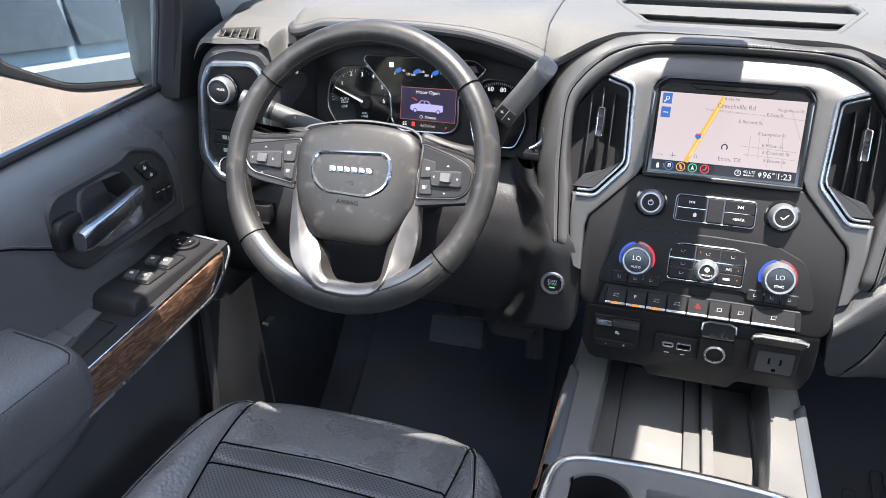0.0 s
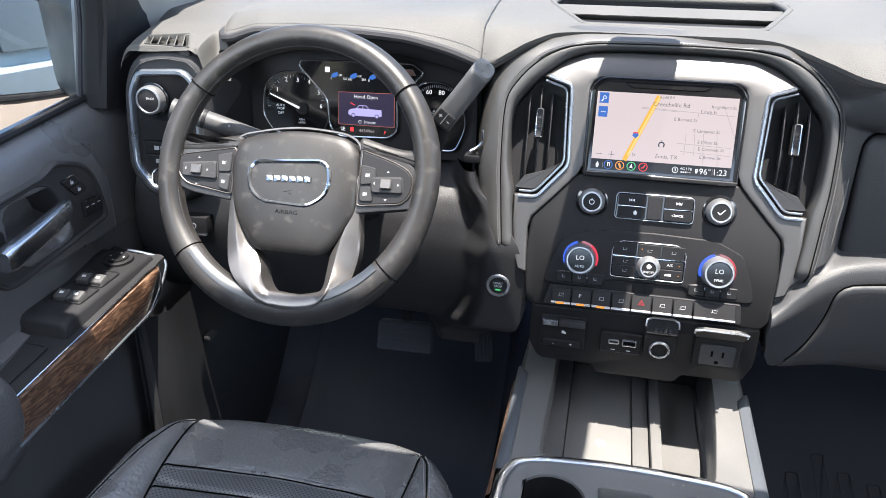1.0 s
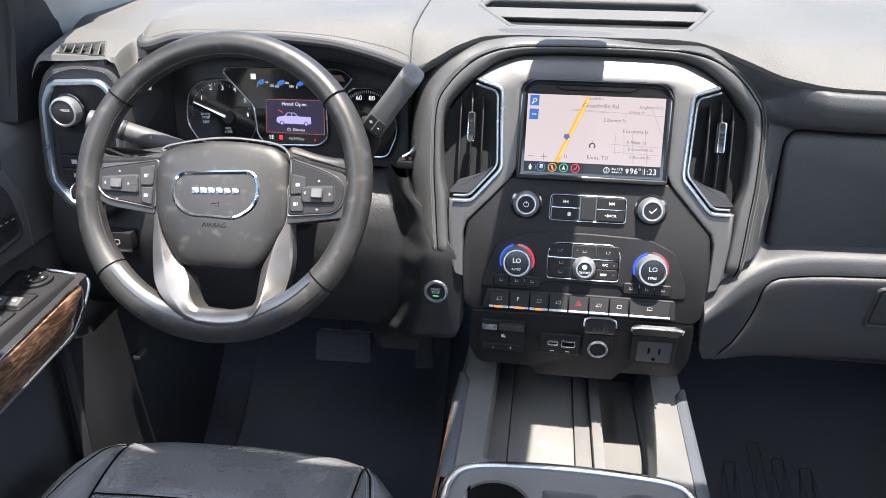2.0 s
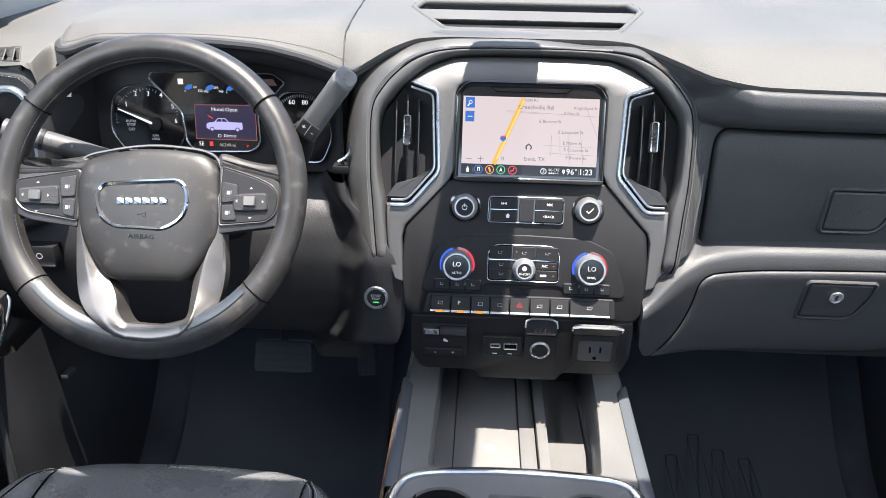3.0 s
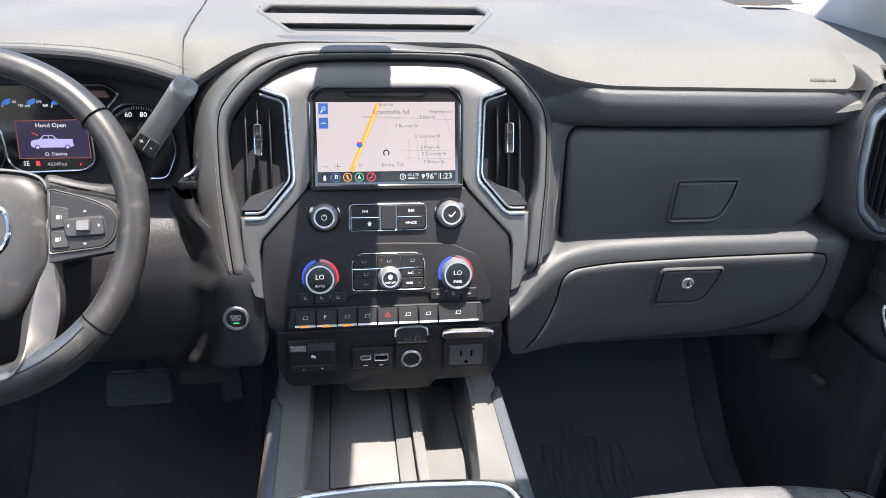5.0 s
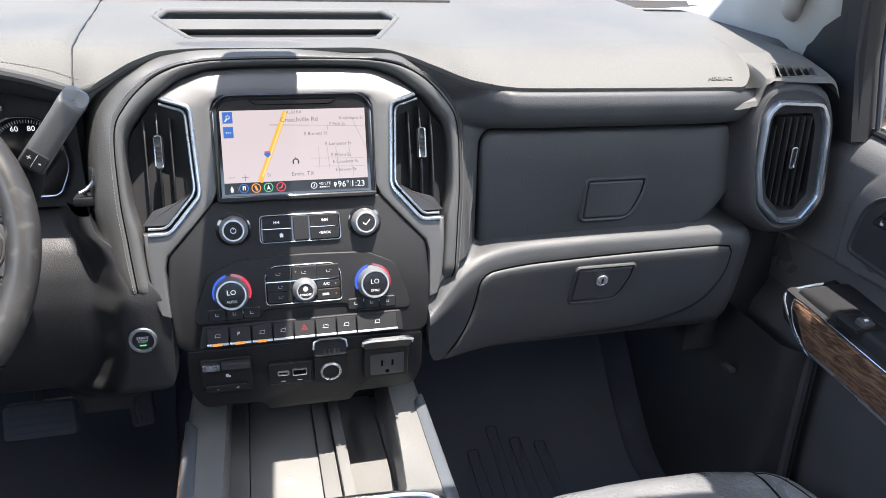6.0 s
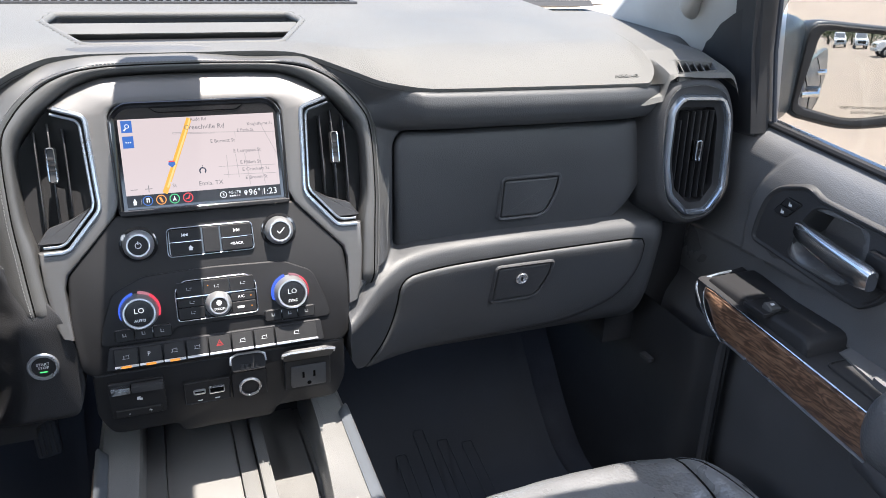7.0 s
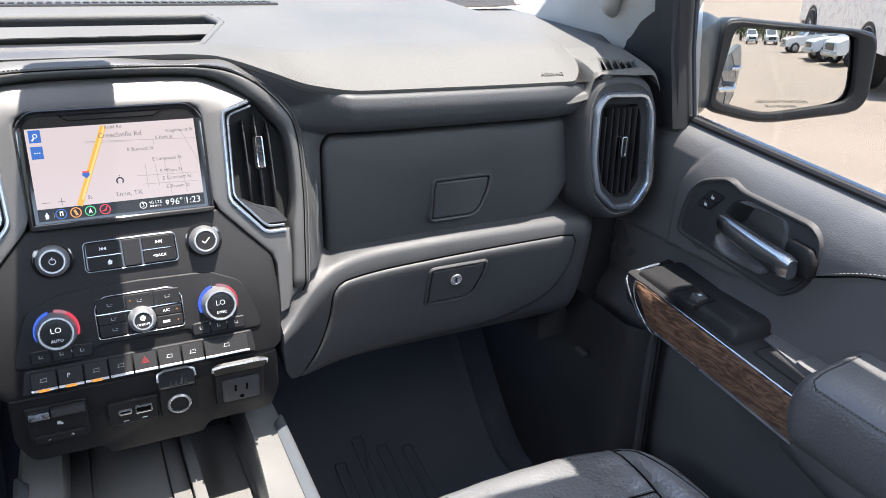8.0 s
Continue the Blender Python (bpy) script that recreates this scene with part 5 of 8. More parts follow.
def dial(cx, cz, pts, numbers, name):
    o = rpoly(clp(pts), .012, 4)
    bm = bmesh.new()
    shell(bm, o, [(0, -.006), (0, -.001)], CM)
    d = part(name, bm, M_PIANO, cluster, "dark dial face")
    bm = bmesh.new()
    shell(bm, o, [(-.0014, -.004), (-.0014, .0008), (-.0004, .0018), (.0008, .0010), (.001, -.004)], CM, cap=False)
    part("dial_rim", bm, M_SATIN, d, "thin bright rim")
    for tx, x, z in numbers:
        lettering(tx, .0092, M_WHITE, cl(x, z, -.0006), d, "dial_number", depth=0)
    return d


tach = dial(-.53, .745, [(-.583, .745), (-.577, .775, .014), (-.552, .791, .014), (-.516, .791, .01), (-.482, .758, .012), (-.478, .722, .012), (-.492, .700, .01), (-.566, .700, .01), (-.583, .725, .014)],
            (("1", -.560, .763), ("2", -.545, .7785), ("3", -.527, .7785), ("4", -.509, .777), ("5", -.494, .762), ("6", -.491, .742)), "tachometer")
bm = bmesh.new()
for k in range(31):
    a = radians(188 - 5.9 * k)
    r0, r1 = .0425, .0405 if k % 5 else .0385
    c, s = math.cos(a), math.sin(a)
    n = Vector((-s, c)) * .00022
    bm.faces.new([bm.verts.new(cl(-.531 + c * r * 1.08 + n.x * q, .7435 + s * r + n.y * q, -.0006).translation) for r, q in ((r0, 1), (r0, -1), (r1, -1), (r1, 1))])
part("tick", bm, M_MARK, tach, "dial ticks", 0)
bm = bmesh.new()
tube(bm, [cl(-.571, .757, .002).translation, cl(-.524, .7385, .004).translation], lambda t: .0007 + .0011 * t, n=6)
part("needle", bm, M_WHITE, tach, "white needle")
bm = bmesh.new()
disc(bm, .0095, [(1, -.001), (.95, .003), (.72, .003), (.7, .001)], cl(-.5205, .7375), 28)
part("hub", bm, M_HARD, tach)
lettering("AUTO", .0052, M_PRINT, cl(-.5555, .7400, -.0006), tach, "dial_mark", depth=0)
lettering("STOP", .0052, M_PRINT, cl(-.5555, .7352, -.0006), tach, "dial_mark", depth=0)
lettering("OFF", .0058, M_PRINT, cl(-.5555, .7285, -.0006), tach, "dial_mark", depth=0)
lettering("RPM", .0046, M_PRINT, cl(-.522, .7205, -.0006), tach, "dial_mark", depth=0)
lettering("x1000", .0046, M_PRINT, cl(-.522, .7160, -.0006), tach, "dial_mark", depth=0)
speedo = dial(-.30, .74, [(-.356, .735), (-.350, .770, .014), (-.335, .7865, .014), (-.300, .7865, .012), (-.277, .765, .014), (-.270, .725, .012), (-.285, .690, .01), (-.345, .690, .01)],
              (("60", -.326, .7725), ("80", -.3075, .7725), ("40", -.343, .757)), "speedometer")
bm = bmesh.new()
for k in range(24):
    a = radians(140 - 4.4 * k)
    c, s = math.cos(a), math.sin(a)
    n = Vector((-s, c)) * .00035
    bm.faces.new([bm.verts.new(cl(-.314 + c * r + n.x * q, .742 + s * r + n.y * q, -.0006).translation) for r, q in ((.0415, 1), (.0415, -1), (.0375, -1), (.0375, 1))])
part("tick", bm, M_MARK, speedo, "dial ticks", 0)
bm = bmesh.new()
disc(bm, .0105, [(1, -.001), (.95, .003), (.72, .003), (.7, .001)], cl(-.315, .737), 28)
part("hub", bm, M_SATIN, speedo)

# message display between the dials
so = rpoly(clp([(-.520, .8085, .006), (-.350, .8105, .006), (-.334, .799, .005), (-.374, .757, .006), (-.3725, .714, .01), (-.385, .7025, .01), (-.462, .7005, .01), (-.476, .712, .012), (-.480, .755, .008), (-.524, .801, .006)]), .006, 4)
bm = bmesh.new()
shell(bm, so, [(0, -.006), (0, .0006)], CM)
info = part("message_display", bm, M_PIANO, cluster, "lit driver message display")
bm = bmesh.new()
shell(bm, so, [(-.0016, -.004), (-.0016, .0018), (-.0004, .0028), (.0010, .0018), (.0012, -.004)], CM, cap=False)
part("display_rim", bm, M_SATIN, info, "bright rim")


def at_cl(x, z, w=0.0):
    return cl(x, z, .0008 + w)


M_NAVY = glow("display_navy", (0.022, 0.018, 0.040), 1.0)
M_LILAC = glow("display_lilac", (0.45, 0.42, 0.80), 0.75)
M_DIMRED = glow("display_frame", (0.40, 0.12, 0.10), 0.6)
flat_poly("message_frame", [(-.4625, .7660), (-.3765, .7675), (-.3765, .7180), (-.4635, .7180)], M_DIMRED, .0001, info, at_cl)
flat_poly("message_field", [(-.4618, .7652), (-.3773, .7667), (-.3773, .7188), (-.4627, .7188)], M_NAVY, .0002, info, at_cl)
lettering("Hood Open", .0075, M_WHITE, at_cl(-.4205, .7600, .0004), info, "message", depth=0)
lettering("Dismiss", .0058, M_WHITE, at_cl(-.4145, .7235, .0004), info, "message", depth=0)
bm = bmesh.new()
disc(bm, .0024, [(1, 0), (.75, 0)], at_cl(-.4295, .7235, .0004), 18, cap=False)
part("dismiss_mark", bm, M_WHITE, info, smooth=0)
TB = [(-.4475, .7345), (-.4470, .7395), (-.4440, .7415), (-.4355, .7430), (-.4310, .7478), (-.4200, .7480), (-.4150, .7430), (-.3965, .7425), (-.3960, .7335), (-.4005, .7320), (-.4440, .7320)]
flat_poly("pickup_picture", TB, M_LILAC, .0004, info, at_cl)
flat_poly("pickup_window", [(-.4335, .7432), (-.4305, .7470), (-.4255, .7470), (-.4255, .7432)], M_NAVY, .0005, info, at_cl)
flat_poly("pickup_window", [(-.4245, .7432), (-.4245, .7470), (-.4205, .7470), (-.4170, .7432)], M_NAVY, .0005, info, at_cl)
for x in (-.4395, -.4035):
    bm = bmesh.new()
    disc(bm, .0032, [(1, 0), (.1, 0)], at_cl(x, .7325, .0006), 18)
    part("pickup_wheel", bm, M_NAVY, info, smooth=0)
    bm = bmesh.new()
    disc(bm, .0022, [(1, 0), (.1, 0)], at_cl(x, .7325, .0007), 18)
    part("pickup_rim", bm, M_LILAC, info, smooth=0)
flat_poly("open_bonnet", [(-.4450, .7510), (-.4375, .7468), (-.4370, .7480), (-.4440, .7518)], M_RED, .0005, info, at_cl)
lettering("SE", .0078, M_WHITE, at_cl(-.4560, .7115, .0004), info, "compass", depth=0)
lettering("46349mi", .0068, M_GREY, at_cl(-.4190, .7105, .0004), info, "odometer", depth=0)
lettering("P", .0062, M_RED, at_cl(-.3905, .7095, .0004), info, "gear_letter", depth=0)
flat_poly("belt_lamp", [(-.4445, .7085), (-.4395, .7085), (-.4395, .7150), (-.4445, .7150)], M_RED, .0004, info, at_cl)
flat_poly("lane_lamp", [(-.4830, .7930), (-.4755, .7930), (-.4755, .8005), (-.4830, .8005)], M_WHITE, .0004, info, at_cl)
for k, x in enumerate((-.4640, -.4350, -.4060)):
    bm = bmesh.new()
    lo, hi = [], []
    for q in range(9):
        a = radians(170 - 85 * q / 8)
        lo.append(at_cl(x + .0105 * math.cos(a), .7850 + .0085 * math.sin(a), .0004).translation)
        hi.append(at_cl(x + .0035 * math.cos(a), .7850 + .0025 * math.sin(a), .0004).translation)
    loft(bm, [lo, hi], closed=False)
    part("small_gauge", bm, M_BLUE, info, "small blue gauge", 0)
    lettering(("60", "210", "14")[k], .0046, M_WHITE, at_cl(x + .0045, .7895, .0004), info, "gauge_number", depth=0)
    lettering(("120", "260", "F")[k], .0046, M_WHITE, at_cl(x + .0115, .7848, .0004), info, "gauge_number", depth=0)
    lettering(("0", "100", "E")[k], .0046, M_WHITE, at_cl(x - .0095, .7840, .0004), info, "gauge_number", depth=0)
flat_poly("brown_patch", [(-.372, .7945), (-.345, .7945), (-.350, .803), (-.372, .803)], material("brown_plastic", (.10, .055, .045), .7), .0006, info, at_cl)

# ---- steering wheel ----
wheel = thing("steering_wheel", (-.444, -.10, .67), "worn black leather steering wheel with silver spokes", "steering wheel")
WM = Matrix(frame_of((-.444, -.1815, .712), (1, 0, 0), (0, .449, .893)))


def rim_pt(a, r=.1685, w=0.0):
    return WM @ Vector((r * math.cos(a), r * math.sin(a), w))


bm = bmesh.new()
NR, NT_ = 96, 16
loops = []
for i in range(NR):
    a = 2 * math.pi * i / NR
    lp = []
    # the rim is thicker at its lower half
    fat = .0153 + .0008 * sm(.2, .9, -math.sin(a)) + .0008 * math.exp(-((math.sin(a) - .25) / .2) ** 2)
    low = .0036 * sm(.05, 1.0, -math.sin(a))
    for k in range(NT_):
        b = 2 * math.pi * k / NT_
        rr = .1688 + low + (fat + low) * math.cos(b)
        lp.append(WM @ Vector((rr * math.cos(a), rr * math.sin(a), fat * 1.12 * math.sin(b))))
    loops.append(lp)
loft(bm, loops + [loops[0]])
bmesh.ops.remove_doubles(bm, verts=bm.verts, dist=1e-6)
rim = part("rim", bm, M_WHEEL, wheel, "worn black leather rim", 80)
for ang in (145, 39, 221, 320):
    bm = bmesh.new()
    a = radians(ang)
    low = .0036 * sm(.05, 1.0, -math.sin(a))
    pts = [WM @ Vector(((.1688 + low + (.0160 + low) * math.cos(b)) * math.cos(a), (.1688 + low + (.0160 + low) * math.cos(b)) * math.sin(a), .0180 * math.sin(b))) for b in np.linspace(0, 2 * math.pi, 24, endpoint=False)]
    tube(bm, pts, .0009, closed=True, n=5)
    part("rim_seam", bm, M_HOLE, rim)
for a0, a1 in ((12, 168), (192, 236), (304, 348)):
    bm = bmesh.new()
    stitches(bm, [rim_pt(a, .1548, .0080) for a in np.linspace(radians(a0), radians(a1), a1 - a0)], WM.col[2][:3], .0050, .0036, .0005)
    part("stitching", bm, M_DARKTHREAD, rim, "dark thread stitching")

# smooth leather on the lower half of the rim, split by a fine groove
for r0, r1, nm in ((.1655, .1800, "outer_wrap"), (.1536, .1640, "inner_wrap")):
    bm = bmesh.new()
    rows = []
    for a in np.linspace(radians(223), radians(318), 70):
        low = .0036 * sm(.05, 1.0, -math.sin(a))
        row_ = []
        for q in range(7):
            rr = r0 + (r1 - r0) * q / 6
            hh = .0184 * math.sqrt(max(.05, 1 - ((rr - .1688) / (.0168 + low)) ** 2))
            row_.append(rim_pt(a, rr + low * .6, hh + .0006))
        rows.append(row_)
    loft(bm, rows, False)
    part(nm, bm, M_WHEEL if r0 > .16 else M_INLAY, rim, "smooth lower rim leather", 70)

# silver U spoke of two facets, an outer and an inner one
SP_OUT = curve_pts([Vector((*p, 0)) for p in ((-.085, .006), (-.083, -.042), (-.080, -.096), (-.073, -.129), (-.055, -.150), (-.034, -.167), (-.006, -.174), (.018, -.1735), (.042, -.168), (.064, -.151), (.086, -.128), (.094, -.090), (.090, -.045), (.088, .006))], 6)
SP_RIDGE = curve_pts([Vector((*p, 0)) for p in ((-.080, .000), (-.074, -.050), (-.064, -.095), (-.054, -.133), (-.036, -.156), (-.022, -.163), (-.006, -.1655), (.018, -.1650), (.044, -.158), (.059, -.138), (.066, -.112), (.072, -.078), (.080, -.045), (.084, .000))], 6)
SP_IN = curve_pts([Vector((*p, 0)) for p in ((-.074, .000), (-.066, -.055), (-.052, -.086), (-.036, -.114), (-.031, -.136), (-.022, -.1485), (-.012, -.1505), (.014, -.1510), (.036, -.148), (.049, -.140), (.054, -.120), (.058, -.095), (.074, -.060), (.080, .000))], 6)
bm = bmesh.new()
rows = []
for a, r_, b in zip(SP_OUT, SP_RIDGE, SP_IN):
    k = sm(.10, .158, -r_.y)
    a, r_, b = (p + Vector((.009 * k, -.0005 * k, 0)) for p in (a, r_, b))
    top = .004 + .0165 * k
    rows.append([WM @ (p + Vector((0, 0, h))) for p, h in ((a, -.018), (a, top - .006), (a.lerp(r_, .12), top - .0035), (r_.lerp(a, .10), top + .0004), (r_.lerp(b, .10), top + .0004), (b.lerp(r_, .18), top - .0050), (b, top - .0080), (b, -.020))])
loft(bm, rows, False)
part("silver_spoke", bm, M_WHEELTRIM, wheel, "worn satin silver lower spoke, U-shaped", 32)

# side spokes: a leather arm along the top, a silver plate and a black switch pod
SPOKES = {
    -1: dict(arm=((-.172, .052, .02), (-.150, .036, .01), (-.118, .033, .02), (-.070, .042, .01), (-.070, .018, .004), (-.150, .010, .006), (-.176, .012, .01)),
             plate=((-.176, .014, .012), (-.157, .021, .010), (-.078, .034, .004), (-.080, -.044, .004), (-.138, -.037, .012), (-.160, -.028, .012), (-.172, -.010, .012)),
             pod=((-.157, .008, .010), (-.080, .022, .004), (-.080, -.036, .004), (-.141, -.027, .010), (-.154, -.016, .008)),
             rocker=((-.150, -.002), (-.103, .003), (-.100, -.020), (-.147, -.019)), thumb=(-.128, -.009),
             keys=(((-.102, .012), (-.083, .016), (-.083, -.009), (-.099, -.010)), ((-.098, -.012), (-.083, -.011), (-.083, -.033), (-.096, -.030)))),
    1: dict(arm=((.078, .050, .01), (.118, .039, .02), (.146, .036, .01), (.170, .048, .02), (.176, .010, .01), (.146, .014, .006), (.078, .028, .004)),
            plate=((.082, .040, .004), (.126, .027, .012), (.150, .018, .010), (.161, .004, .010), (.163, -.014, .012), (.156, -.034, .014), (.084, -.046, .004)),
            pod=((.086, .031, .004), (.125, .020, .010), (.145, .011, .010), (.153, -.001, .008), (.150, -.020, .010), (.140, -.030, .008), (.086, -.036, .004)),
            rocker=((.100, -.001), (.139, .002), (.142, -.018), (.103, -.020)), thumb=(.121, -.008),
            keys=(((.087, .014), (.105, .011), (.108, -.008), (.088, -.011)), ((.088, -.013), (.101, -.012), (.106, -.030), (.089, -.031)))),
}
for sgn, q in SPOKES.items():
    bm = bmesh.new()
    shell(bm, rpoly(list(q["arm"]), .006, 5), [(.001, -.020), (.0, -.004), (.002, .001), (.006, .0035), (.010, .0040)], WM)
    sk = part("side_spoke", bm, M_WHEEL, wheel, "black leather side spoke with switches", 60)
    bm = bmesh.new()
    shell(bm, rpoly(list(q["plate"]), .006, 5), [(.0, -.016), (.0, .0010), (.0008, .0026), (.0024, .0030)], WM)
    part("spoke_plate", bm, M_WHEELDARK, sk, "dark satin spoke plate")
    po = rpoly(list(q["pod"]), .005, 5)
    bm = bmesh.new()
    shell(bm, po, [(-.0016, .001), (-.0014, .0046), (-.0004, .0056), (.0006, .0048), (.0008, .002)], WM, cap=False)
    part("switch_bezel", bm, M_WHEELTRIM, sk, "thin silver bezel")
    bm = bmesh.new()
    shell(bm, po, [(.0006, .001), (.0006, .0046), (.0016, .0054)], WM)
    pad = part("switch_pad", bm, M_DARK, sk, "black switch pad")
    for k_ in q["keys"]:
        bm = bmesh.new()
        shell(bm, rpoly(list(k_), .003, 3), [(0, .003), (0, .0066), (.0010, .0076)], WM)
        ky = part("key", bm, M_TRIM, pad)
        c = sum((Vector(p) for p in k_), Vector((0, 0))) / 4
        bm = bmesh.new()
        T0 = WM @ Matrix.Translation((c.x, c.y, .0077))
        box(bm, -.0032, .0006, -.0022, .0018, 0, .0002, 0, T0)
        box(bm, .0014, .0020, -.0016, .0022, 0, .0002, 0, T0)
        part("key_mark", bm, M_MARK, ky, smooth=0)
    bm = bmesh.new()
    shell(bm, rpoly(list(q["rocker"]), .004, 4), [(-.001, .003), (-.001, .0058), (0, .0060), (.0004, .0084), (.0016, .0094)], WM)
    part("rocker", bm, M_TRIM, pad)
    cx, cz = q["thumb"]
    bm = bmesh.new()
    shell(bm, rpoly([(cx - .007, cz - .006), (cx + .007, cz - .006), (cx + .007, cz + .006), (cx - .007, cz + .006)], .002, 3), [(0, .008), (0, .0120), (.0012, .0135)], WM)
    part("thumb_switch", bm, M_WHEELTRIM, pad, "bright thumb switch")
    for x, z, turn, lift in ((cx, cz + .0155, 0, .0056), (cx, cz - .0185, 180, .0056), (cx - .0150, cz, 90, .0095), (cx + .0150, cz, -90, .0095)):
        bm = bmesh.new()
        TM = WM @ Matrix.Translation((x, z, lift)) @ Matrix.Rotation(radians(turn), 4, "Z")
        bm.faces.new([bm.verts.new(TM @ Vector(p)) for p in ((-.0020, -.0010, .0002), (.0020, -.0010, .0002), (0, .0014, .0002))])
        part("switch_mark", bm, M_MARK, pad, smooth=0)

# airbag cover
H = rpoly([(-.083, .012, .016), (-.076, .034, .014), (-.050, .043, .02), (-.008, .050, .03), (.030, .050, .03), (.066, .045, .016), (.081, .030, .014), (.085, -.010, .03), (.085, -.046, .02), (.076, -.066, .010), (.060, -.090, .010), (.046, -.102, .012),
           (-.036, -.103, .012), (-.048, -.094, .010), (-.064, -.072, .010), (-.076, -.050, .02), (-.082, -.012, .03)], .01, 5)
bm = bmesh.new()
HC = Vector((0, -.026))
loft(bm, [[WM @ Vector((HC.x + (p.x - HC.x) * k, HC.y + (p.y - HC.y) * k, w)) for p in H] for k, w in ((1.0, -.020), (1, -.001), (.992, .0030), (.975, .0055), (.93, .0082), (.86, .0102), (.72, .0120), (.50, .0132), (.28, .0138), (.08, .0140))], True, False, True)
hub = part("airbag_cover", bm, M_WHEEL, wheel, "scuffed black airbag cover", 80)
bm = bmesh.new()
tube(bm, [WM @ (p + Vector((0, 0, .0012))) for p in curve_pts([Vector((*q, 0)) for q in ((-.086, -.035), (-.0855, .012), (-.0775, .0365), (-.050, .0460), (-.008, .0530), (.030, .0530), (.068, .0475), (.0835, .031), (.088, -.010), (.0885, -.040))], 8)], .0016, n=6)
part("cover_edge", bm, M_WHEELTRIM, hub, "thin light edge of the cover")
E0 = rpoly([(-.054, .000, .010), (-.046, .0075, .010), (.040, .0135, .010), (.050, .004, .010), (.052, -.014, .010), (.046, -.031, .010), (.026, -.0445, .010), (-.034, -.0425, .010), (-.050, -.030, .010), (-.055, -.014, .010)], .010, 5)
EM = WM @ Matrix.Translation((0, 0, .0128))
bm = bmesh.new()
shell(bm, E0, [(-.0016, -.004), (-.0016, .0008), (.0004, .0020), (.0030, .0012), (.0034, -.002)], EM, cap=False)
part("emblem_ring", bm, M_CHROME, hub, "chrome emblem outline")
for k in range(6):
    bm = bmesh.new()
    box(bm, -.0300 + .0099 * k, -.0214 + .0099 * k, -.0035, .0035, .0006, .0022, .0005, EM @ Matrix.Translation((0, -.012, 0)) @ Matrix.Rotation(radians(2), 4, "Z"))
    part("emblem_bar", bm, M_CHROME, hub, "plain chrome emblem bar")
lettering("AIRBAG", .0078, M_HOLE, WM @ Matrix.Translation((.0005, -.0530, .0136)), hub, "embossed_mark", wide=1.1)
bm = bmesh.new()
tube(bm, [EM @ Vector(p) for p in ((-.006, -.028, .001), (.000, -.027, .001), (.004, -.025, .001), (.004, -.031, .001), (.000, -.029, .001))], .0005, n=5)
part("horn_mark", bm, M_HOLE, hub)

# steering column with its stalk and the gear lever
column = thing("steering_column", (-.444, -.02, .63), "black plastic steering column shroud", "steering column")
bm = bmesh.new()
rows = []
for t, rx_, rz_ in ((0, .070, .060), (.35, .068, .058), (.8, .058, .050), (1, .048, .042)):
    c = Vector((-.444, -.01, .640)).lerp(Vector((-.444, -.150, .690)), t)
    rows.append([c + Vector((rx_ * math.copysign(abs(math.cos(a)) ** .6, math.cos(a)), 0, rz_ * math.copysign(abs(math.sin(a)) ** .6, math.sin(a)))) for a in np.linspace(0, 2 * math.pi, 32, endpoint=False)])
loft(bm, rows, True, True, True)
part("shroud", bm, M_HARD, column)
stalk = thing("wiper_stalk", (-.56, -.085, .725), "dark grey turn and wiper stalk with pale marks", "stalk")
bm = bmesh.new()
tube(bm, [(-.500, -.075, .708), (-.545, -.082, .722), (-.585, -.092, .737), (-.640, -.105, .757)], lambda t: .0105 + .0030 * t, n=14)
part("stem", bm, M_LEVER, stalk)
bm = bmesh.new()
tube(bm, [(-.636, -.1045, .7555), (-.650, -.108, .7605)], .0142, n=16)
part("end_cap", bm, M_LEVER, stalk, "grey end cap")
bm = bmesh.new()
tube(bm, [(-.607, -.0975, .7455), (-.611, -.0985, .747)], .0136, n=14)
part("collar", bm, M_DARK, stalk)
for x, y, z in ((-.622, -.113, .758), (-.596, -.106, .7485), (-.572, -.101, .740)):
    bm = bmesh.new()
    box(bm, -.0014, .0014, -.0005, .0005, -.0016, .0016, 0, Matrix.Translation((x, y, z)))
    part("stalk_mark", bm, M_MARK, stalk)
lever = thing("gear_lever", (-.28, -.06, .72), "black column gear lever with a round grey end", "gear lever")
bm = bmesh.new()
tube(bm, curve_pts([(-.335, -.050, .672), (-.305, -.078, .706), (-.283, -.100, .746), (-.272, -.113, .772)], 5), lambda t: .016 - .003 * t, n=14)
part("stem", bm, M_HARD, lever)
LV = frame_of((-.2475, -.1175, .8030), (.80, .02, -.60), (.59, -.03, .80))
bm = bmesh.new()
rows = []
for v, hx, hw in ((-.045, .0125, .009), (-.043, .0138, .0110), (-.030, .0138, .0112), (.0, .0132, .0108), (.025, .0132, .0108), (.038, .0136, .0112), (.041, .0132, .0108)):
    o = rpoly([(-hx, -hw), (hx, -hw), (hx, hw), (-hx, hw)], .0080, 4)
    rows.append([LV @ Vector((p.x, v - .55 * p.y * (v > .03), p.y)) for p in o])
loft(bm, rows, True, True, True)
part("grip", bm, M_LEVER, lever, "matt grey-black grip", 60)
bm = bmesh.new()
o = rpoly([(-.0130, -.0106), (.0130, -.0106), (.0130, .0106), (-.0130, .0106)], .0095, 5)
loft(bm, [[LV @ Vector((p.x * k, .041 + h - .55 * p.y, p.y * k)) for p in o] for k, h in ((1, .0), (.99, .0022), (.94, .0036), (.5, .0044), (.1, .0046))], True, False, True)
part("end_button", bm, M_CONSOLE, lever, "smooth grey end button")
bm = bmesh.new()
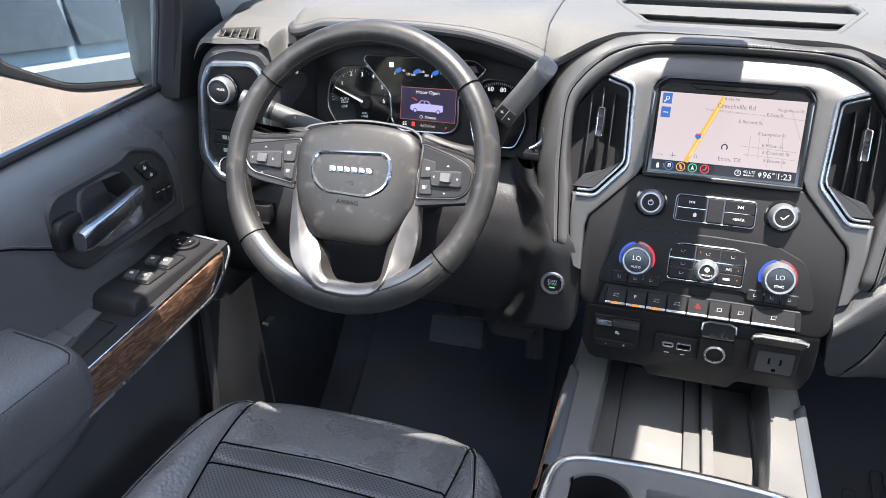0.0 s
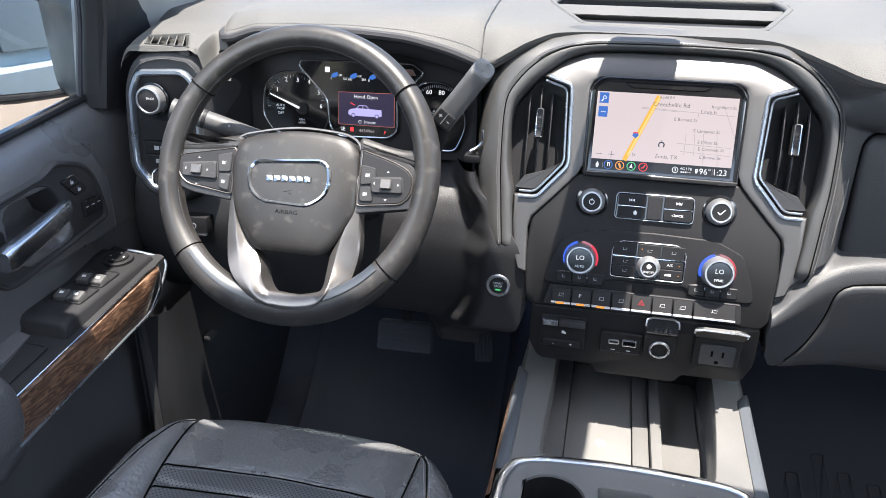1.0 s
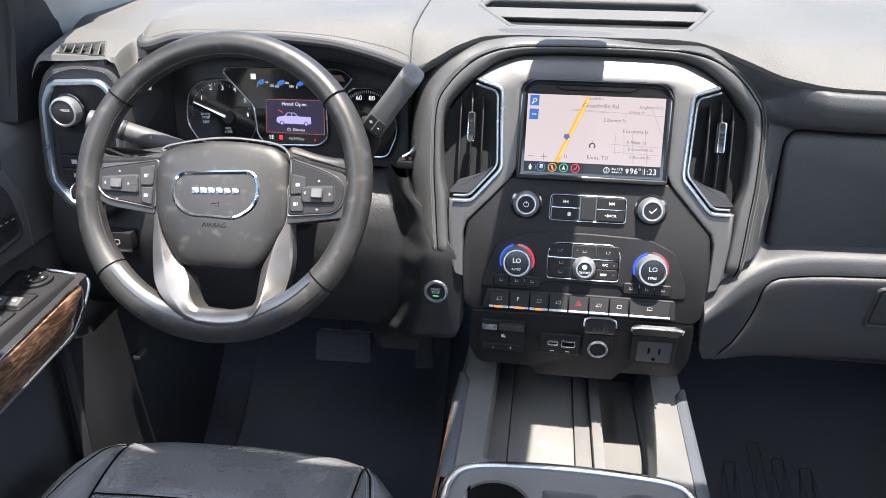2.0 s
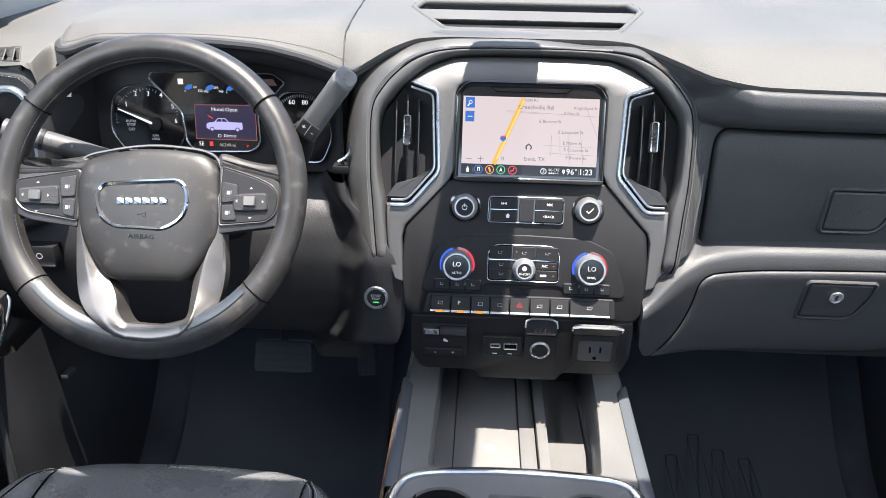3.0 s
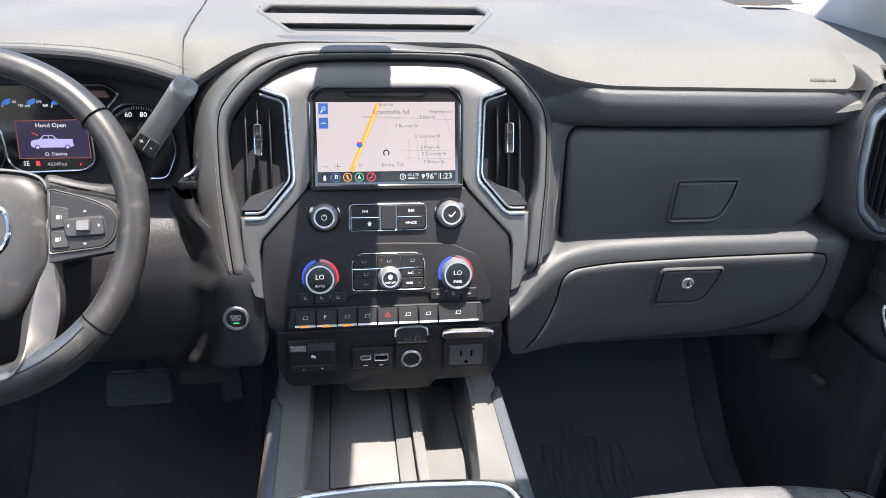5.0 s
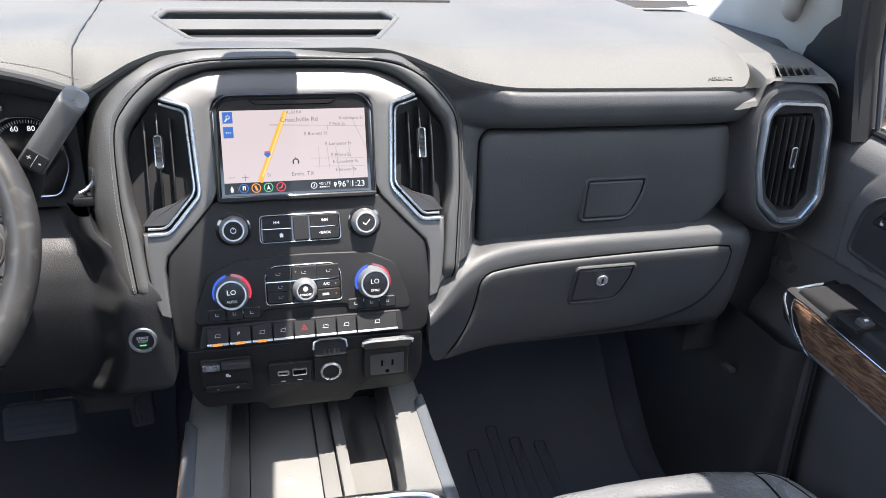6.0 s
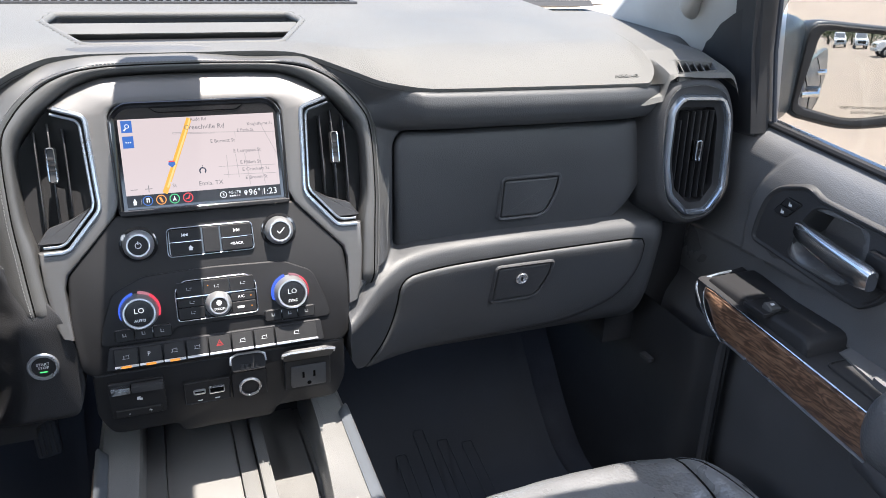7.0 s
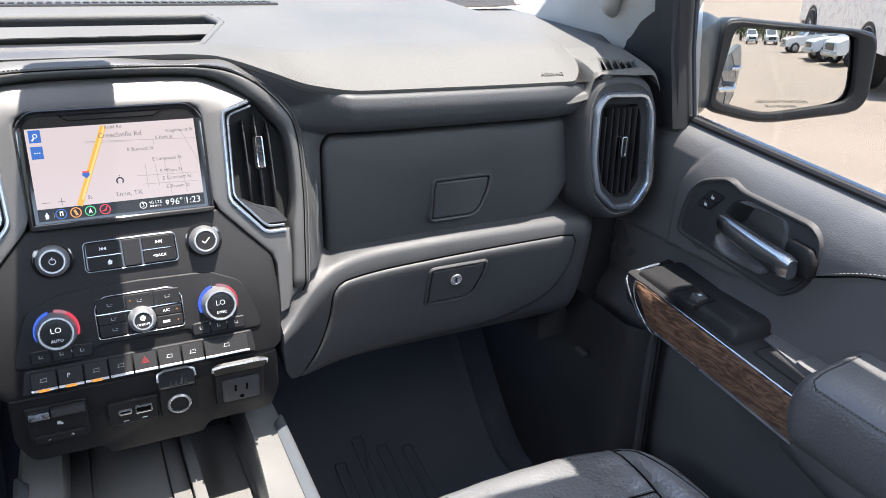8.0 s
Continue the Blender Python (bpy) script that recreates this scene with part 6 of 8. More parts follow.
shell(bm, rpoly([(-.0115, -.0425), (.0115, -.0425), (.0118, -.0235), (-.0118, -.0235)], .003, 3), [(0, .006), (0, .0112), (.001, .0120)], LV)
plus = part("plus_minus_switch", bm, M_DARK, lever, "plus and minus switch")
lettering("+", .0100, M_PRINT, LV @ Matrix.Translation((-.0060, -.0325, .0122)), plus, "mark")
lettering("-", .0100, M_PRINT, LV @ Matrix.Translation((.0060, -.0325, .0122)), plus, "mark")
bm = bmesh.new()
box(bm, -.0002, .0002, -.041, -.025, .0118, .0123, 0, LV)
part("divider_mark", bm, M_PRINT, plus)
bm = bmesh.new()
tube(bm, curve_pts([(-.2375, -.02, .737), (-.237, -.02, .722), (-.244, -.02, .712), (-.254, -.02, .706)], 5), .0022, n=6)
part("column_trim", bm, M_SATIN, column, "short bright trim")
bm = bmesh.new()
box(bm, -.262, -.240, -.025, .0, .690, .7005, .002)
part("column_clip", bm, M_HARD, column)
# parking brake switch beside the column
bm = bmesh.new()
box(bm, -.700, -.655, -.052, -.03, .549, .578, .002)
pb = solid("parking_brake_switch", bm, M_HARD, "black parking brake switch in the lower panel", "switch")
bm = bmesh.new()
box(bm, -.699, -.656, -.054, -.050, .5485, .5510, .0006)
part("bright_edge", bm, M_SATIN, pb)
bm = bmesh.new()
disc(bm, .0045, [(1, 0), (.8, 0)], frame_of((-.677, -.0525, .564), (1, 0, 0), (0, 0, 1)), 18, cap=False)
part("brake_mark", bm, M_PRINT, pb, smooth=0)

# ---- front doors ----
def belt_z(y):
    return .7515 + .107 * (y + .04)


def build_door(side):
    right_side = side > 0
    door = thing("front_door", (.80 * side, -.45, .05), "black front door with wood trim and a chrome pull handle, closed", "door", "front doors")

    def P(x, y, z):
        return Vector((x * side, y, z))

    def seam_z(y):
        return spline_table(-y, (.10, .20, .30, .345, .375, .406, .44, .70), (.560, .560, .575, .606, .619, .632, .641, .660))

    def inner_x(y, z):
        d = z - belt_z(y)
        # the padded upper part rolls in from the window and ends in an undercut, at its seam and in a curved step towards the front
        pad = spline_table(d, (-.30, -.20, -.15, -.105, -.08, -.06, -.04, -.02, -.008, 0, .004), (.789, .789, .7885, .788, .788, .7905, .796, .805, .815, .826, .836))
        back = .806 - .16 * min(.26, max(0.0, -.12 - y))
        low = spline_table(z, (.02, .36, .42, .47, .52, .56, .72), (.775, .768, .776, back - .004, back, back, .800))
        yc = lerp_table(z, (.60, .646, .683, .722, .746, .775), (-.080, -.083, -.100, -.131, -.177, -.26))
        k = max(1 - sm(-.006, .002, z - seam_z(y)), sm(-.004, .004, y - yc) * .55 * (1 - sm(.700, .745, z)))
        return pad + (max(low, pad + .004) - pad) * k if z > .50 else low

    def panel_f(u, v):
        y = .10 - 1.25 * (.4 * u + .6 * u * u)
        b = belt_z(y)
        z = .02 + (b + .004 - .02) * (1 - (1 - v) ** 1.35)
        x = inner_x(y, z)
        cup = rbox_mask(y, z, -.285, -.185, .592, .662, .02, .006)
        return P(x + .045 * cup, y, z)

    # one panel split in two tones, the upper painted paler for window light
    bm = bmesh.new()
    sheet(bm, 260, 80, lambda u, v: panel_f(u, .5 + .5 * v))
    part("inner_panel", bm, M_DOORPAD_LIT, door, "black soft door panel, painted paler for the window light", 60)
    bm = bmesh.new()
    sheet(bm, 120, 40, lambda u, v: panel_f(u, .5 * v))
    part("lower_panel", bm, M_DOORLOW, door, "hard black lower door panel", 60)
    bm = bmesh.new()
    sheet(bm, 20, 8, lambda u, v: P(.93 - .05 * v ** 6, .10 - 1.25 * u, -.30 + 1.00 * v))
    part("outer_skin", bm, M_BODY, door, "slate blue painted skin")
    bm = bmesh.new()
    tube(bm, [P(.826, y, belt_z(y) + .004) for y in np.linspace(-.055, -1.15, 40)], .006, n=8)
    part("window_seal", bm, M_DARK, door, "rubber window seal")
    bm = bmesh.new()
    tube(bm, [P(.835, y, belt_z(y) + .008) for y in np.linspace(-.055, -1.15, 40)], .0028, n=6)
    part("outer_seal", bm, M_SATIN, door)

    # handle bezel
    DM = frame_of(P(.7915, -.215, .628), (0, -side, 0), (0, 0, 1))

    bo = rpoly([((-y - .215), z - .628, *r) for y, z, *r in ((-.103, .589, .012), (-.107, .625, .02), (-.118, .660, .02), (-.138, .680, .02), (-.186, .6945, .012), (-.210, .683, .02), (-.330, .672, .016), (-.347, .656, .014), (-.346, .615, .02), (-.330, .585, .02), (-.305, .566, .016), (-.285, .5655, .02))], .01, 6)
    co = rpoly([((-y - .215), z - .628, *r) for y, z, *r in ((-.176, .592, .008), (-.184, .635, .02), (-.202, .668, .02), (-.225, .6755, .012), (-.293, .667, .008), (-.298, .640, .01), (-.291, .600, .012), (-.265, .5785, .01), (-.190, .5845, .008))], .01, 6)
    if not right_side:
        bo, co = [Vector((-p.x, p.y)) for p in bo], [Vector((-p.x, p.y)) for p in co]
    bm = bmesh.new()
    loft(bm, [[DM @ Vector((p.x, p.y, w)) for p in inset(bo, d)] for d, w in ((-.005, -.016), (-.0035, .004), (-.0015, .0068), (.0012, .0068), (.0030, .0045), (.0045, .0036))])
    loft(bm, [[DM @ Vector((p.x, p.y, w)) for p in inset(co, d)] for d, w in ((-.0040, .0036), (-.0015, .0042), (.0005, .002), (.002, -.006), (.008, -.048))], True, False, True)
    ring = [bm.verts.new(DM @ Vector((p.x, p.y, .0036))) for p in inset(bo, .0045)]
    hole = [bm.verts.new(DM @ Vector((p.x, p.y, .0036))) for p in inset(co, -.0040)]
    rim_edges = [bm.edges.new((r_[k - 1], r_[k])) for r_ in (ring, hole) for k in range(len(r_)) if (r_[k - 1].co - r_[k].co).length > 1e-7]
    bmesh.ops.triangle_fill(bm, use_beauty=True, use_dissolve=False, edges=rim_edges)
    bz = part("handle_bezel", bm, M_TRIM, door, "black bezel with a deep cup", 45)
    # chrome pull handle
    bm = bmesh.new()
    a, b = P(.768, -.200, .641), P(.752, -.340, .622)
    rows = []
    for t in np.linspace(0, 1, 14):
        c = a.lerp(b, t) + P(-.004 * math.sin(math.pi * t), 0, 0)
        hh, ww = .0125 + .0030 * t, .0095 + .0025 * t
        k = 1 if 0 < t < 1 else .8
        rows.append([c + P(ww * k * math.copysign(abs(math.cos(q)) ** .5, math.cos(q)), 0, hh * k * math.copysign(abs(math.sin(q)) ** .5, math.sin(q))) for q in np.linspace(0, 2 * math.pi, 24, endpoint=False)])
    loft(bm, rows, True, True, True)
    hd = part("door_handle", bm, M_SATIN, door, "satin chrome pull handle", 50)
    bm = bmesh.new()
    o = rpoly([(-.026, -.019), (.020, -.021), (.022, .006), (.014, .020), (-.024, .024)], .007, 5)
    if not right_side:
        o = [Vector((-p.x, p.y)) for p in o]
    shell(bm, o, [(0, -.01), (0, .009), (.0015, .0135), (.004, .0150)], frame_of(P(.790, -.328, .625), (0, -side, 0), (0, 0, 1)))
    part("handle_mount", bm, M_HARD, hd, "dark handle mount")
    # lock buttons
    def L2(y, z):
        return ((-y - .215) * side, z - .628)
    A, B, C, D = Vector(L2(-.136, .644)), Vector(L2(-.157, .670)), Vector(L2(-.182, .667)), Vector(L2(-.159, .642))
    LB = DM @ Matrix.Translation((0, 0, .0045))
    bm = bmesh.new()
    shell(bm, inset(rpoly([tuple(p) for p in (A, B, C, D)], .003, 3), -.0015), [(0, -.004), (0, .0006)], LB)
    part("lock_recess", bm, M_PIANO, bz)
    for lo, hi in ((.0, .47), (.53, 1.0)):
        q = [A.lerp(B, lo), A.lerp(B, hi), D.lerp(C, hi), D.lerp(C, lo)]
        bm = bmesh.new()
        shell(bm, rpoly([tuple(p) for p in q], .002, 3), [(0, -.002), (0, .0018), (.0008, .0026)], LB)
        lk = part("lock_button", bm, M_DARK, bz)
        c = LB @ Matrix.Translation((*((q[0] + q[1] + q[2] + q[3]) / 4), 0))
        bm = bmesh.new()
        box(bm, -.0028, .0028, -.0032, .0006, .0026, .0029, 0, c)
        box(bm, -.0020, -.0012, .0006, .0034, .0026, .0029, 0, c)
        part("lock_mark", bm, M_PRINT, lk)
    if not right_side:
        for k in range(3):
            bm = bmesh.new()
            c = frame_of(P(.7862, -.132, .615), (0, -side, 0), (0, 0, 1)) @ Matrix.Translation(((k - 1) * .013, 0, 0))
            shell(bm, rpoly([(-.006, -.011), (.006, -.012), (.006, .011), (-.006, .012)], .002, 3), [(0, -.002), (0, .002), (.0008, .003)], c)
            mb = part("memory_button", bm, M_DARK, bz)
            bm = bmesh.new()
            box(bm, -.003, .003, .003, .0042, .003, .0033, 0, c)
            part("memory_mark", bm, M_PRINT, mb)

    # armrest shelf
    def shelf_z(y):
        return .520 + .12 * (y + .11)
    bm = bmesh.new()
    rows = []
    for y in np.linspace(-.082, -.50, 24):
        z = shelf_z(y)
        f = sm(-.082, -.11, y)
        rows.append([P(.800, y, z + .006), P(.775, y, z + .002), P(.735, y, z), P(.722, y, z), P(.716, y, z - .003), P(.715, y, z - .030), P(.722, y, z - .052 - .006 * f), P(.745, y, z - .065), P(.800, y, z - .085)])
    loft(bm, rows, False)
    bm.faces.new([v for v in bm.verts if abs(v.co.y + .082) < 1e-6])
    arm = part("armrest_shelf", bm, M_DARK, door, "black armrest shelf")
    bm = bmesh.new()
    rows = []
    for y in np.linspace(-.106, -.420, 30):
        z = shelf_z(y)
        k = sm(-.106, -.150, y)
        rows.append([P(.7165, y, z - .004), P(.7120, y, z - .006), P(.7105, y, z - .012 - .012 * k), P(.7120, y, z - .018 - .038 * k), P(.7150, y, z - .020 - .042 * k)])
    loft(bm, rows, False)
    part("wood_inlay", bm, M_WOOD, arm, "brown open-pore wood inlay", 60)
    bm = bmesh.new()
    line = [P(.770, -.092, .530), P(.740, -.086, .524), P(.7155, -.0825, .514), P(.713, -.095, .492), P(.7125, -.128, .462)] + [P(.7125, y, shelf_z(y) - .061) for y in np.linspace(-.16, -.42, 10)]
    tube(bm, curve_pts(line, 4), .0020, n=6)
    part("outer_strip", bm, M_BLUESATIN, arm, "thin bright strip")
    bm = bmesh.new()
    line = [P(.7125, y, shelf_z(y) - .064) for y in (-.165, -.15)] + [P(.711, -.120, .476), P(.710, -.108, .500), P(.7125, -.106, .5165), P(.7135, -.115, .5175)] + [P(.7145, y, shelf_z(y) - .001) for y in np.linspace(-.13, -.42, 10)]
    tube(bm, curve_pts(line, 4), .0013, n=6)
    part("inner_strip", bm, M_SATIN, arm, "bright strip beside the wood")
    def pod_z(y):
        return .5305 + .045 * (y + .095)
    bm = bmesh.new()
    rows = []
    for y, d in ((-.092, .012), (-.096, .003), (-.102, .0), (-.20, .0), (-.282, .0), (-.292, .002), (-.297, .008), (-.300, .040)):
        z = pod_z(y) - d
        rows.append([P(.812, y, z + .001), P(.735, y, z), P(.728, y, z - .002), P(.725, y, z - .006), P(.724, y, z - .045)])
    loft(bm, rows, False)
    part("switch_pod", bm, M_DARK, arm, "raised black switch pod", 40)
    # switches
    if right_side:
        spots = [(.738, -.203)]
    else:
        spots = [(.758, -.185), (.758, -.232)]
    for x, y in spots:
        z = pod_z(y) + .001
        bm = bmesh.new()
        B = frame_of(P(x, y, z), (1, 0, 0), (0, 1, .045))
        shell(bm, rpoly([(-.024, -.022), (.024, -.022), (.024, .022), (-.024, .022)], .005, 3), [(0, -.004), (0, .001), (.001, .002), (.002, .0)], B)
        sw = part("window_switch_base", bm, M_DARK, arm)
        for k in ((-1, 1) if not right_side else (0,)):
            bm = bmesh.new()
            S = B @ Matrix.Translation((k * .011, -.004, .002)) @ Matrix.Rotation(radians(14), 4, "X")
            shell(bm, rpoly([(-.0095, -.014), (.0095, -.014), (.0095, .004), (-.0095, .004)], .003, 3), [(0, -.003), (0, .005), (.001, .0065), (.003, .007)], S)
            w1 = part("window_switch", bm, M_LEVER, sw, "window switch with a bright tip")
            bm = bmesh.new()
            box(bm, -.003, .003, -.006, -.002, .007, .0073, 0, S)
            part("window_mark", bm, M_PRINT, w1)
    if not right_side:
        B = frame_of(P(.762, -.128, pod_z(-.128) + .001), (1, 0, 0), (0, 1, .045))
        bm = bmesh.new()
        disc(bm, .0225, [(1, -.003), (1, .003), (.96, .004), (.8, .0035)], B, 36)
        ms = part("mirror_switch", bm, M_DARK, arm, "round mirror adjuster")
        bm = bmesh.new()
        disc(bm, .016, [(1, .003), (.97, .006), (.7, .0065), (.5, .005)], B, 32)
        part("mirror_pad", bm, M_HARD, ms)
        for k in range(4):
            bm = bmesh.new()
            box(bm, -.0015, .0015, .0095, .012, .0065, .0068, 0, B @ Matrix.Rotation(k * math.pi / 2, 4, "Z"))
            part("mirror_mark", bm, M_PRINT, ms)
    # dark recess added for the dark gap behind the switch pod
    bm = bmesh.new()
    B = frame_of(P(.762, -.358, shelf_z(-.358) + .0012), (1, 0, 0), (0, 1, .12))
    shell(bm, rpoly([(-.022, -.045), (.024, -.045), (.024, .040), (-.022, .040)], .008, 4), [(-.003, -.003), (-.002, .0015), (0, .002), (.002, -.002), (.004, -.020)], B)
    part("pod_gap", bm, M_DARK, arm, "dark recess for the gap behind the switch pod")

    # padded elbow rest
    prof = curve_pts([Vector((*p, 0)) for p in ((.80, .546), (.755, .539), (.722, .534), (.704, .524), (.695, .506), (.692, .475), (.696, .445), (.715, .428), (.80, .420))], 6)

    def rest(q, t):
        """A point of the rest: q runs round it from its outer top, t back from its front end."""
        i = min(len(prof) - 2, int(q * (len(prof) - 1)))
        p = prof[i].lerp(prof[i + 1], q * (len(prof) - 1) - i)
        g = 1 - .34 * max(0.0, 1 - t / .030) ** 2.2
        cx, cz = .775, .480
        lean = .012 * (1 - q) * max(0.0, 1 - t / .06)
        return P(cx + (p.x - cx) * (1 - (1 - g) * .55), -.404 - t - lean, cz + (p.y - cz) * g - .05 * t)
    bm = bmesh.new()
    rows = [[rest(q / 48, t) for q in range(49)] for t in (0, .002, .005, .009, .014, .020, .028, .045, .08, .16, .30, .45)]
    loft(bm, rows, False)
    bm.faces.new([v for v in bm.verts][:49])
    er = part("elbow_rest", bm, M_REST, door, "padded black leather elbow rest", 70)
    out = P(-.0012, 0, .0012)
    for off in (.0,):
        bm = bmesh.new()
        cl_ = [rest(q, .024 + off) + out for q in np.linspace(.06, .36, 14)] + [rest(.415 - off * 3, t) + out for t in np.linspace(.034 + off, .44, 60)]
        stitches(bm, curve_pts(cl_, 2), (-side * .7, 0, .7), .0052, .0038, .0007)
        part("stitching", bm, M_THREAD, er, "light thread stitching")
    bm = bmesh.new()
    tube(bm, curve_pts([rest(q, .026) for q in np.linspace(.06, .36, 14)] + [rest(.408, t) for t in np.linspace(.036, .44, 60)], 2), .0011, n=5)
    part("seam", bm, M_DARK, er)
    # lower bolster below the elbow rest
    bm = bmesh.new()
    rows = []
    for t in np.linspace(0, 1, 12):
        y = -.40 - .45 * t
        rows.append([P(.800, y, .46 - .10 * t), P(.728, y, .445 - .10 * t), P(.712, y, .425 - .12 * t), P(.722, y, .40 - .13 * t), P(.78, y, .36 - .14 * t)])
    loft(bm, rows, False, False, False)
    part("lower_bolster", bm, M_DOORLOW, door, smooth=60)
    # stitched seam behind the bezel
    bm = bmesh.new()
    pts = [P(inner_x(y, seam_z(y) + .006) - .0012, y, seam_z(y) + .006) for y in np.linspace(-.350, -.70, 50)]
    stitches(bm, pts, (-side, 0, 0), .0055, .004, .0008)
    part("stitching", bm, M_THREAD, door, "light thread stitching")
    bm = bmesh.new()
    tube(bm, [p + P(.0006, 0, -.004) for p in pts], .0014, n=5)
    part("seam", bm, M_HOLE, door)
    # sail trim between the window frame and the dashboard
    bm = bmesh.new()
    rows = []
    for t in np.linspace(0, 1, 10):
        row = []
        for x, y, top in ((.800, -.058, .934), (.793, -.050, .930), (.790, -.01, .909), (.790, .02, .892), (.792, .05, .868), (.797, .09, .850), (.805, .15, .838), (.84, .16, .838)):
            z = .735 + (top - .735) * t
            row.append(P(x - .16 * max(0, z - .74) * (1 - sm(.0, .12, y)), y, z))
        rows.append(row)
    loft(bm, rows, False)
    part("sail_trim", bm, M_DARK, door, "black trim at the mirror corner", 50)
    # front post and glass
    bm = bmesh.new()
    rows = []
    for z, y in ((.740, -.062), (.86, -.055), (1.00, -.062), (1.12, -.12), (1.22, -.20), (1.30, -.32)):
        rows.append([P(.815 - (z - .74) * .16, y, z), P(.790 - (z - .74) * .16, y + .004, z), P(.792 - (z - .74) * .16, y + .045, z), P(.830 - (z - .74) * .16, y + .05, z), P(.845 - (z - .74) * .16, y + .01, z)])
    loft(bm, rows, True, True, True)
    fr = part("window_frame", bm, M_DARK, door, "black window frame")
    bm = bmesh.new()
    tube(bm, [P(.828 - (z - .74) * .16, y - .004, z) for z, y in ((.742, -.062), (.86, -.055), (1.00, -.062), (1.12, -.12), (1.22, -.20), (1.30, -.32))], .0035, n=6)
    part("frame_seal", bm, M_RUBBER, fr)
    bm = bmesh.new()
    g0 = [P(.832, -.065, belt_z(-.065)), P(.832, -1.10, belt_z(-1.1)), P(.745, -1.00, 1.30), P(.745, -.34, 1.30), P(.775, -.135, 1.10), P(.792, -.070, 1.00)]
    g1 = [p + P(.004, 0, 0) for p in g0]
    loft(bm, [g0, g1], True, True, True)
    gl = part("window_pane", bm, M_GLASS, door, "tinted window pane", 0)
    gl.visible_shadow = False
    return door


door_r = build_door(1)
door_l = build_door(-1)

# ---- centre console ----
console = thing("centre_console", (0, -.30, .0), "grey-black centre console with a charging tray, wood sides and cup holders", "console")
DECK = .370
bm = bmesh.new()
# body with a tapering top, from below the stack to the rear
rows = []
SIDE_Y = (-.80, -.32, -.25, -.02, .06)
SIDE_L, SIDE_R = (.168, .167, .166, .167, .165), (.164, .163, .161, .166, .165)
for y, z in ((.14, .372), (.06, .372), (.02, .372), (-.02, .371), (-.12, .370), (-.24, .370), (-.32, .371), (-.80, .372)):
    hw = lerp_table(y, SIDE_Y, SIDE_L)
    rows.append([Vector(p) for p in ((-hw - .004, y, .02), (-hw - .006, y, z - .07), (-hw + .001, y, z - .012), (-hw + .008, y, z - .002), (-.128, y, z))])
loft(bm, rows, False)
rows = [[Vector((-p.x + (lerp_table(p.y, SIDE_Y, SIDE_R) - lerp_table(p.y, SIDE_Y, SIDE_L) if p.x < -.13 else 0), p.y, p.z)) for p in r] for r in rows]
loft(bm, rows, False)
part("body", bm, M_CONSOLE, console, "grained console body", 50)


# deck around the open tray and the cups
def holed(bm, outer, holes, z, wall):
    """A level plate with holes in it, their walls going down."""
    vs = [bm.verts.new((p.x, p.y, z)) for p in outer]
    edges = [bm.edges.new((vs[i - 1], vs[i])) for i in range(len(vs))]
    for h, d in zip(holes, wall):
        hv_ = [bm.verts.new((p.x, p.y, z)) for p in h]
        edges += [bm.edges.new((hv_[i - 1], hv_[i])) for i in range(len(hv_))]
        lo = [bm.verts.new((p.x, p.y, z - d)) for p in inset(h, .003)]
        mid = [bm.verts.new((p.x, p.y, z - .002)) for p in inset(h, .0012)]
        for i in range(len(hv_)):
            bm.faces.new((hv_[i - 1], hv_[i], mid[i], mid[i - 1]))
            bm.faces.new((mid[i - 1], mid[i], lo[i], lo[i - 1]))
    bmesh.ops.triangle_fill(bm, use_beauty=True, use_dissolve=False, edges=edges)


tray_o = rpoly([(-.117, -.221, .008), (.103, -.224, .008), (.117, -.09, .08), (.123, .12, .01), (-.112, .12, .01)], .01, 4)
cup_l = [Vector((-.094 + .042 * math.cos(a), -.299 + .042 * math.sin(a))) for a in np.linspace(0, 2 * math.pi, 36, endpoint=False)]
cup_r = [Vector((.082 + .042 * math.cos(a), -.299 + .042 * math.sin(a))) for a in np.linspace(0, 2 * math.pi, 36, endpoint=False)]
slot = rpoly([(-.036, -.345), (.024, -.345), (.028, -.266), (-.040, -.266)], .008, 4)
bm = bmesh.new()
outer = rpoly([(-.130, -.80), (.130, -.80), (.130, .13), (-.130, .13)], .004, 2)
holed(bm, outer, [tray_o, cup_l, cup_r, slot], DECK + .0005, [.075, .07, .07, .05])
part("deck", bm, M_CONSOLE, console, "sunlit grey deck", 50)
bm = bmesh.new()
box(bm, -.125, .128, -.232, .13, .255, .2925)
part("tray_floor", bm, M_CONSOLE, console)
for nm, x0, x1, z, mm, lb in (("side_ledge", -.1165, -.0870, .3170, M_CONSOLE, "grey tray ledge"), ("charging_pad", -.0860, .0075, .3115, M_TRAYPAD, "wireless charging pad in the sun"), ("divider", .0085, .0310, .3165, M_CONSOLE, "tray divider"), ("divider", .0328, .0480, .3265, M_CONSOLE, "raised tray divider")):
    bm = bmesh.new()
    box(bm, x0, x1, -.2205, .118, .290, z, .0018)
    part(nm, bm, mm, console, lb)
bm = bmesh.new()
box(bm, .0485, .1050, -.2205, .118, .2800, .2965, .0)
part("bin_floor", bm, M_CONSOLE, console)
bm = bmesh.new()
sheet(bm, 2, 20, lambda u, v: Vector((.1020 + .008 * u + .012 * sm(0, .4, v), -.2205 + .335 * v, .2968 + .068 * u)))
part("bin_wall", bm, M_CONSOLE, console)
# dark board standing in for the shade where the tray runs under the stack
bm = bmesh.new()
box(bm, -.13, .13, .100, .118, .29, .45)
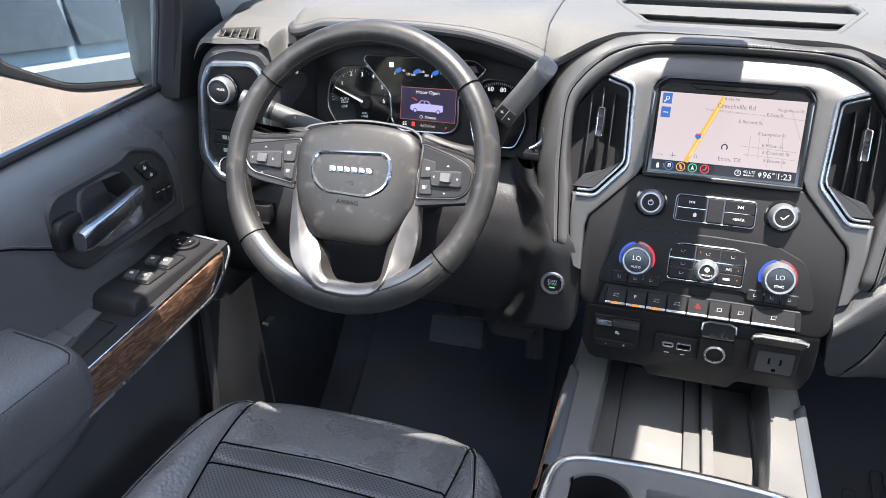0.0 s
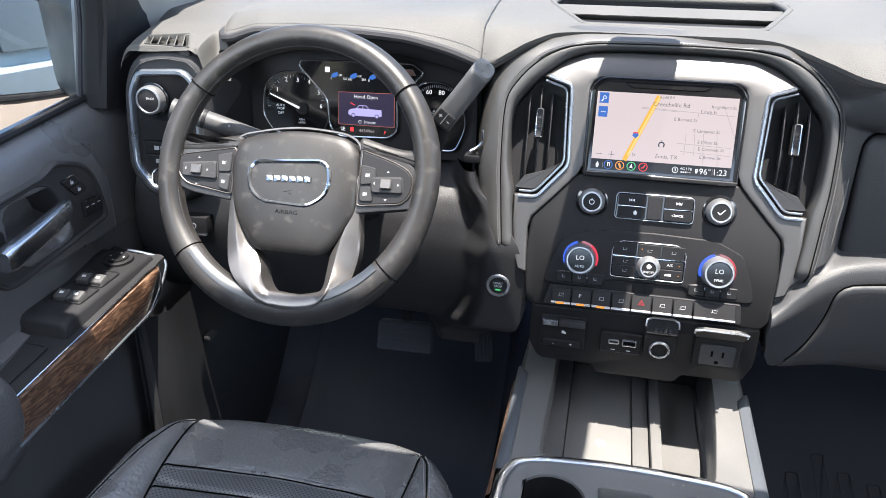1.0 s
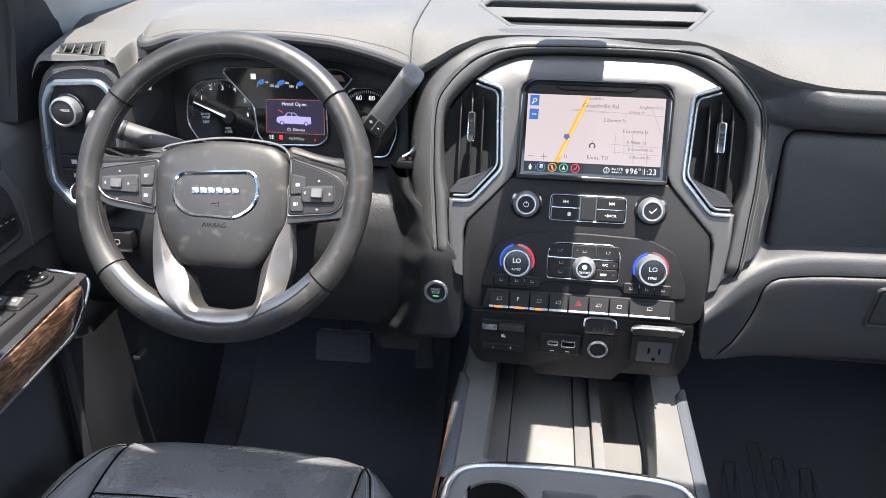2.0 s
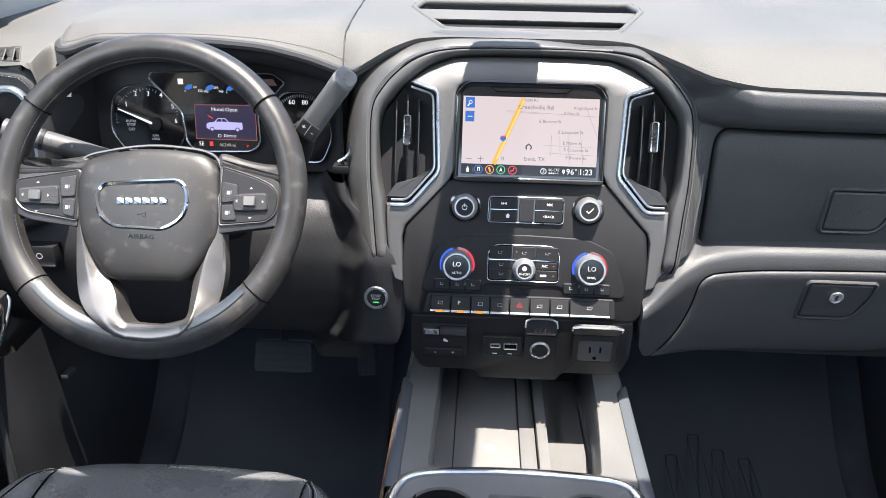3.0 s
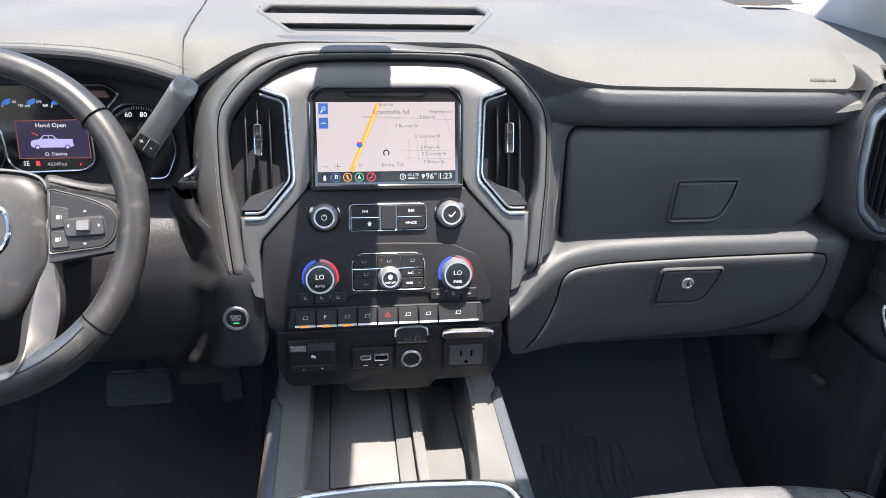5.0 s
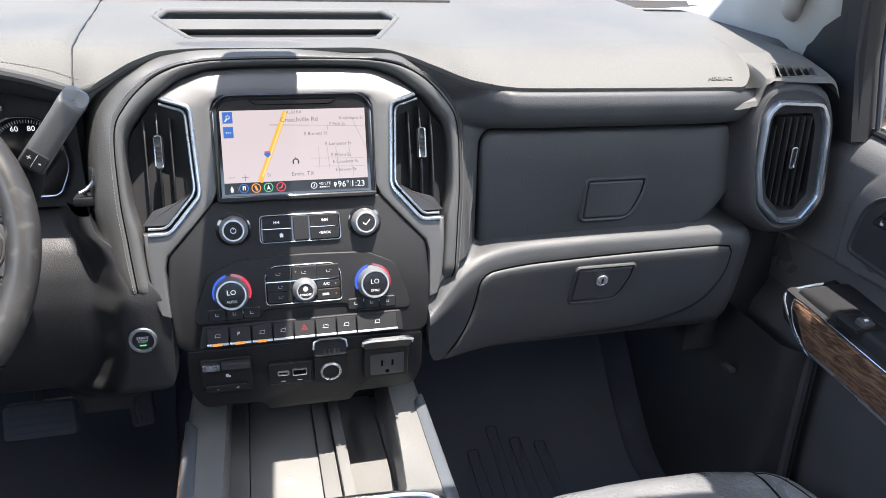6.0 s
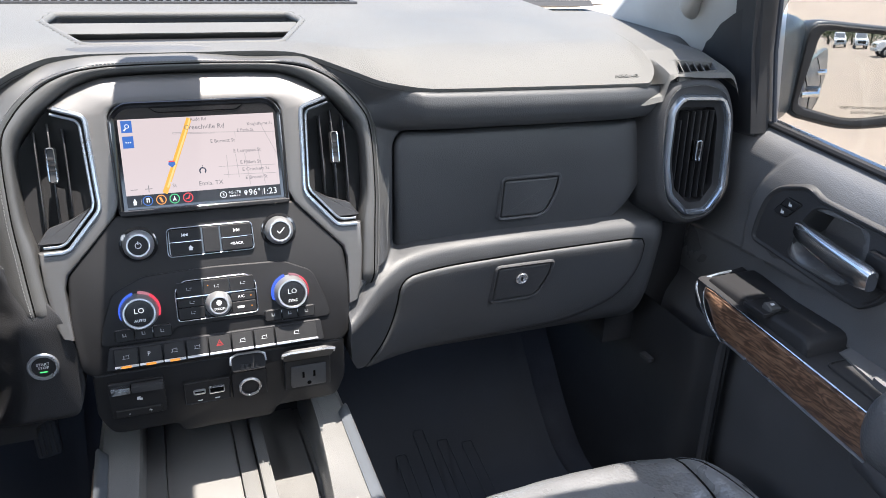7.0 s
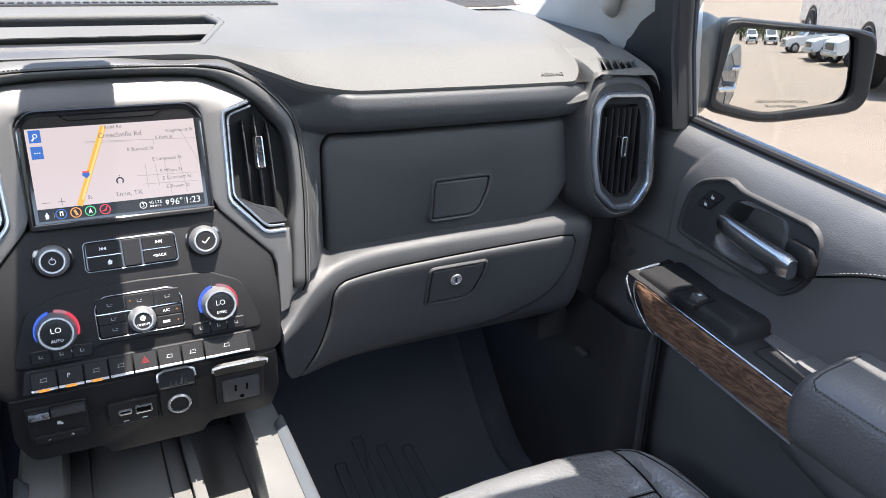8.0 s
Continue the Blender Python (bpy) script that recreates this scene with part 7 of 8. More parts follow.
part("tray_back_shade", bm, M_HARD, console, "rear wall of the tray, dark for the shade under the stack")
QI = Matrix.Translation((-.036, -.105, .3118))
bm = bmesh.new()
disc(bm, .0078, [(1, .0), (.9, .0004)], QI, 28)
disc_mark = part("charging_mark", bm, M_MARK, console, "round white charging mark")
bm = bmesh.new()
disc(bm, .0052, [(1, .0005), (.6, .0009)], QI, 20, cap=False)
part("charging_glyph", bm, M_TRAYPAD, disc_mark)
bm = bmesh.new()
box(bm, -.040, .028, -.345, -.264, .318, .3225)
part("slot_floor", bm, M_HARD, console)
# bright frame round the cup holders
bm = bmesh.new()
line = curve_pts([(-.158, -.50, DECK + .002), (-.157, -.32, DECK + .002), (-.150, -.262, DECK + .002), (-.125, -.238, DECK + .002), (-.06, -.229, DECK + .002), (0, -.227, DECK + .002), (.06, -.229, DECK + .002), (.118, -.236, DECK + .002), (.140, -.258, DECK + .002), (.146, -.32, DECK + .002), (.147, -.50, DECK + .002)], 8)
rows = []
for i, p in enumerate(line):
    d = (line[min(i + 1, len(line) - 1)] - line[max(i - 1, 0)]).normalized()
    n = Vector((-d.y, d.x, 0))
    rows.append([p + n * .0070 + Vector((0, 0, -.004)), p + n * .0060 + Vector((0, 0, .002)), p + n * .001 + Vector((0, 0, .004)), p - n * .005 + Vector((0, 0, .002)), p - n * .006 + Vector((0, 0, -.004))])
loft(bm, rows, False)
part("cup_frame", bm, M_SATIN, console, "satin chrome frame", 60)
# black rubber lining and near-black floors, with the cups' deep shade painted in
for c in (cup_l, cup_r):
    bm = bmesh.new()
    cx, cy = sum(p.x for p in c) / 36, sum(p.y for p in c) / 36
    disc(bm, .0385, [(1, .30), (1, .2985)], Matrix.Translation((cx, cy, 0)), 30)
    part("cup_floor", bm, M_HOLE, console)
    bm = bmesh.new()
    disc(bm, .0386, [(1, .2985), (1.015, .3680), (1.0, .3680), (.98, .2985)], Matrix.Translation((cx, cy, 0)), 36, cap=False)
    part("cup_wall", bm, M_HARD, console, "black rubber cup lining")
# bright strips and wood on both sides
for s in (-1, 1):
    tab = SIDE_L if s < 0 else SIDE_R
    bm = bmesh.new()
    rows = []
    for y in np.linspace(-.024, -.264, 16):
        k = min(1.0, (-.0225 - y) / .012) ** .5
        xo, w = lerp_table(y, SIDE_Y, tab) + .0015, .0175 * k
        rows.append([Vector((s * (xo + dx), y, DECK + dz)) for dx, dz in ((-w, -.006), (-w + .0008, .0012), (-w * .6, .0028), (-.002, .0016), (0, -.002), (.0008, -.008))])
    loft(bm, rows, False)
    part("bright_strip", bm, M_STRIP, console, "smooth slate-grey side strip", 60)
    bm = bmesh.new()
    rows = []
    for y in np.linspace(-.048, -.30, 14):
        xo = lerp_table(y, SIDE_Y, tab)
        rows.append([Vector((s * (xo + dx), y, DECK + dz)) for dx, dz in ((.000, -.008), (.0045, -.011), (.0085, -.030), (.0095, -.085), (.003, -.088))])
    loft(bm, rows, False)
    part("wood_side", bm, M_WOOD, console, "brown open-pore wood side", 60)


# ---- seats ----
def build_seat(cx, zt, yf, label):
    seat = thing("seat", (cx, -.48, .10), label, "seat", "front seats")
    hw, back = .245, -.78

    def edge(v):
        """Where the bolster's seam runs, which draws in towards the back."""
        return .66 - .13 * sm(.46, .80, v)

    def trim(v):
        """The stitched seam along the bolster, curling in at the front."""
        return edge(v) + (.84 - edge(v)) * sm(.36, .58, v)

    def S(s, v):
        a = abs(s)
        sg = 1 if s >= 0 else -1
        if a <= .84:
            dx, drop = a / .84 * (hw - .035), 0.0
        else:
            f = (a - .84) / .16 * math.pi / 2
            dx, drop = hw - .035 + .035 * math.sin(f), .055 * (1 - math.cos(f))
        bol = .024 * math.exp(-((dx - .188) / .034) ** 2)
        front = yf - .010 * (dx / .2) ** 2 - .105 * max(0, (dx - .105) / .132) ** 2.3
        mid = .006 * (1 - (dx / .15) ** 2) if dx < .15 else 0
        if v < .22:
            t = v / .22
            y, z = front + .004 - .012 * (1 - t), zt - .05 - .13 * (1 - t)
        elif v < .45:
            f = (v - .22) / .23 * math.pi / 2
            y, z = front - .05 * (1 - math.cos(f)), zt - .05 + .05 * math.sin(f)
        else:
            t = (v - .45) / .55
            y = front - .05 - (front - .05 - back) * t
            z = zt - .018 * t
        z += (bol + mid) * sm(.22, .5, v) - drop
        # stitched seams pull the cover down
        z -= .0050 * math.exp(-((a - edge(v)) / .012) ** 2) * sm(.3, .42, v)
        if a < edge(v):
            for yy in (yf - .136, yf - .176):
                z -= .0032 * math.exp(-((y - yy) / .0035) ** 2)
        wr = .0012 * noise.noise(Vector((cx * 9 + s * 6, y * 22, 1.7)))
        return Vector((cx + sg * dx, y, z + wr))

    def patch(f0, f1, v0, v1, nu, nv):
        bm = bmesh.new()

        def at(u, v):
            w = v0 + (v1 - v0) * v
            return S(f0(w) + (f1(w) - f0(w)) * u, w)
        sheet(bm, nu, nv, at)
        return bm

    def v_at(y):
        return .45 + .55 * ((yf - .05) - y) / ((yf - .05) - back)

    va, vb = v_at(yf - .136), v_at(yf - .176)
    part("front_panel", patch(lambda v: -edge(v), edge, 0, va, 60, 60), M_LEATHER, seat, "smooth grained black leather front", 80)
    part("perforated_strip", patch(lambda v: -edge(v), edge, va, vb, 60, 10), M_PERF, seat, "perforated leather strip", 80)
    part("insert", patch(lambda v: -edge(v), edge, vb, 1, 60, 50), M_PERF, seat, "perforated leather insert", 80)
    for s in (-1, 1):
        part("bolster", patch(lambda v: s * edge(v), lambda v: s, 0, 1, 30, 90), M_LEATHER, seat, "padded grained leather bolster", 80)
    for yy in (yf - .131, yf - .142):
        bm = bmesh.new()
        stitches(bm, [S(q * edge(v_at(yy)), v_at(yy)) + Vector((0, 0, .0006)) for q in np.linspace(-.98, .98, 60)], (0, 0, 1), .0046, .0034, .0006)
        part("stitching", bm, M_SEATTHREAD, seat, "blue-grey thread stitching")
    for s in (-1, 1):
        for off in (-.022, .022):
            bm = bmesh.new()
            stitches(bm, [S(s * (trim(v) + off), v) + Vector((0, 0, .0007)) for v in np.linspace(.37, .95, 100)], (0, 0, 1), .0046, .0034, .0006)
            part("stitching", bm, M_SEATTHREAD, seat, "blue-grey thread stitching")
        bm = bmesh.new()
        tube(bm, [S(s * trim(v), v) + Vector((0, 0, -.0002)) for v in np.linspace(.34, .95, 80)], .0013, n=5)
        part("piping", bm, M_HOLE, seat)
        bm = bmesh.new()
        tube(bm, [S(s * edge(v), v) + Vector((0, 0, .0008)) for v in np.linspace(.26, .98, 80)], .0016, n=5)
        part("piping", bm, M_HOLE, seat)
    for yy in (yf - .1365, yf - .1765):
        bm = bmesh.new()
        tube(bm, [S(q * edge(v_at(yy)), v_at(yy)) + Vector((0, 0, .0006)) for q in np.linspace(-1, 1, 60)], .0013, n=5)
        part("piping", bm, M_HOLE, seat)
    bm = bmesh.new()
    box(bm, cx - .215, cx + .215, back + .02, yf - .03, .06, zt - .14, .02)
    part("base", bm, M_HARD, seat, "black plastic seat base")
    bm = bmesh.new()
    for x in (cx - .17, cx + .17):
        box(bm, x - .02, x + .02, back + .05, yf - .06, .005, .065, .004)
    part("rail", bm, M_DARK, seat)
    return seat


build_seat(-.437, .333, -.170, "black leather driver seat cushion with sun patches")
build_seat(.440, .303, -.168, "black leather passenger seat cushion, half in the sun")

# ---- floor and foot wells ----
bm = bmesh.new()


def floor_f(u, v):
    x, y = -.80 + 1.6 * u, -1.95 + 2.55 * v
    z = .0 + .34 * sm(.12, .55, y) + .10 * math.exp(-(x / .17) ** 4) * 1.6 * sm(-.4, .3, y)
    return Vector((x, y, z))


sheet(bm, 60, 80, floor_f)
solid("floor", bm, M_CARPET, "black carpeted cabin floor", "floor", "structure", 60)
bm = bmesh.new()
box(bm, -.84, .84, -1.95, .62, -.08, -.012)
solid("floor_pan", bm, M_DARK, "dark steel floor below the carpet", "floor", "structure")


def build_mat(cx, hw, label):
    mat = thing("floor_mat", (cx, .15, .02), label, "floor mat", "floor mats")

    def mz(x, y):
        return .34 * sm(.12, .55, y) + .012

    o = rpoly([(cx - hw, -.16, .03), (cx + hw, -.16, .03), (cx + hw, .40, .06), (cx + .02, .45, .05), (cx - hw, .36, .08)], .03, 5)
    bm = bmesh.new()

    def f(u, v):
        x, y = cx - hw + 2 * hw * u, -.16 + .58 * v
        edge = max(0, .012 - min(u, 1 - u) * 2 * hw, .012 - min(v, 1 - v) * .58)
        return Vector((x, y, mz(x, y) + .8 * edge))
    sheet(bm, 40, 40, f)
    part("tray", bm, M_RUBBER, mat, "black rubber tray", 60)
    for k, (x, y0, y1) in enumerate(() if cx < 0 else ((-.10, .05, .22), (-.055, .03, .25), (-.01, .03, .23), (.04, .03, .22), (-.14, -.10, .02), (-.06, -.11, -.02), (.02, -.11, -.02), (.10, -.10, .10))):
        bm = bmesh.new()
        o = [Vector((cx + x + a, y)) for a, y in ((-.011, y0), (.011, y0), (.011, y1), (-.011, y1))]
        pts = [Vector((p.x, p.y, mz(p.x, p.y) + .002)) for p in rpoly([(q.x, q.y) for q in o], .006, 3)]
        tube(bm, pts, .0014, closed=True, n=6)
        part("raised_rib", bm, M_RUBBER, mat)
        bm = bmesh.new()
        box(bm, cx + x - .008, cx + x + .008, y0 - .004, y0 + .003, mz(cx + x, y0), mz(cx + x, y0) + .008, .001)
        part("stop_block", bm, M_RUBBER, mat)
    return mat


build_mat(.43, .215, "black rubber floor mat with raised ribs on the passenger side")
build_mat(-.43, .205, "black rubber floor mat below the pedals")

# pedals
brake = thing("brake_pedal", (-.378, .08, .33), "wide black rubber brake pedal in the dark foot well", "pedal")
BP = frame_of((-.378, .080, .334), (1, 0, .02), (0, .35, 1))
bm = bmesh.new()
shell(bm, rpoly([(-.050, -.026), (.050, -.026), (.048, .027), (-.048, .027)], .008, 4), [(0, -.008), (0, .006), (.002, .009), (.004, .0085)], BP)
part("pad", bm, M_RUBBER, brake)
for k in range(4):
    bm = bmesh.new()
    box(bm, -.040, .040, -.002, .002, .008, .0100, .0005, BP @ Matrix.Translation((0, -.017 + .0115 * k, 0)))
    part("rib", bm, M_RUBBER, brake)
bm = bmesh.new()
tube(bm, [(-.378, .088, .335), (-.385, .13, .42), (-.39, .13, .52)], .008, n=8)
part("arm", bm, M_DARK, brake)
accel = thing("accelerator_pedal", (-.24, .09, .34), "narrow black ribbed accelerator pedal", "pedal")
AP = frame_of((-.241, .082, .342), (1, 0, .12), (-.10, .35, 1))
bm = bmesh.new()
shell(bm, rpoly([(-.016, -.034), (.016, -.034), (.019, .034), (-.015, .036)], .006, 4), [(0, -.006), (0, .004), (.002, .006)], AP)
part("pad", bm, M_RUBBER, accel)
for k in range(4):
    bm = bmesh.new()
    box(bm, -.0012, .0012, -.030, .030, .0055, .0080, .0004, AP @ Matrix.Translation((-.010 + .0068 * k, 0, 0)))
    part("rib", bm, M_TRIM, accel)
bm = bmesh.new()
tube(bm, [(-.24, .09, .345), (-.245, .14, .43), (-.25, .14, .50)], .006, n=8)
part("arm", bm, M_DARK, accel)

# kick panels and door seals
for s in (-1, 1):
    bm = bmesh.new()
    rows = []
    for y, x in ((-.145, .745), (-.125, .715), (-.105, .705), (-.07, .708), (.05, .715), (.50, .715)):
        rows.append([Vector((s * x, y, z)) for z in (.0, .10, .22, .33, .44)])
    loft(bm, rows, False)
    kp_ = solid("kick_panel", bm, M_KICK, "black plastic kick panel beside the foot well", "kick panel", "structure", 60)
    bm = bmesh.new()
    box(bm, s * .700 - .006, s * .700 + .006, -.022, .004, .338, .346, .002, )
    part("release_lever", bm, M_TRIM, kp_, "small grey release lever")
    # seal in the lighter trim colour, for the light it catches
    bm = bmesh.new()
    tube(bm, curve_pts([(s * .742, -.150, .02), (s * .735, -.140, .20), (s * .735, -.138, .36), (s * .745, -.130, .50)], 6), .0085, n=8)
    solid("door_seal", bm, M_TRIM, "black rubber door seal along the opening", "door seal", "structure")

# ---- cab shell ----
# unseen ceiling: pale reflector whose front edge is set to end the seats' sun
bm = bmesh.new()


def roof_f(u, v):
    x = -.70 + 1.4 * u
    y0 = -.395 - .05 * x * x
    y = y0 - (1.93 + y0) * v
    return Vector((x, y, 1.40 - .05 * (x / .7) ** 4))


sheet(bm, 20, 20, roof_f)
sheet(bm, 20, 20, lambda u, v: roof_f(u, v) + Vector((0, 0, .04)))
solid("ceiling", bm, M_CEILING, "unseen ceiling, pale to bounce light, its front edge set for the seats' sun", "ceiling", "structure", 60)
# unseen wall, black in place of dark rear seats to cut bounced light
bm = bmesh.new()
box(bm, -.84, .84, -1.98, -1.95, -.05, .86)
box(bm, -.84, -.60, -1.98, -1.95, .86, 1.42)
box(bm, .60, .84, -1.98, -1.95, .86, 1.42)
box(bm, -.60, .60, -1.98, -1.95, 1.28, 1.42)
solid("wall_rear", bm, M_TRIM, "unseen rear cab wall, black to cut bounced light, with a window opening", "wall", "structure")
for s in (-1, 1):
    bm = bmesh.new()
    box(bm, min(s * .82, s * .86), max(s * .82, s * .86), -1.95, -1.15, -.05, .74)
    box(bm, min(s * .745, s * .85), max(s * .745, s * .85), -1.17, -1.05, .70, 1.40)
    box(bm, min(s * .745, s * .85), max(s * .745, s * .85), -1.95, -1.80, .74, 1.40)
    solid("wall_right" if s > 0 else "wall_left", bm, M_TRIM, "black rear side wall of the cab", "wall", "structure")
    # unseen rail, widened outwards to keep the sun off the elbow rests
    bm = bmesh.new()
    rows = []
    for t in np.linspace(0, 1, 10):
        c = Vector((.700 - .02 * t, -.30 - 1.64 * t, 1.335))
        rows.append([Vector((s * (c.x + .06 + .105 * math.cos(a)), c.y, c.z + .04 * math.sin(a))) for a in np.linspace(0, 2 * math.pi, 14, endpoint=False)])
    loft(bm, rows, True, True, True)
    solid("roof_rail", bm, M_HEADLINER, "light grey roof side rail, unseen and widened to block sun", "roof rail", "structure")
    # front pillar trim with its grab handle
    bm = bmesh.new()
    rows = []
    for t in np.linspace(-.1, 1, 15):
        z = .850 + .50 * t
        yf_ = .425 - .76 * t - .12 * t * t
        yb_ = .005 - .36 * t - .14 * t * t + .03 * math.sin(math.pi * t)
        xo = .830 - .150 * t
        w = .045
        rows.append([Vector((s * p[0], p[1], z)) for p in ((xo + .012, yf_ + .01), (xo - .012, yf_), (xo - w * .9, yf_ - .06 * (1 - t * .4)), (xo - w, (yf_ + yb_) / 2), (xo - w * .9, yb_ + .05), (xo - .02, yb_), (xo + .02, yb_ - .005), (xo + .03, (yf_ + yb_) / 2))])
    loft(bm, rows, True, True, True)
    pl = solid("pillar_trim", bm, M_PILLAR, "light grey front pillar trim with a grab handle", "pillar trim", "structure", 60)
    bm = bmesh.new()
    tube(bm, curve_pts([(s * .790, .105, .905), (s * .762, .088, .915), (s * .748, .060, .945), (s * .715, -.08, 1.09), (s * .690, -.17, 1.18), (s * .712, -.20, 1.21)], 6), .017, n=12)
    part("grab_handle", bm, M_PILLAR, pl, "grey grab handle")

# windshield with its black border and cowl
bm = bmesh.new()
g0 = [Vector((x * .80, .475 - .03 * x * x, .892)) for x in np.linspace(-1, 1, 11)] + [Vector((x * .62, -.395 - .02 * x * x, 1.395)) for x in np.linspace(1, -1, 11)]
rowsA = []
for k in range(9):
    t = k / 8
    rowsA.append([g0[i].lerp(g0[21 - i], t) + Vector((0, .02, .02)) * math.sin(math.pi * t) for i in range(11)])
loft(bm, rowsA, False)
ws = solid("windshield", bm, M_WIND, "clear curved windshield", "windshield", "structure", 60)
ws.visible_shadow = False
bm = bmesh.new()
rows = [[Vector((x * .80, .462 - .03 * x * x, z)), Vector((x * .80, .478 - .03 * x * x, z + .010)), Vector((x * .80, .50 - .03 * x * x, z + .002))] for x, z in ((q, .886) for q in np.linspace(-1, 1, 21))]
loft(bm, rows, False)
solid("windshield_seal", bm, M_DARK, "black windshield border", "seal", "structure")
bm = bmesh.new()
sheet(bm, 20, 4, lambda u, v: Vector((-.88 + 1.76 * u, .50 + .16 * v, .885 - .02 * v)))
solid("cowl", bm, M_HARD, "black plastic cowl ahead of the windshield", "cowl", "structure")
for x0, x1 in ((.02, .62), (-.62, -.05)):
    wiper = thing("wiper", ((x0 + x1) / 2, .52, .90), "black windshield wiper at rest on the glass", "wiper", "wipers")
    bm = bmesh.new()
    tube(bm, [(x0, .500, .906), ((x0 + x1) / 2, .493, .908), (x1, .484, .906)], .005, n=6)
    part("blade", bm, M_DARK, wiper)
    bm = bmesh.new()
    tube(bm, [(x1 - .02, .53, .900), ((x0 + x1) / 2 + .1, .512, .913), ((x0 + x1) / 2, .500, .912)], .006, n=6)
    part("arm", bm, M_DARK, wiper)

# unseen inside mirror and sensor cover, inferred from a shadow and shaped to cast it
rear = thing("rear_view_mirror", (-.02, -.10, 1.26), "unseen black rear-view mirror below a sensor cover, shaped to cast a shadow", "mirror")
bm = bmesh.new()
MM = frame_of((-.075, -.225, 1.235), (.95, -.31, 0), (0, .30, 1))
shell(bm, rpoly([(-.115, -.033), (.115, -.033), (.120, .030), (-.120, .030)], .018, 5), [(.012, -.030), (.003, -.022), (0, -.004), (.002, .001)], MM)
part("housing", bm, M_HARD, rear)
bm = bmesh.new()
shell(bm, rpoly([(-.110, -.028), (.110, -.028), (.114, .026), (-.114, .026)], .015, 5), [(0, .0), (.0005, .0015)], MM)
part("mirror_glass", bm, M_MIRROR, rear)
bm = bmesh.new()
rows = []
for y, z, h, xc in ((-.016, 1.148, .036, .0), (-.021, 1.151, .043, .0), (-.034, 1.159, .048, .0), (-.12, 1.205, .051, .0), (-.16, 1.230, .056, .004), (-.28, 1.300, .058, .005), (-.41, 1.375, .058, .005)):
    rows.append([Vector((xc + p, y, z + q)) for p, q in ((-h, .0), (-h * .8, -.028), (h * .8, -.028), (h, .0))])
loft(bm, rows, True, True, True)
part("sensor_cover", bm, M_HARD, rear)

# outside mirrors
for s in (-1, 1):
    om = thing("door_mirror", (s * .95, .04, .76), "slate blue door mirror with a wide glass", "door mirror", "door mirrors")
    GM = frame_of((1.085, .010, .800), (1, -.383, 0), (0, -.009, 1)) if s > 0 else frame_of((-1.050, .020, .800), (1, .18, 0), (0, .055, 1))
    if s > 0:
        o = rpoly([(-.1117, -.0473, .014), (-.0950, .0791, .016), (.1264, .0705, .016), (.1448, -.0462, .03), (-.0191, -.0698, .03)], .02, 6)
        ho = rpoly([(-.1280, -.0640, .02), (-.1224, .0967, .03), (.1688, .0760, .03), (.1786, -.0640, .04), (-.0185, -.0887, .04)], .02, 6)
    else:
        o = rpoly([(-x, z, r) for x, z, r in ((-.118, -.060, .014), (-.106, .081, .02), (.121, .070, .018), (.140, -.038, .03), (.012, -.074, .03))], .02, 6)
        ho = rpoly([(-x, z, r) for x, z, r in ((-.140, -.068, .02), (-.126, .098, .03), (.159, .080, .03), (.176, -.058, .04), (-.004, -.090, .04))], .02, 6)
    ha, ga = even(ho, 72), even(o, 72)
    bm = bmesh.new()
    loft(bm, [[GM @ Vector((p.x, p.y, w)) for p in inset(ha, d)] for d, w in ((.060, -.115), (.030, -.105), (.008, -.070), (.001, -.025), (.0, .002), (.003, .006), (.005, .006))], True, True, False)
    part("housing", bm, M_BODY, om, "slate blue shell", 60)
    bm = bmesh.new()
    loft(bm, [[GM @ Vector((p.x, p.y, w)) for p in q] for q, w in ((inset(ha, .005), .006), (inset(ha, .007), .0085), (inset(ga, -.006), .0085), (inset(ga, -.002), .007), (inset(ga, .0005), .001))])
    part("surround", bm, M_TRIM, om, "black surround")
    bm = bmesh.new()
    R_ = 1.20 if s > 0 else 30.0
    oo = even(inset(o, .001), 120)
    rings = []
    for k in (1.0, .8, .6, .4, .2, .02):
        rings.append([GM @ Vector((p.x * k, p.y * k, .004 - ((p.x * k) ** 2 + (p.y * k) ** 2) / (2 * R_))) for p in oo])
    loft(bm, rings, True, False, True)
    part("mirror_glass", bm, M_MIRROR, om, "mirror glass", 80)
    if s > 0:
        M_ETCH = material("etched_glass", (0.26, 0.225, 0.185), 0.5, var=0.02)
        lettering("OBJECTS IN MIRROR ARE CLOSER", .0066, M_ETCH, GM @ Matrix.Translation((.014, -.0480, .0047)), om, "etched_words", depth=0)
        lettering("THAN THEY APPEAR", .0066, M_ETCH, GM @ Matrix.Translation((.014, -.0565, .0045)), om, "etched_words", depth=0)
    bm = bmesh.new()
    rows = []
    for x, y0, y1, z0, z1 in ((.850, .000, .13, .735, .885), (.880, .005, .135, .732, .900), (.920, .020, .14, .728, .905), (.955, .040, .15, .728, .900), (1.000, .070, .155, .735, .890)):
        sec = rpoly([(y0, z0), (y1, z0), (y1, z1), (y0, z1)], .030, 6)
        rows.append([Vector((s * x, p.x, p.y)) for p in sec])
    loft(bm, rows, True, True, True)
    part("stalk", bm, M_BODY, om, "slate blue stalk")

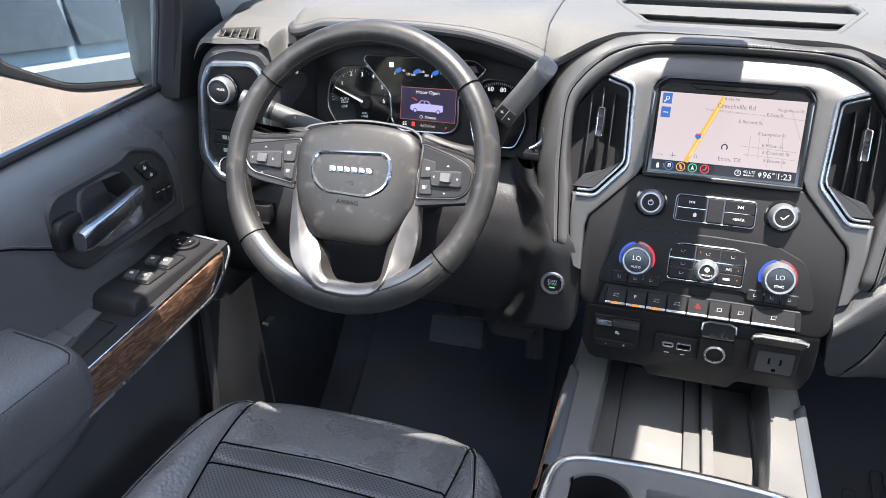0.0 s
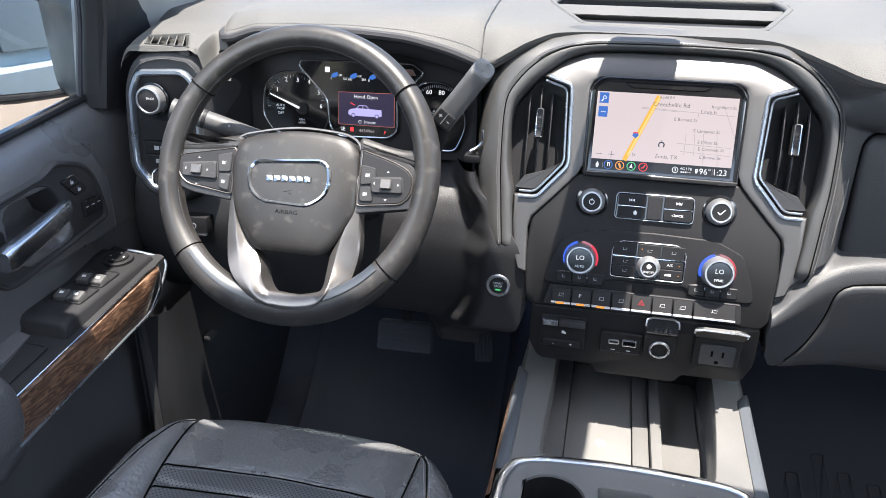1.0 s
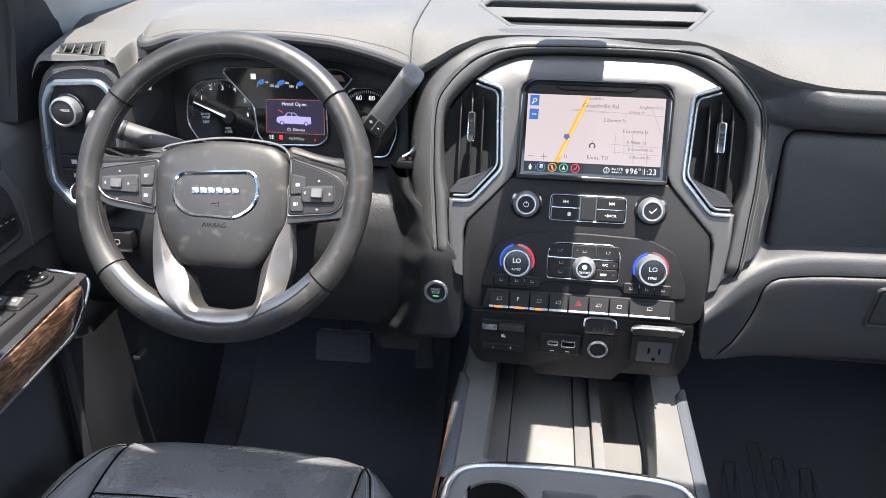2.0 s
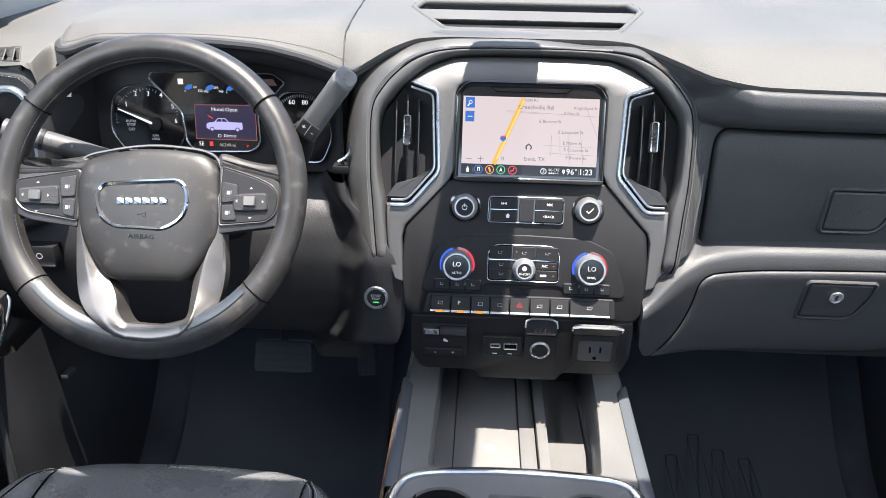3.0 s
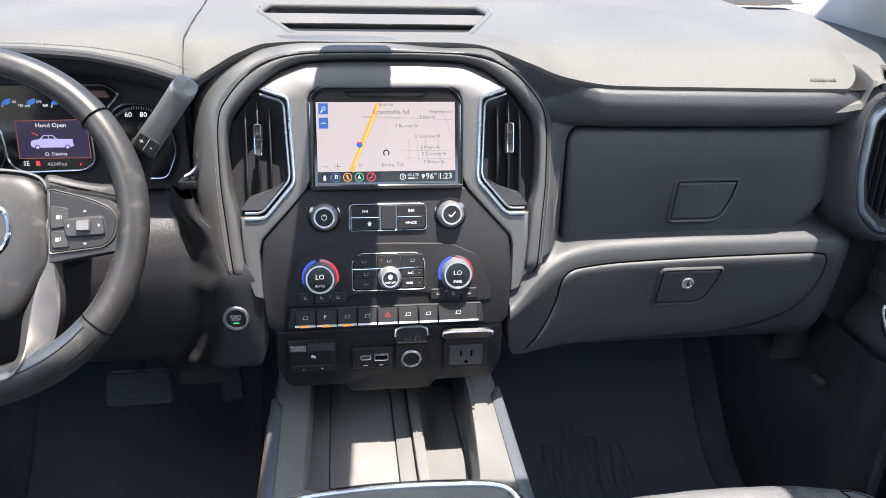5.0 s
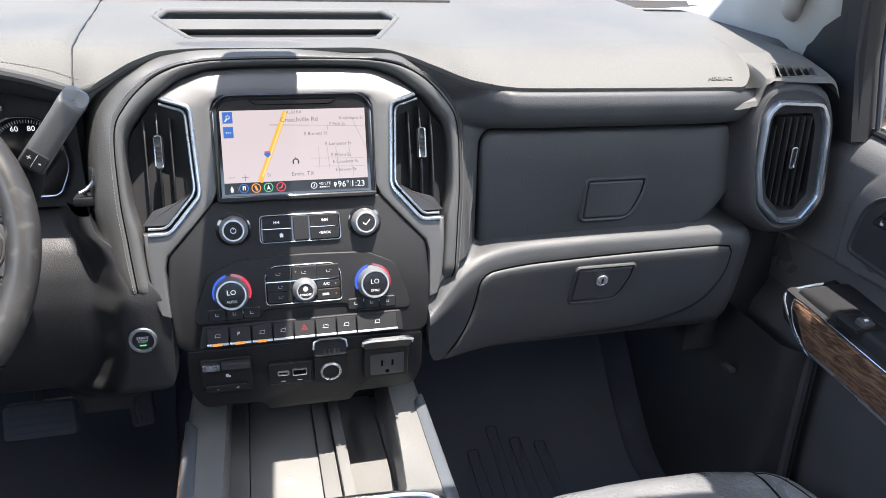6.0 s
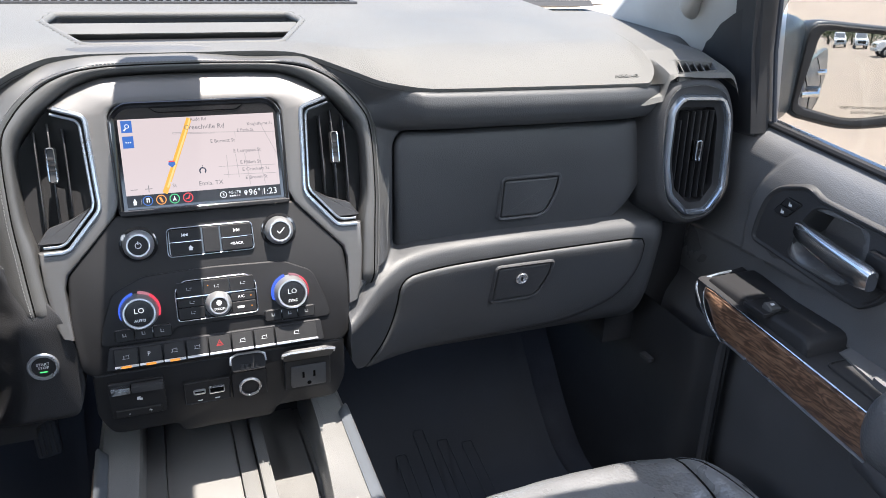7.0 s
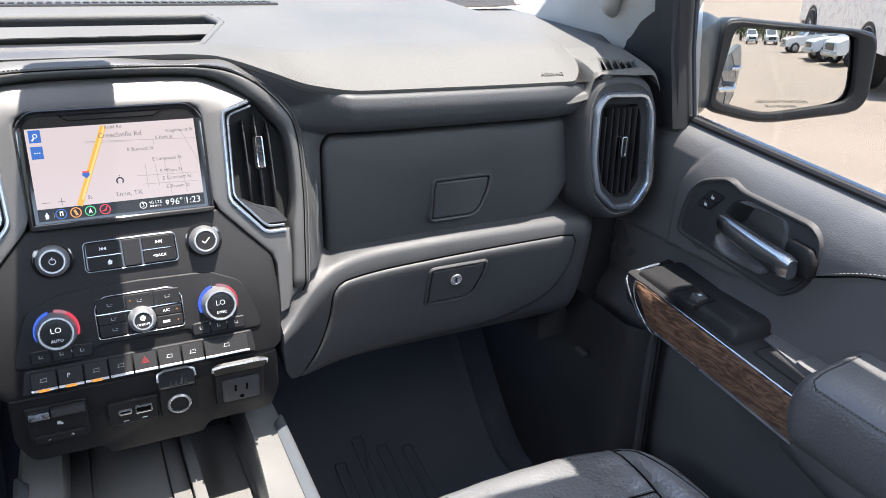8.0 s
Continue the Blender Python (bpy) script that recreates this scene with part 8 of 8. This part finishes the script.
# own body side, as the door mirrors see it
for s in (-1, 1):
    side_ob = thing("body_side", (s * .95, -2.5, -.2), "slate blue side of the pickup with chrome handles", "body side", "", "structure")
    bm = bmesh.new()

    def skin(u, v, s=s):
        y, z = -.16 - 4.2 * u, -.30 + .98 * v
        return Vector((s * (.960 - .075 * v ** 4 - .03 * (1 - v) ** 2 + .012 * math.exp(-((v - .62) / .06) ** 2)), y, z))
    sides = []
    for u in np.linspace(0, 1, 31):
        outer = [skin(u, v) for v in np.linspace(0, 1, 21)]
        sides.append(outer + [p - Vector((s * .05, 0, 0)) for p in outer[::-1]])
    loft(bm, sides, True, True, True)
    part("side_skin", bm, M_BODY, side_ob, "", 60)
    for y in (-1.02, -1.95):
        bm = bmesh.new()
        tube(bm, [(s * .920, y + .10, .56), (s * .985, y + .08, .565), (s * .985, y - .08, .565), (s * .920, y - .10, .56)], .015, n=8)
        part("door_handle", bm, M_CHROME, side_ob, "chrome door handle")
    for y in (-1.12, -2.10):
        bm = bmesh.new()
        tube(bm, [(s * .962, y, -.28), (s * .966, y, .20), (s * .955, y, .45), (s * .892, y, .67)], .003, n=5)
        part("door_gap", bm, M_HOLE, side_ob)
    bm = bmesh.new()
    rows = [[Vector((s * x, y, z)) for x, z in ((.875, .70), (.885, .72), (.800, 1.24), (.78, 1.24))] for y in (-1.20, -2.08)]
    loft(bm, rows, True, True, True)
    part("rear_window", bm, M_PIANO, side_ob, "dark rear door window")

# ---- outside ----
M_SAND = material("tan_concrete", (.265, .217, .174), .9, grain=.5, grain_scale=60, var=.10, scale=.7)
bm = bmesh.new()
sheet(bm, 24, 24, lambda u, v: Vector(((u - .5) * 2400, (v - .5) * 2400, -.70)))
solid("ground", bm, M_SAND, "tan sunlit concrete lot reaching to the horizon", "ground", "structure")
M_WHITEPAINT = material("white_paint", (.78, .78, .77), .3, coat=.6, var=.02)
M_BLUEPAINT = material("pale_blue_paint", (.50, .64, .72), .5, coat=.1, var=.03)
M_TINT = material("dark_glass", (.07, .085, .10), .12)
M_TYRE = material("tyre", (.018, .018, .018), .8, grain=.4, grain_scale=120)
M_RIM = material("alloy", (.5, .5, .51), .3, metal=.9)
M_LAMP = material("lamp_lens", (.6, .62, .63), .1, coat=.8)


def pickup(label, paint):
    """A parked pickup, facing +y, on the ground at its middle."""
    e = thing("parked_pickup", (0, 0, 0), label, "pickup", "parked pickups")
    prof = [(2.75, .55), (2.85, .80), (2.80, 1.15), (2.55, 1.24), (1.25, 1.32), (1.20, 1.32), (-.75, 1.30), (-2.75, 1.28), (-2.85, 1.20), (-2.85, .60)]
    bm = bmesh.new()
    rows = []
    for x, k in ((-1.0, .985), (-.93, 1.0), (.93, 1.0), (1.0, .985)):
        rows.append([Vector((x, y * k, .52 + (z - .52) * (k if abs(x) < 1 else .96))) for y, z in prof])
    loft(bm, rows, True, True, True)
    part("body", bm, paint, e, "", 40)
    bm = bmesh.new()
    rows = []
    for z, y0, y1, hx in ((1.29, -.85, 1.30, .95), (1.62, -.80, .85, .88), (1.86, -.70, .40, .78), (1.91, -.55, .20, .70)):
        rows.append([Vector(p) for p in ((-hx, y0, z), (hx, y0, z), (hx, y1, z), (-hx, y1, z))])
    loft(bm, rows, True, False, True)
    part("cab", bm, paint, e, "", 50)
    for sx in (-1, 1):
        for y0, y1 in ((-.72, .05), (.12, .85)):
            bm = bmesh.new()
            pts = [Vector((sx * .955, y0, 1.36)), Vector((sx * .955, y1, 1.36)), Vector((sx * .835, min(y1, y1 - .25 * (y1 > .5)), 1.76)), Vector((sx * .835, y0 + .02, 1.76))]
            loft(bm, [pts, [p + Vector((sx * .012, 0, .004)) for p in pts]], True, True, True)
            part("side_window", bm, M_TINT, e, "", 0)
    for y, y2 in ((1.30, .47), (-.85, -.72)):
        sg = 1 if y > 0 else -1
        bm = bmesh.new()
        pts = [Vector((-.84, y - .06 * sg + .04 * sg, 1.36)), Vector((.84, y - .02 * sg, 1.36)), Vector((.74, y2 + .04 * sg, 1.82)), Vector((-.74, y2 + .04 * sg, 1.82))]
        loft(bm, [pts, [p + Vector((0, .02 * sg, .012)) for p in pts]], True, True, True)
        part("windscreen", bm, M_TINT, e, "", 0)
    bm = bmesh.new()
    box(bm, -.62, .62, 2.80, 2.88, .78, 1.12, .02)
    part("grille", bm, M_PIANO, e)
    bm = bmesh.new()
    box(bm, -.98, .98, 2.74, 2.95, .48, .72, .04)
    part("front_bumper", bm, M_RIM, e)
    bm = bmesh.new()
    box(bm, -.95, .95, -2.98, -2.80, .50, .68, .03)
    part("rear_bumper", bm, M_RIM, e)
    for sx in (-1, 1):
        bm = bmesh.new()
        box(bm, sx * .80 - .16, sx * .80 + .16, 2.74, 2.87, .86, 1.10, .03)
        part("headlight", bm, M_LAMP, e)
        for y in (1.85, -1.75):
            W0 = frame_of((sx * .90, y, .42), (0, 1, 0), (0, 0, 1)) if sx > 0 else frame_of((sx * .90, y, .42), (0, -1, 0), (0, 0, 1))
            bm = bmesh.new()
            disc(bm, .42, [(.6, -.14), (.94, -.14), (1, -.10), (1, .09), (.94, .13), (.62, .135)], W0, 28, cap=False)
            wh_ = part("wheel", bm, M_TYRE, e, "black tyre")
            bm = bmesh.new()
            disc(bm, .27, [(1, .12), (.93, .13), (.88, .06), (.35, .07), (.30, .11), (.0001, .115)], W0, 24)
            part("rim", bm, M_RIM, wh_)
            bm = bmesh.new()
            disc(bm, .50, [(1, .05), (.98, .11), (.86, .108)], W0, 28, cap=False)
            part("wheel_arch", bm, M_DARK, e)
    return e


first = pickup("white parked pickup with dark windows on the lot", M_WHITEPAINT)
first.matrix_basis = pose(12.0, 6.8, -.70, 0, 0, 140)
for x, y, a in ((7.3, -24.0, 84), (8.0, -16.4, 84), (8.7, -13.7, 84), (1.5, -46.0, 0), (4.7, -42.0, 0)):
    copy_thing(first, pose(x, y, -.70, 0, 0, a))
blue = pickup("pale blue parked pickup standing alongside", M_BLUEPAINT)
blue.matrix_basis = pose(-2.9, -2.3, -.70, 0, 0, 0)

# far row of trees behind
M_LEAF = material("foliage", (.055, .085, .030), .8, var=.4, scale=2)
M_BARK = material("bark", (.12, .09, .06), .9, grain=.6, grain_scale=30)
rng = random.Random(5)
for k in range(13):
    tx, ty = -12 + 3.4 * k + rng.uniform(-1, 1), -62 + rng.uniform(-3, 3)
    tr_ = thing("tree", (tx, ty, -.70), "green leafy tree at the far edge of the lot", "tree", "far trees")
    bm = bmesh.new()
    tube(bm, [(tx, ty, -.7), (tx + .1, ty, 1.0), (tx + .2, ty + .1, 2.2)], lambda t: .22 - .12 * t, n=8)
    for q in range(5):
        a = rng.uniform(0, 6.28)
        tube(bm, [(tx + .1, ty, 1.2 + .25 * q), (tx + .8 * math.cos(a), ty + .8 * math.sin(a), 2.4 + .3 * q), (tx + 1.5 * math.cos(a), ty + 1.5 * math.sin(a), 3.2 + .3 * q)], lambda t: .09 - .06 * t, n=6)
    part("trunk", bm, M_BARK, tr_)
    verts, faces = [], []
    for q in range(1400):
        d = Vector((rng.gauss(0, 1), rng.gauss(0, 1), rng.gauss(0, .8)))
        d = d.normalized() * (rng.random() ** .4)
        c = Vector((tx + d.x * 2.6 + .5 * math.sin(d.z * 7), ty + d.y * 2.4, 1.9 + d.z * 2.3))
        a, b = Vector((rng.gauss(0, 1), rng.gauss(0, 1), rng.gauss(0, 1))).normalized() * .16, Vector((rng.gauss(0, 1), rng.gauss(0, 1), rng.gauss(0, 1))).normalized() * .12
        i = len(verts)
        verts += [c - a, c + b, c + a, c - b]
        faces.append((i, i + 1, i + 2, i + 3))
    me = bpy.data.meshes.new("crown")
    me.from_pydata([tuple(v) for v in verts], [], faces)
    me.materials.append(M_LEAF)
    cr_ = new("crown", me)
    cr_.parent = tr_
    cr_.matrix_parent_inverse = tr_.matrix_basis.inverted()
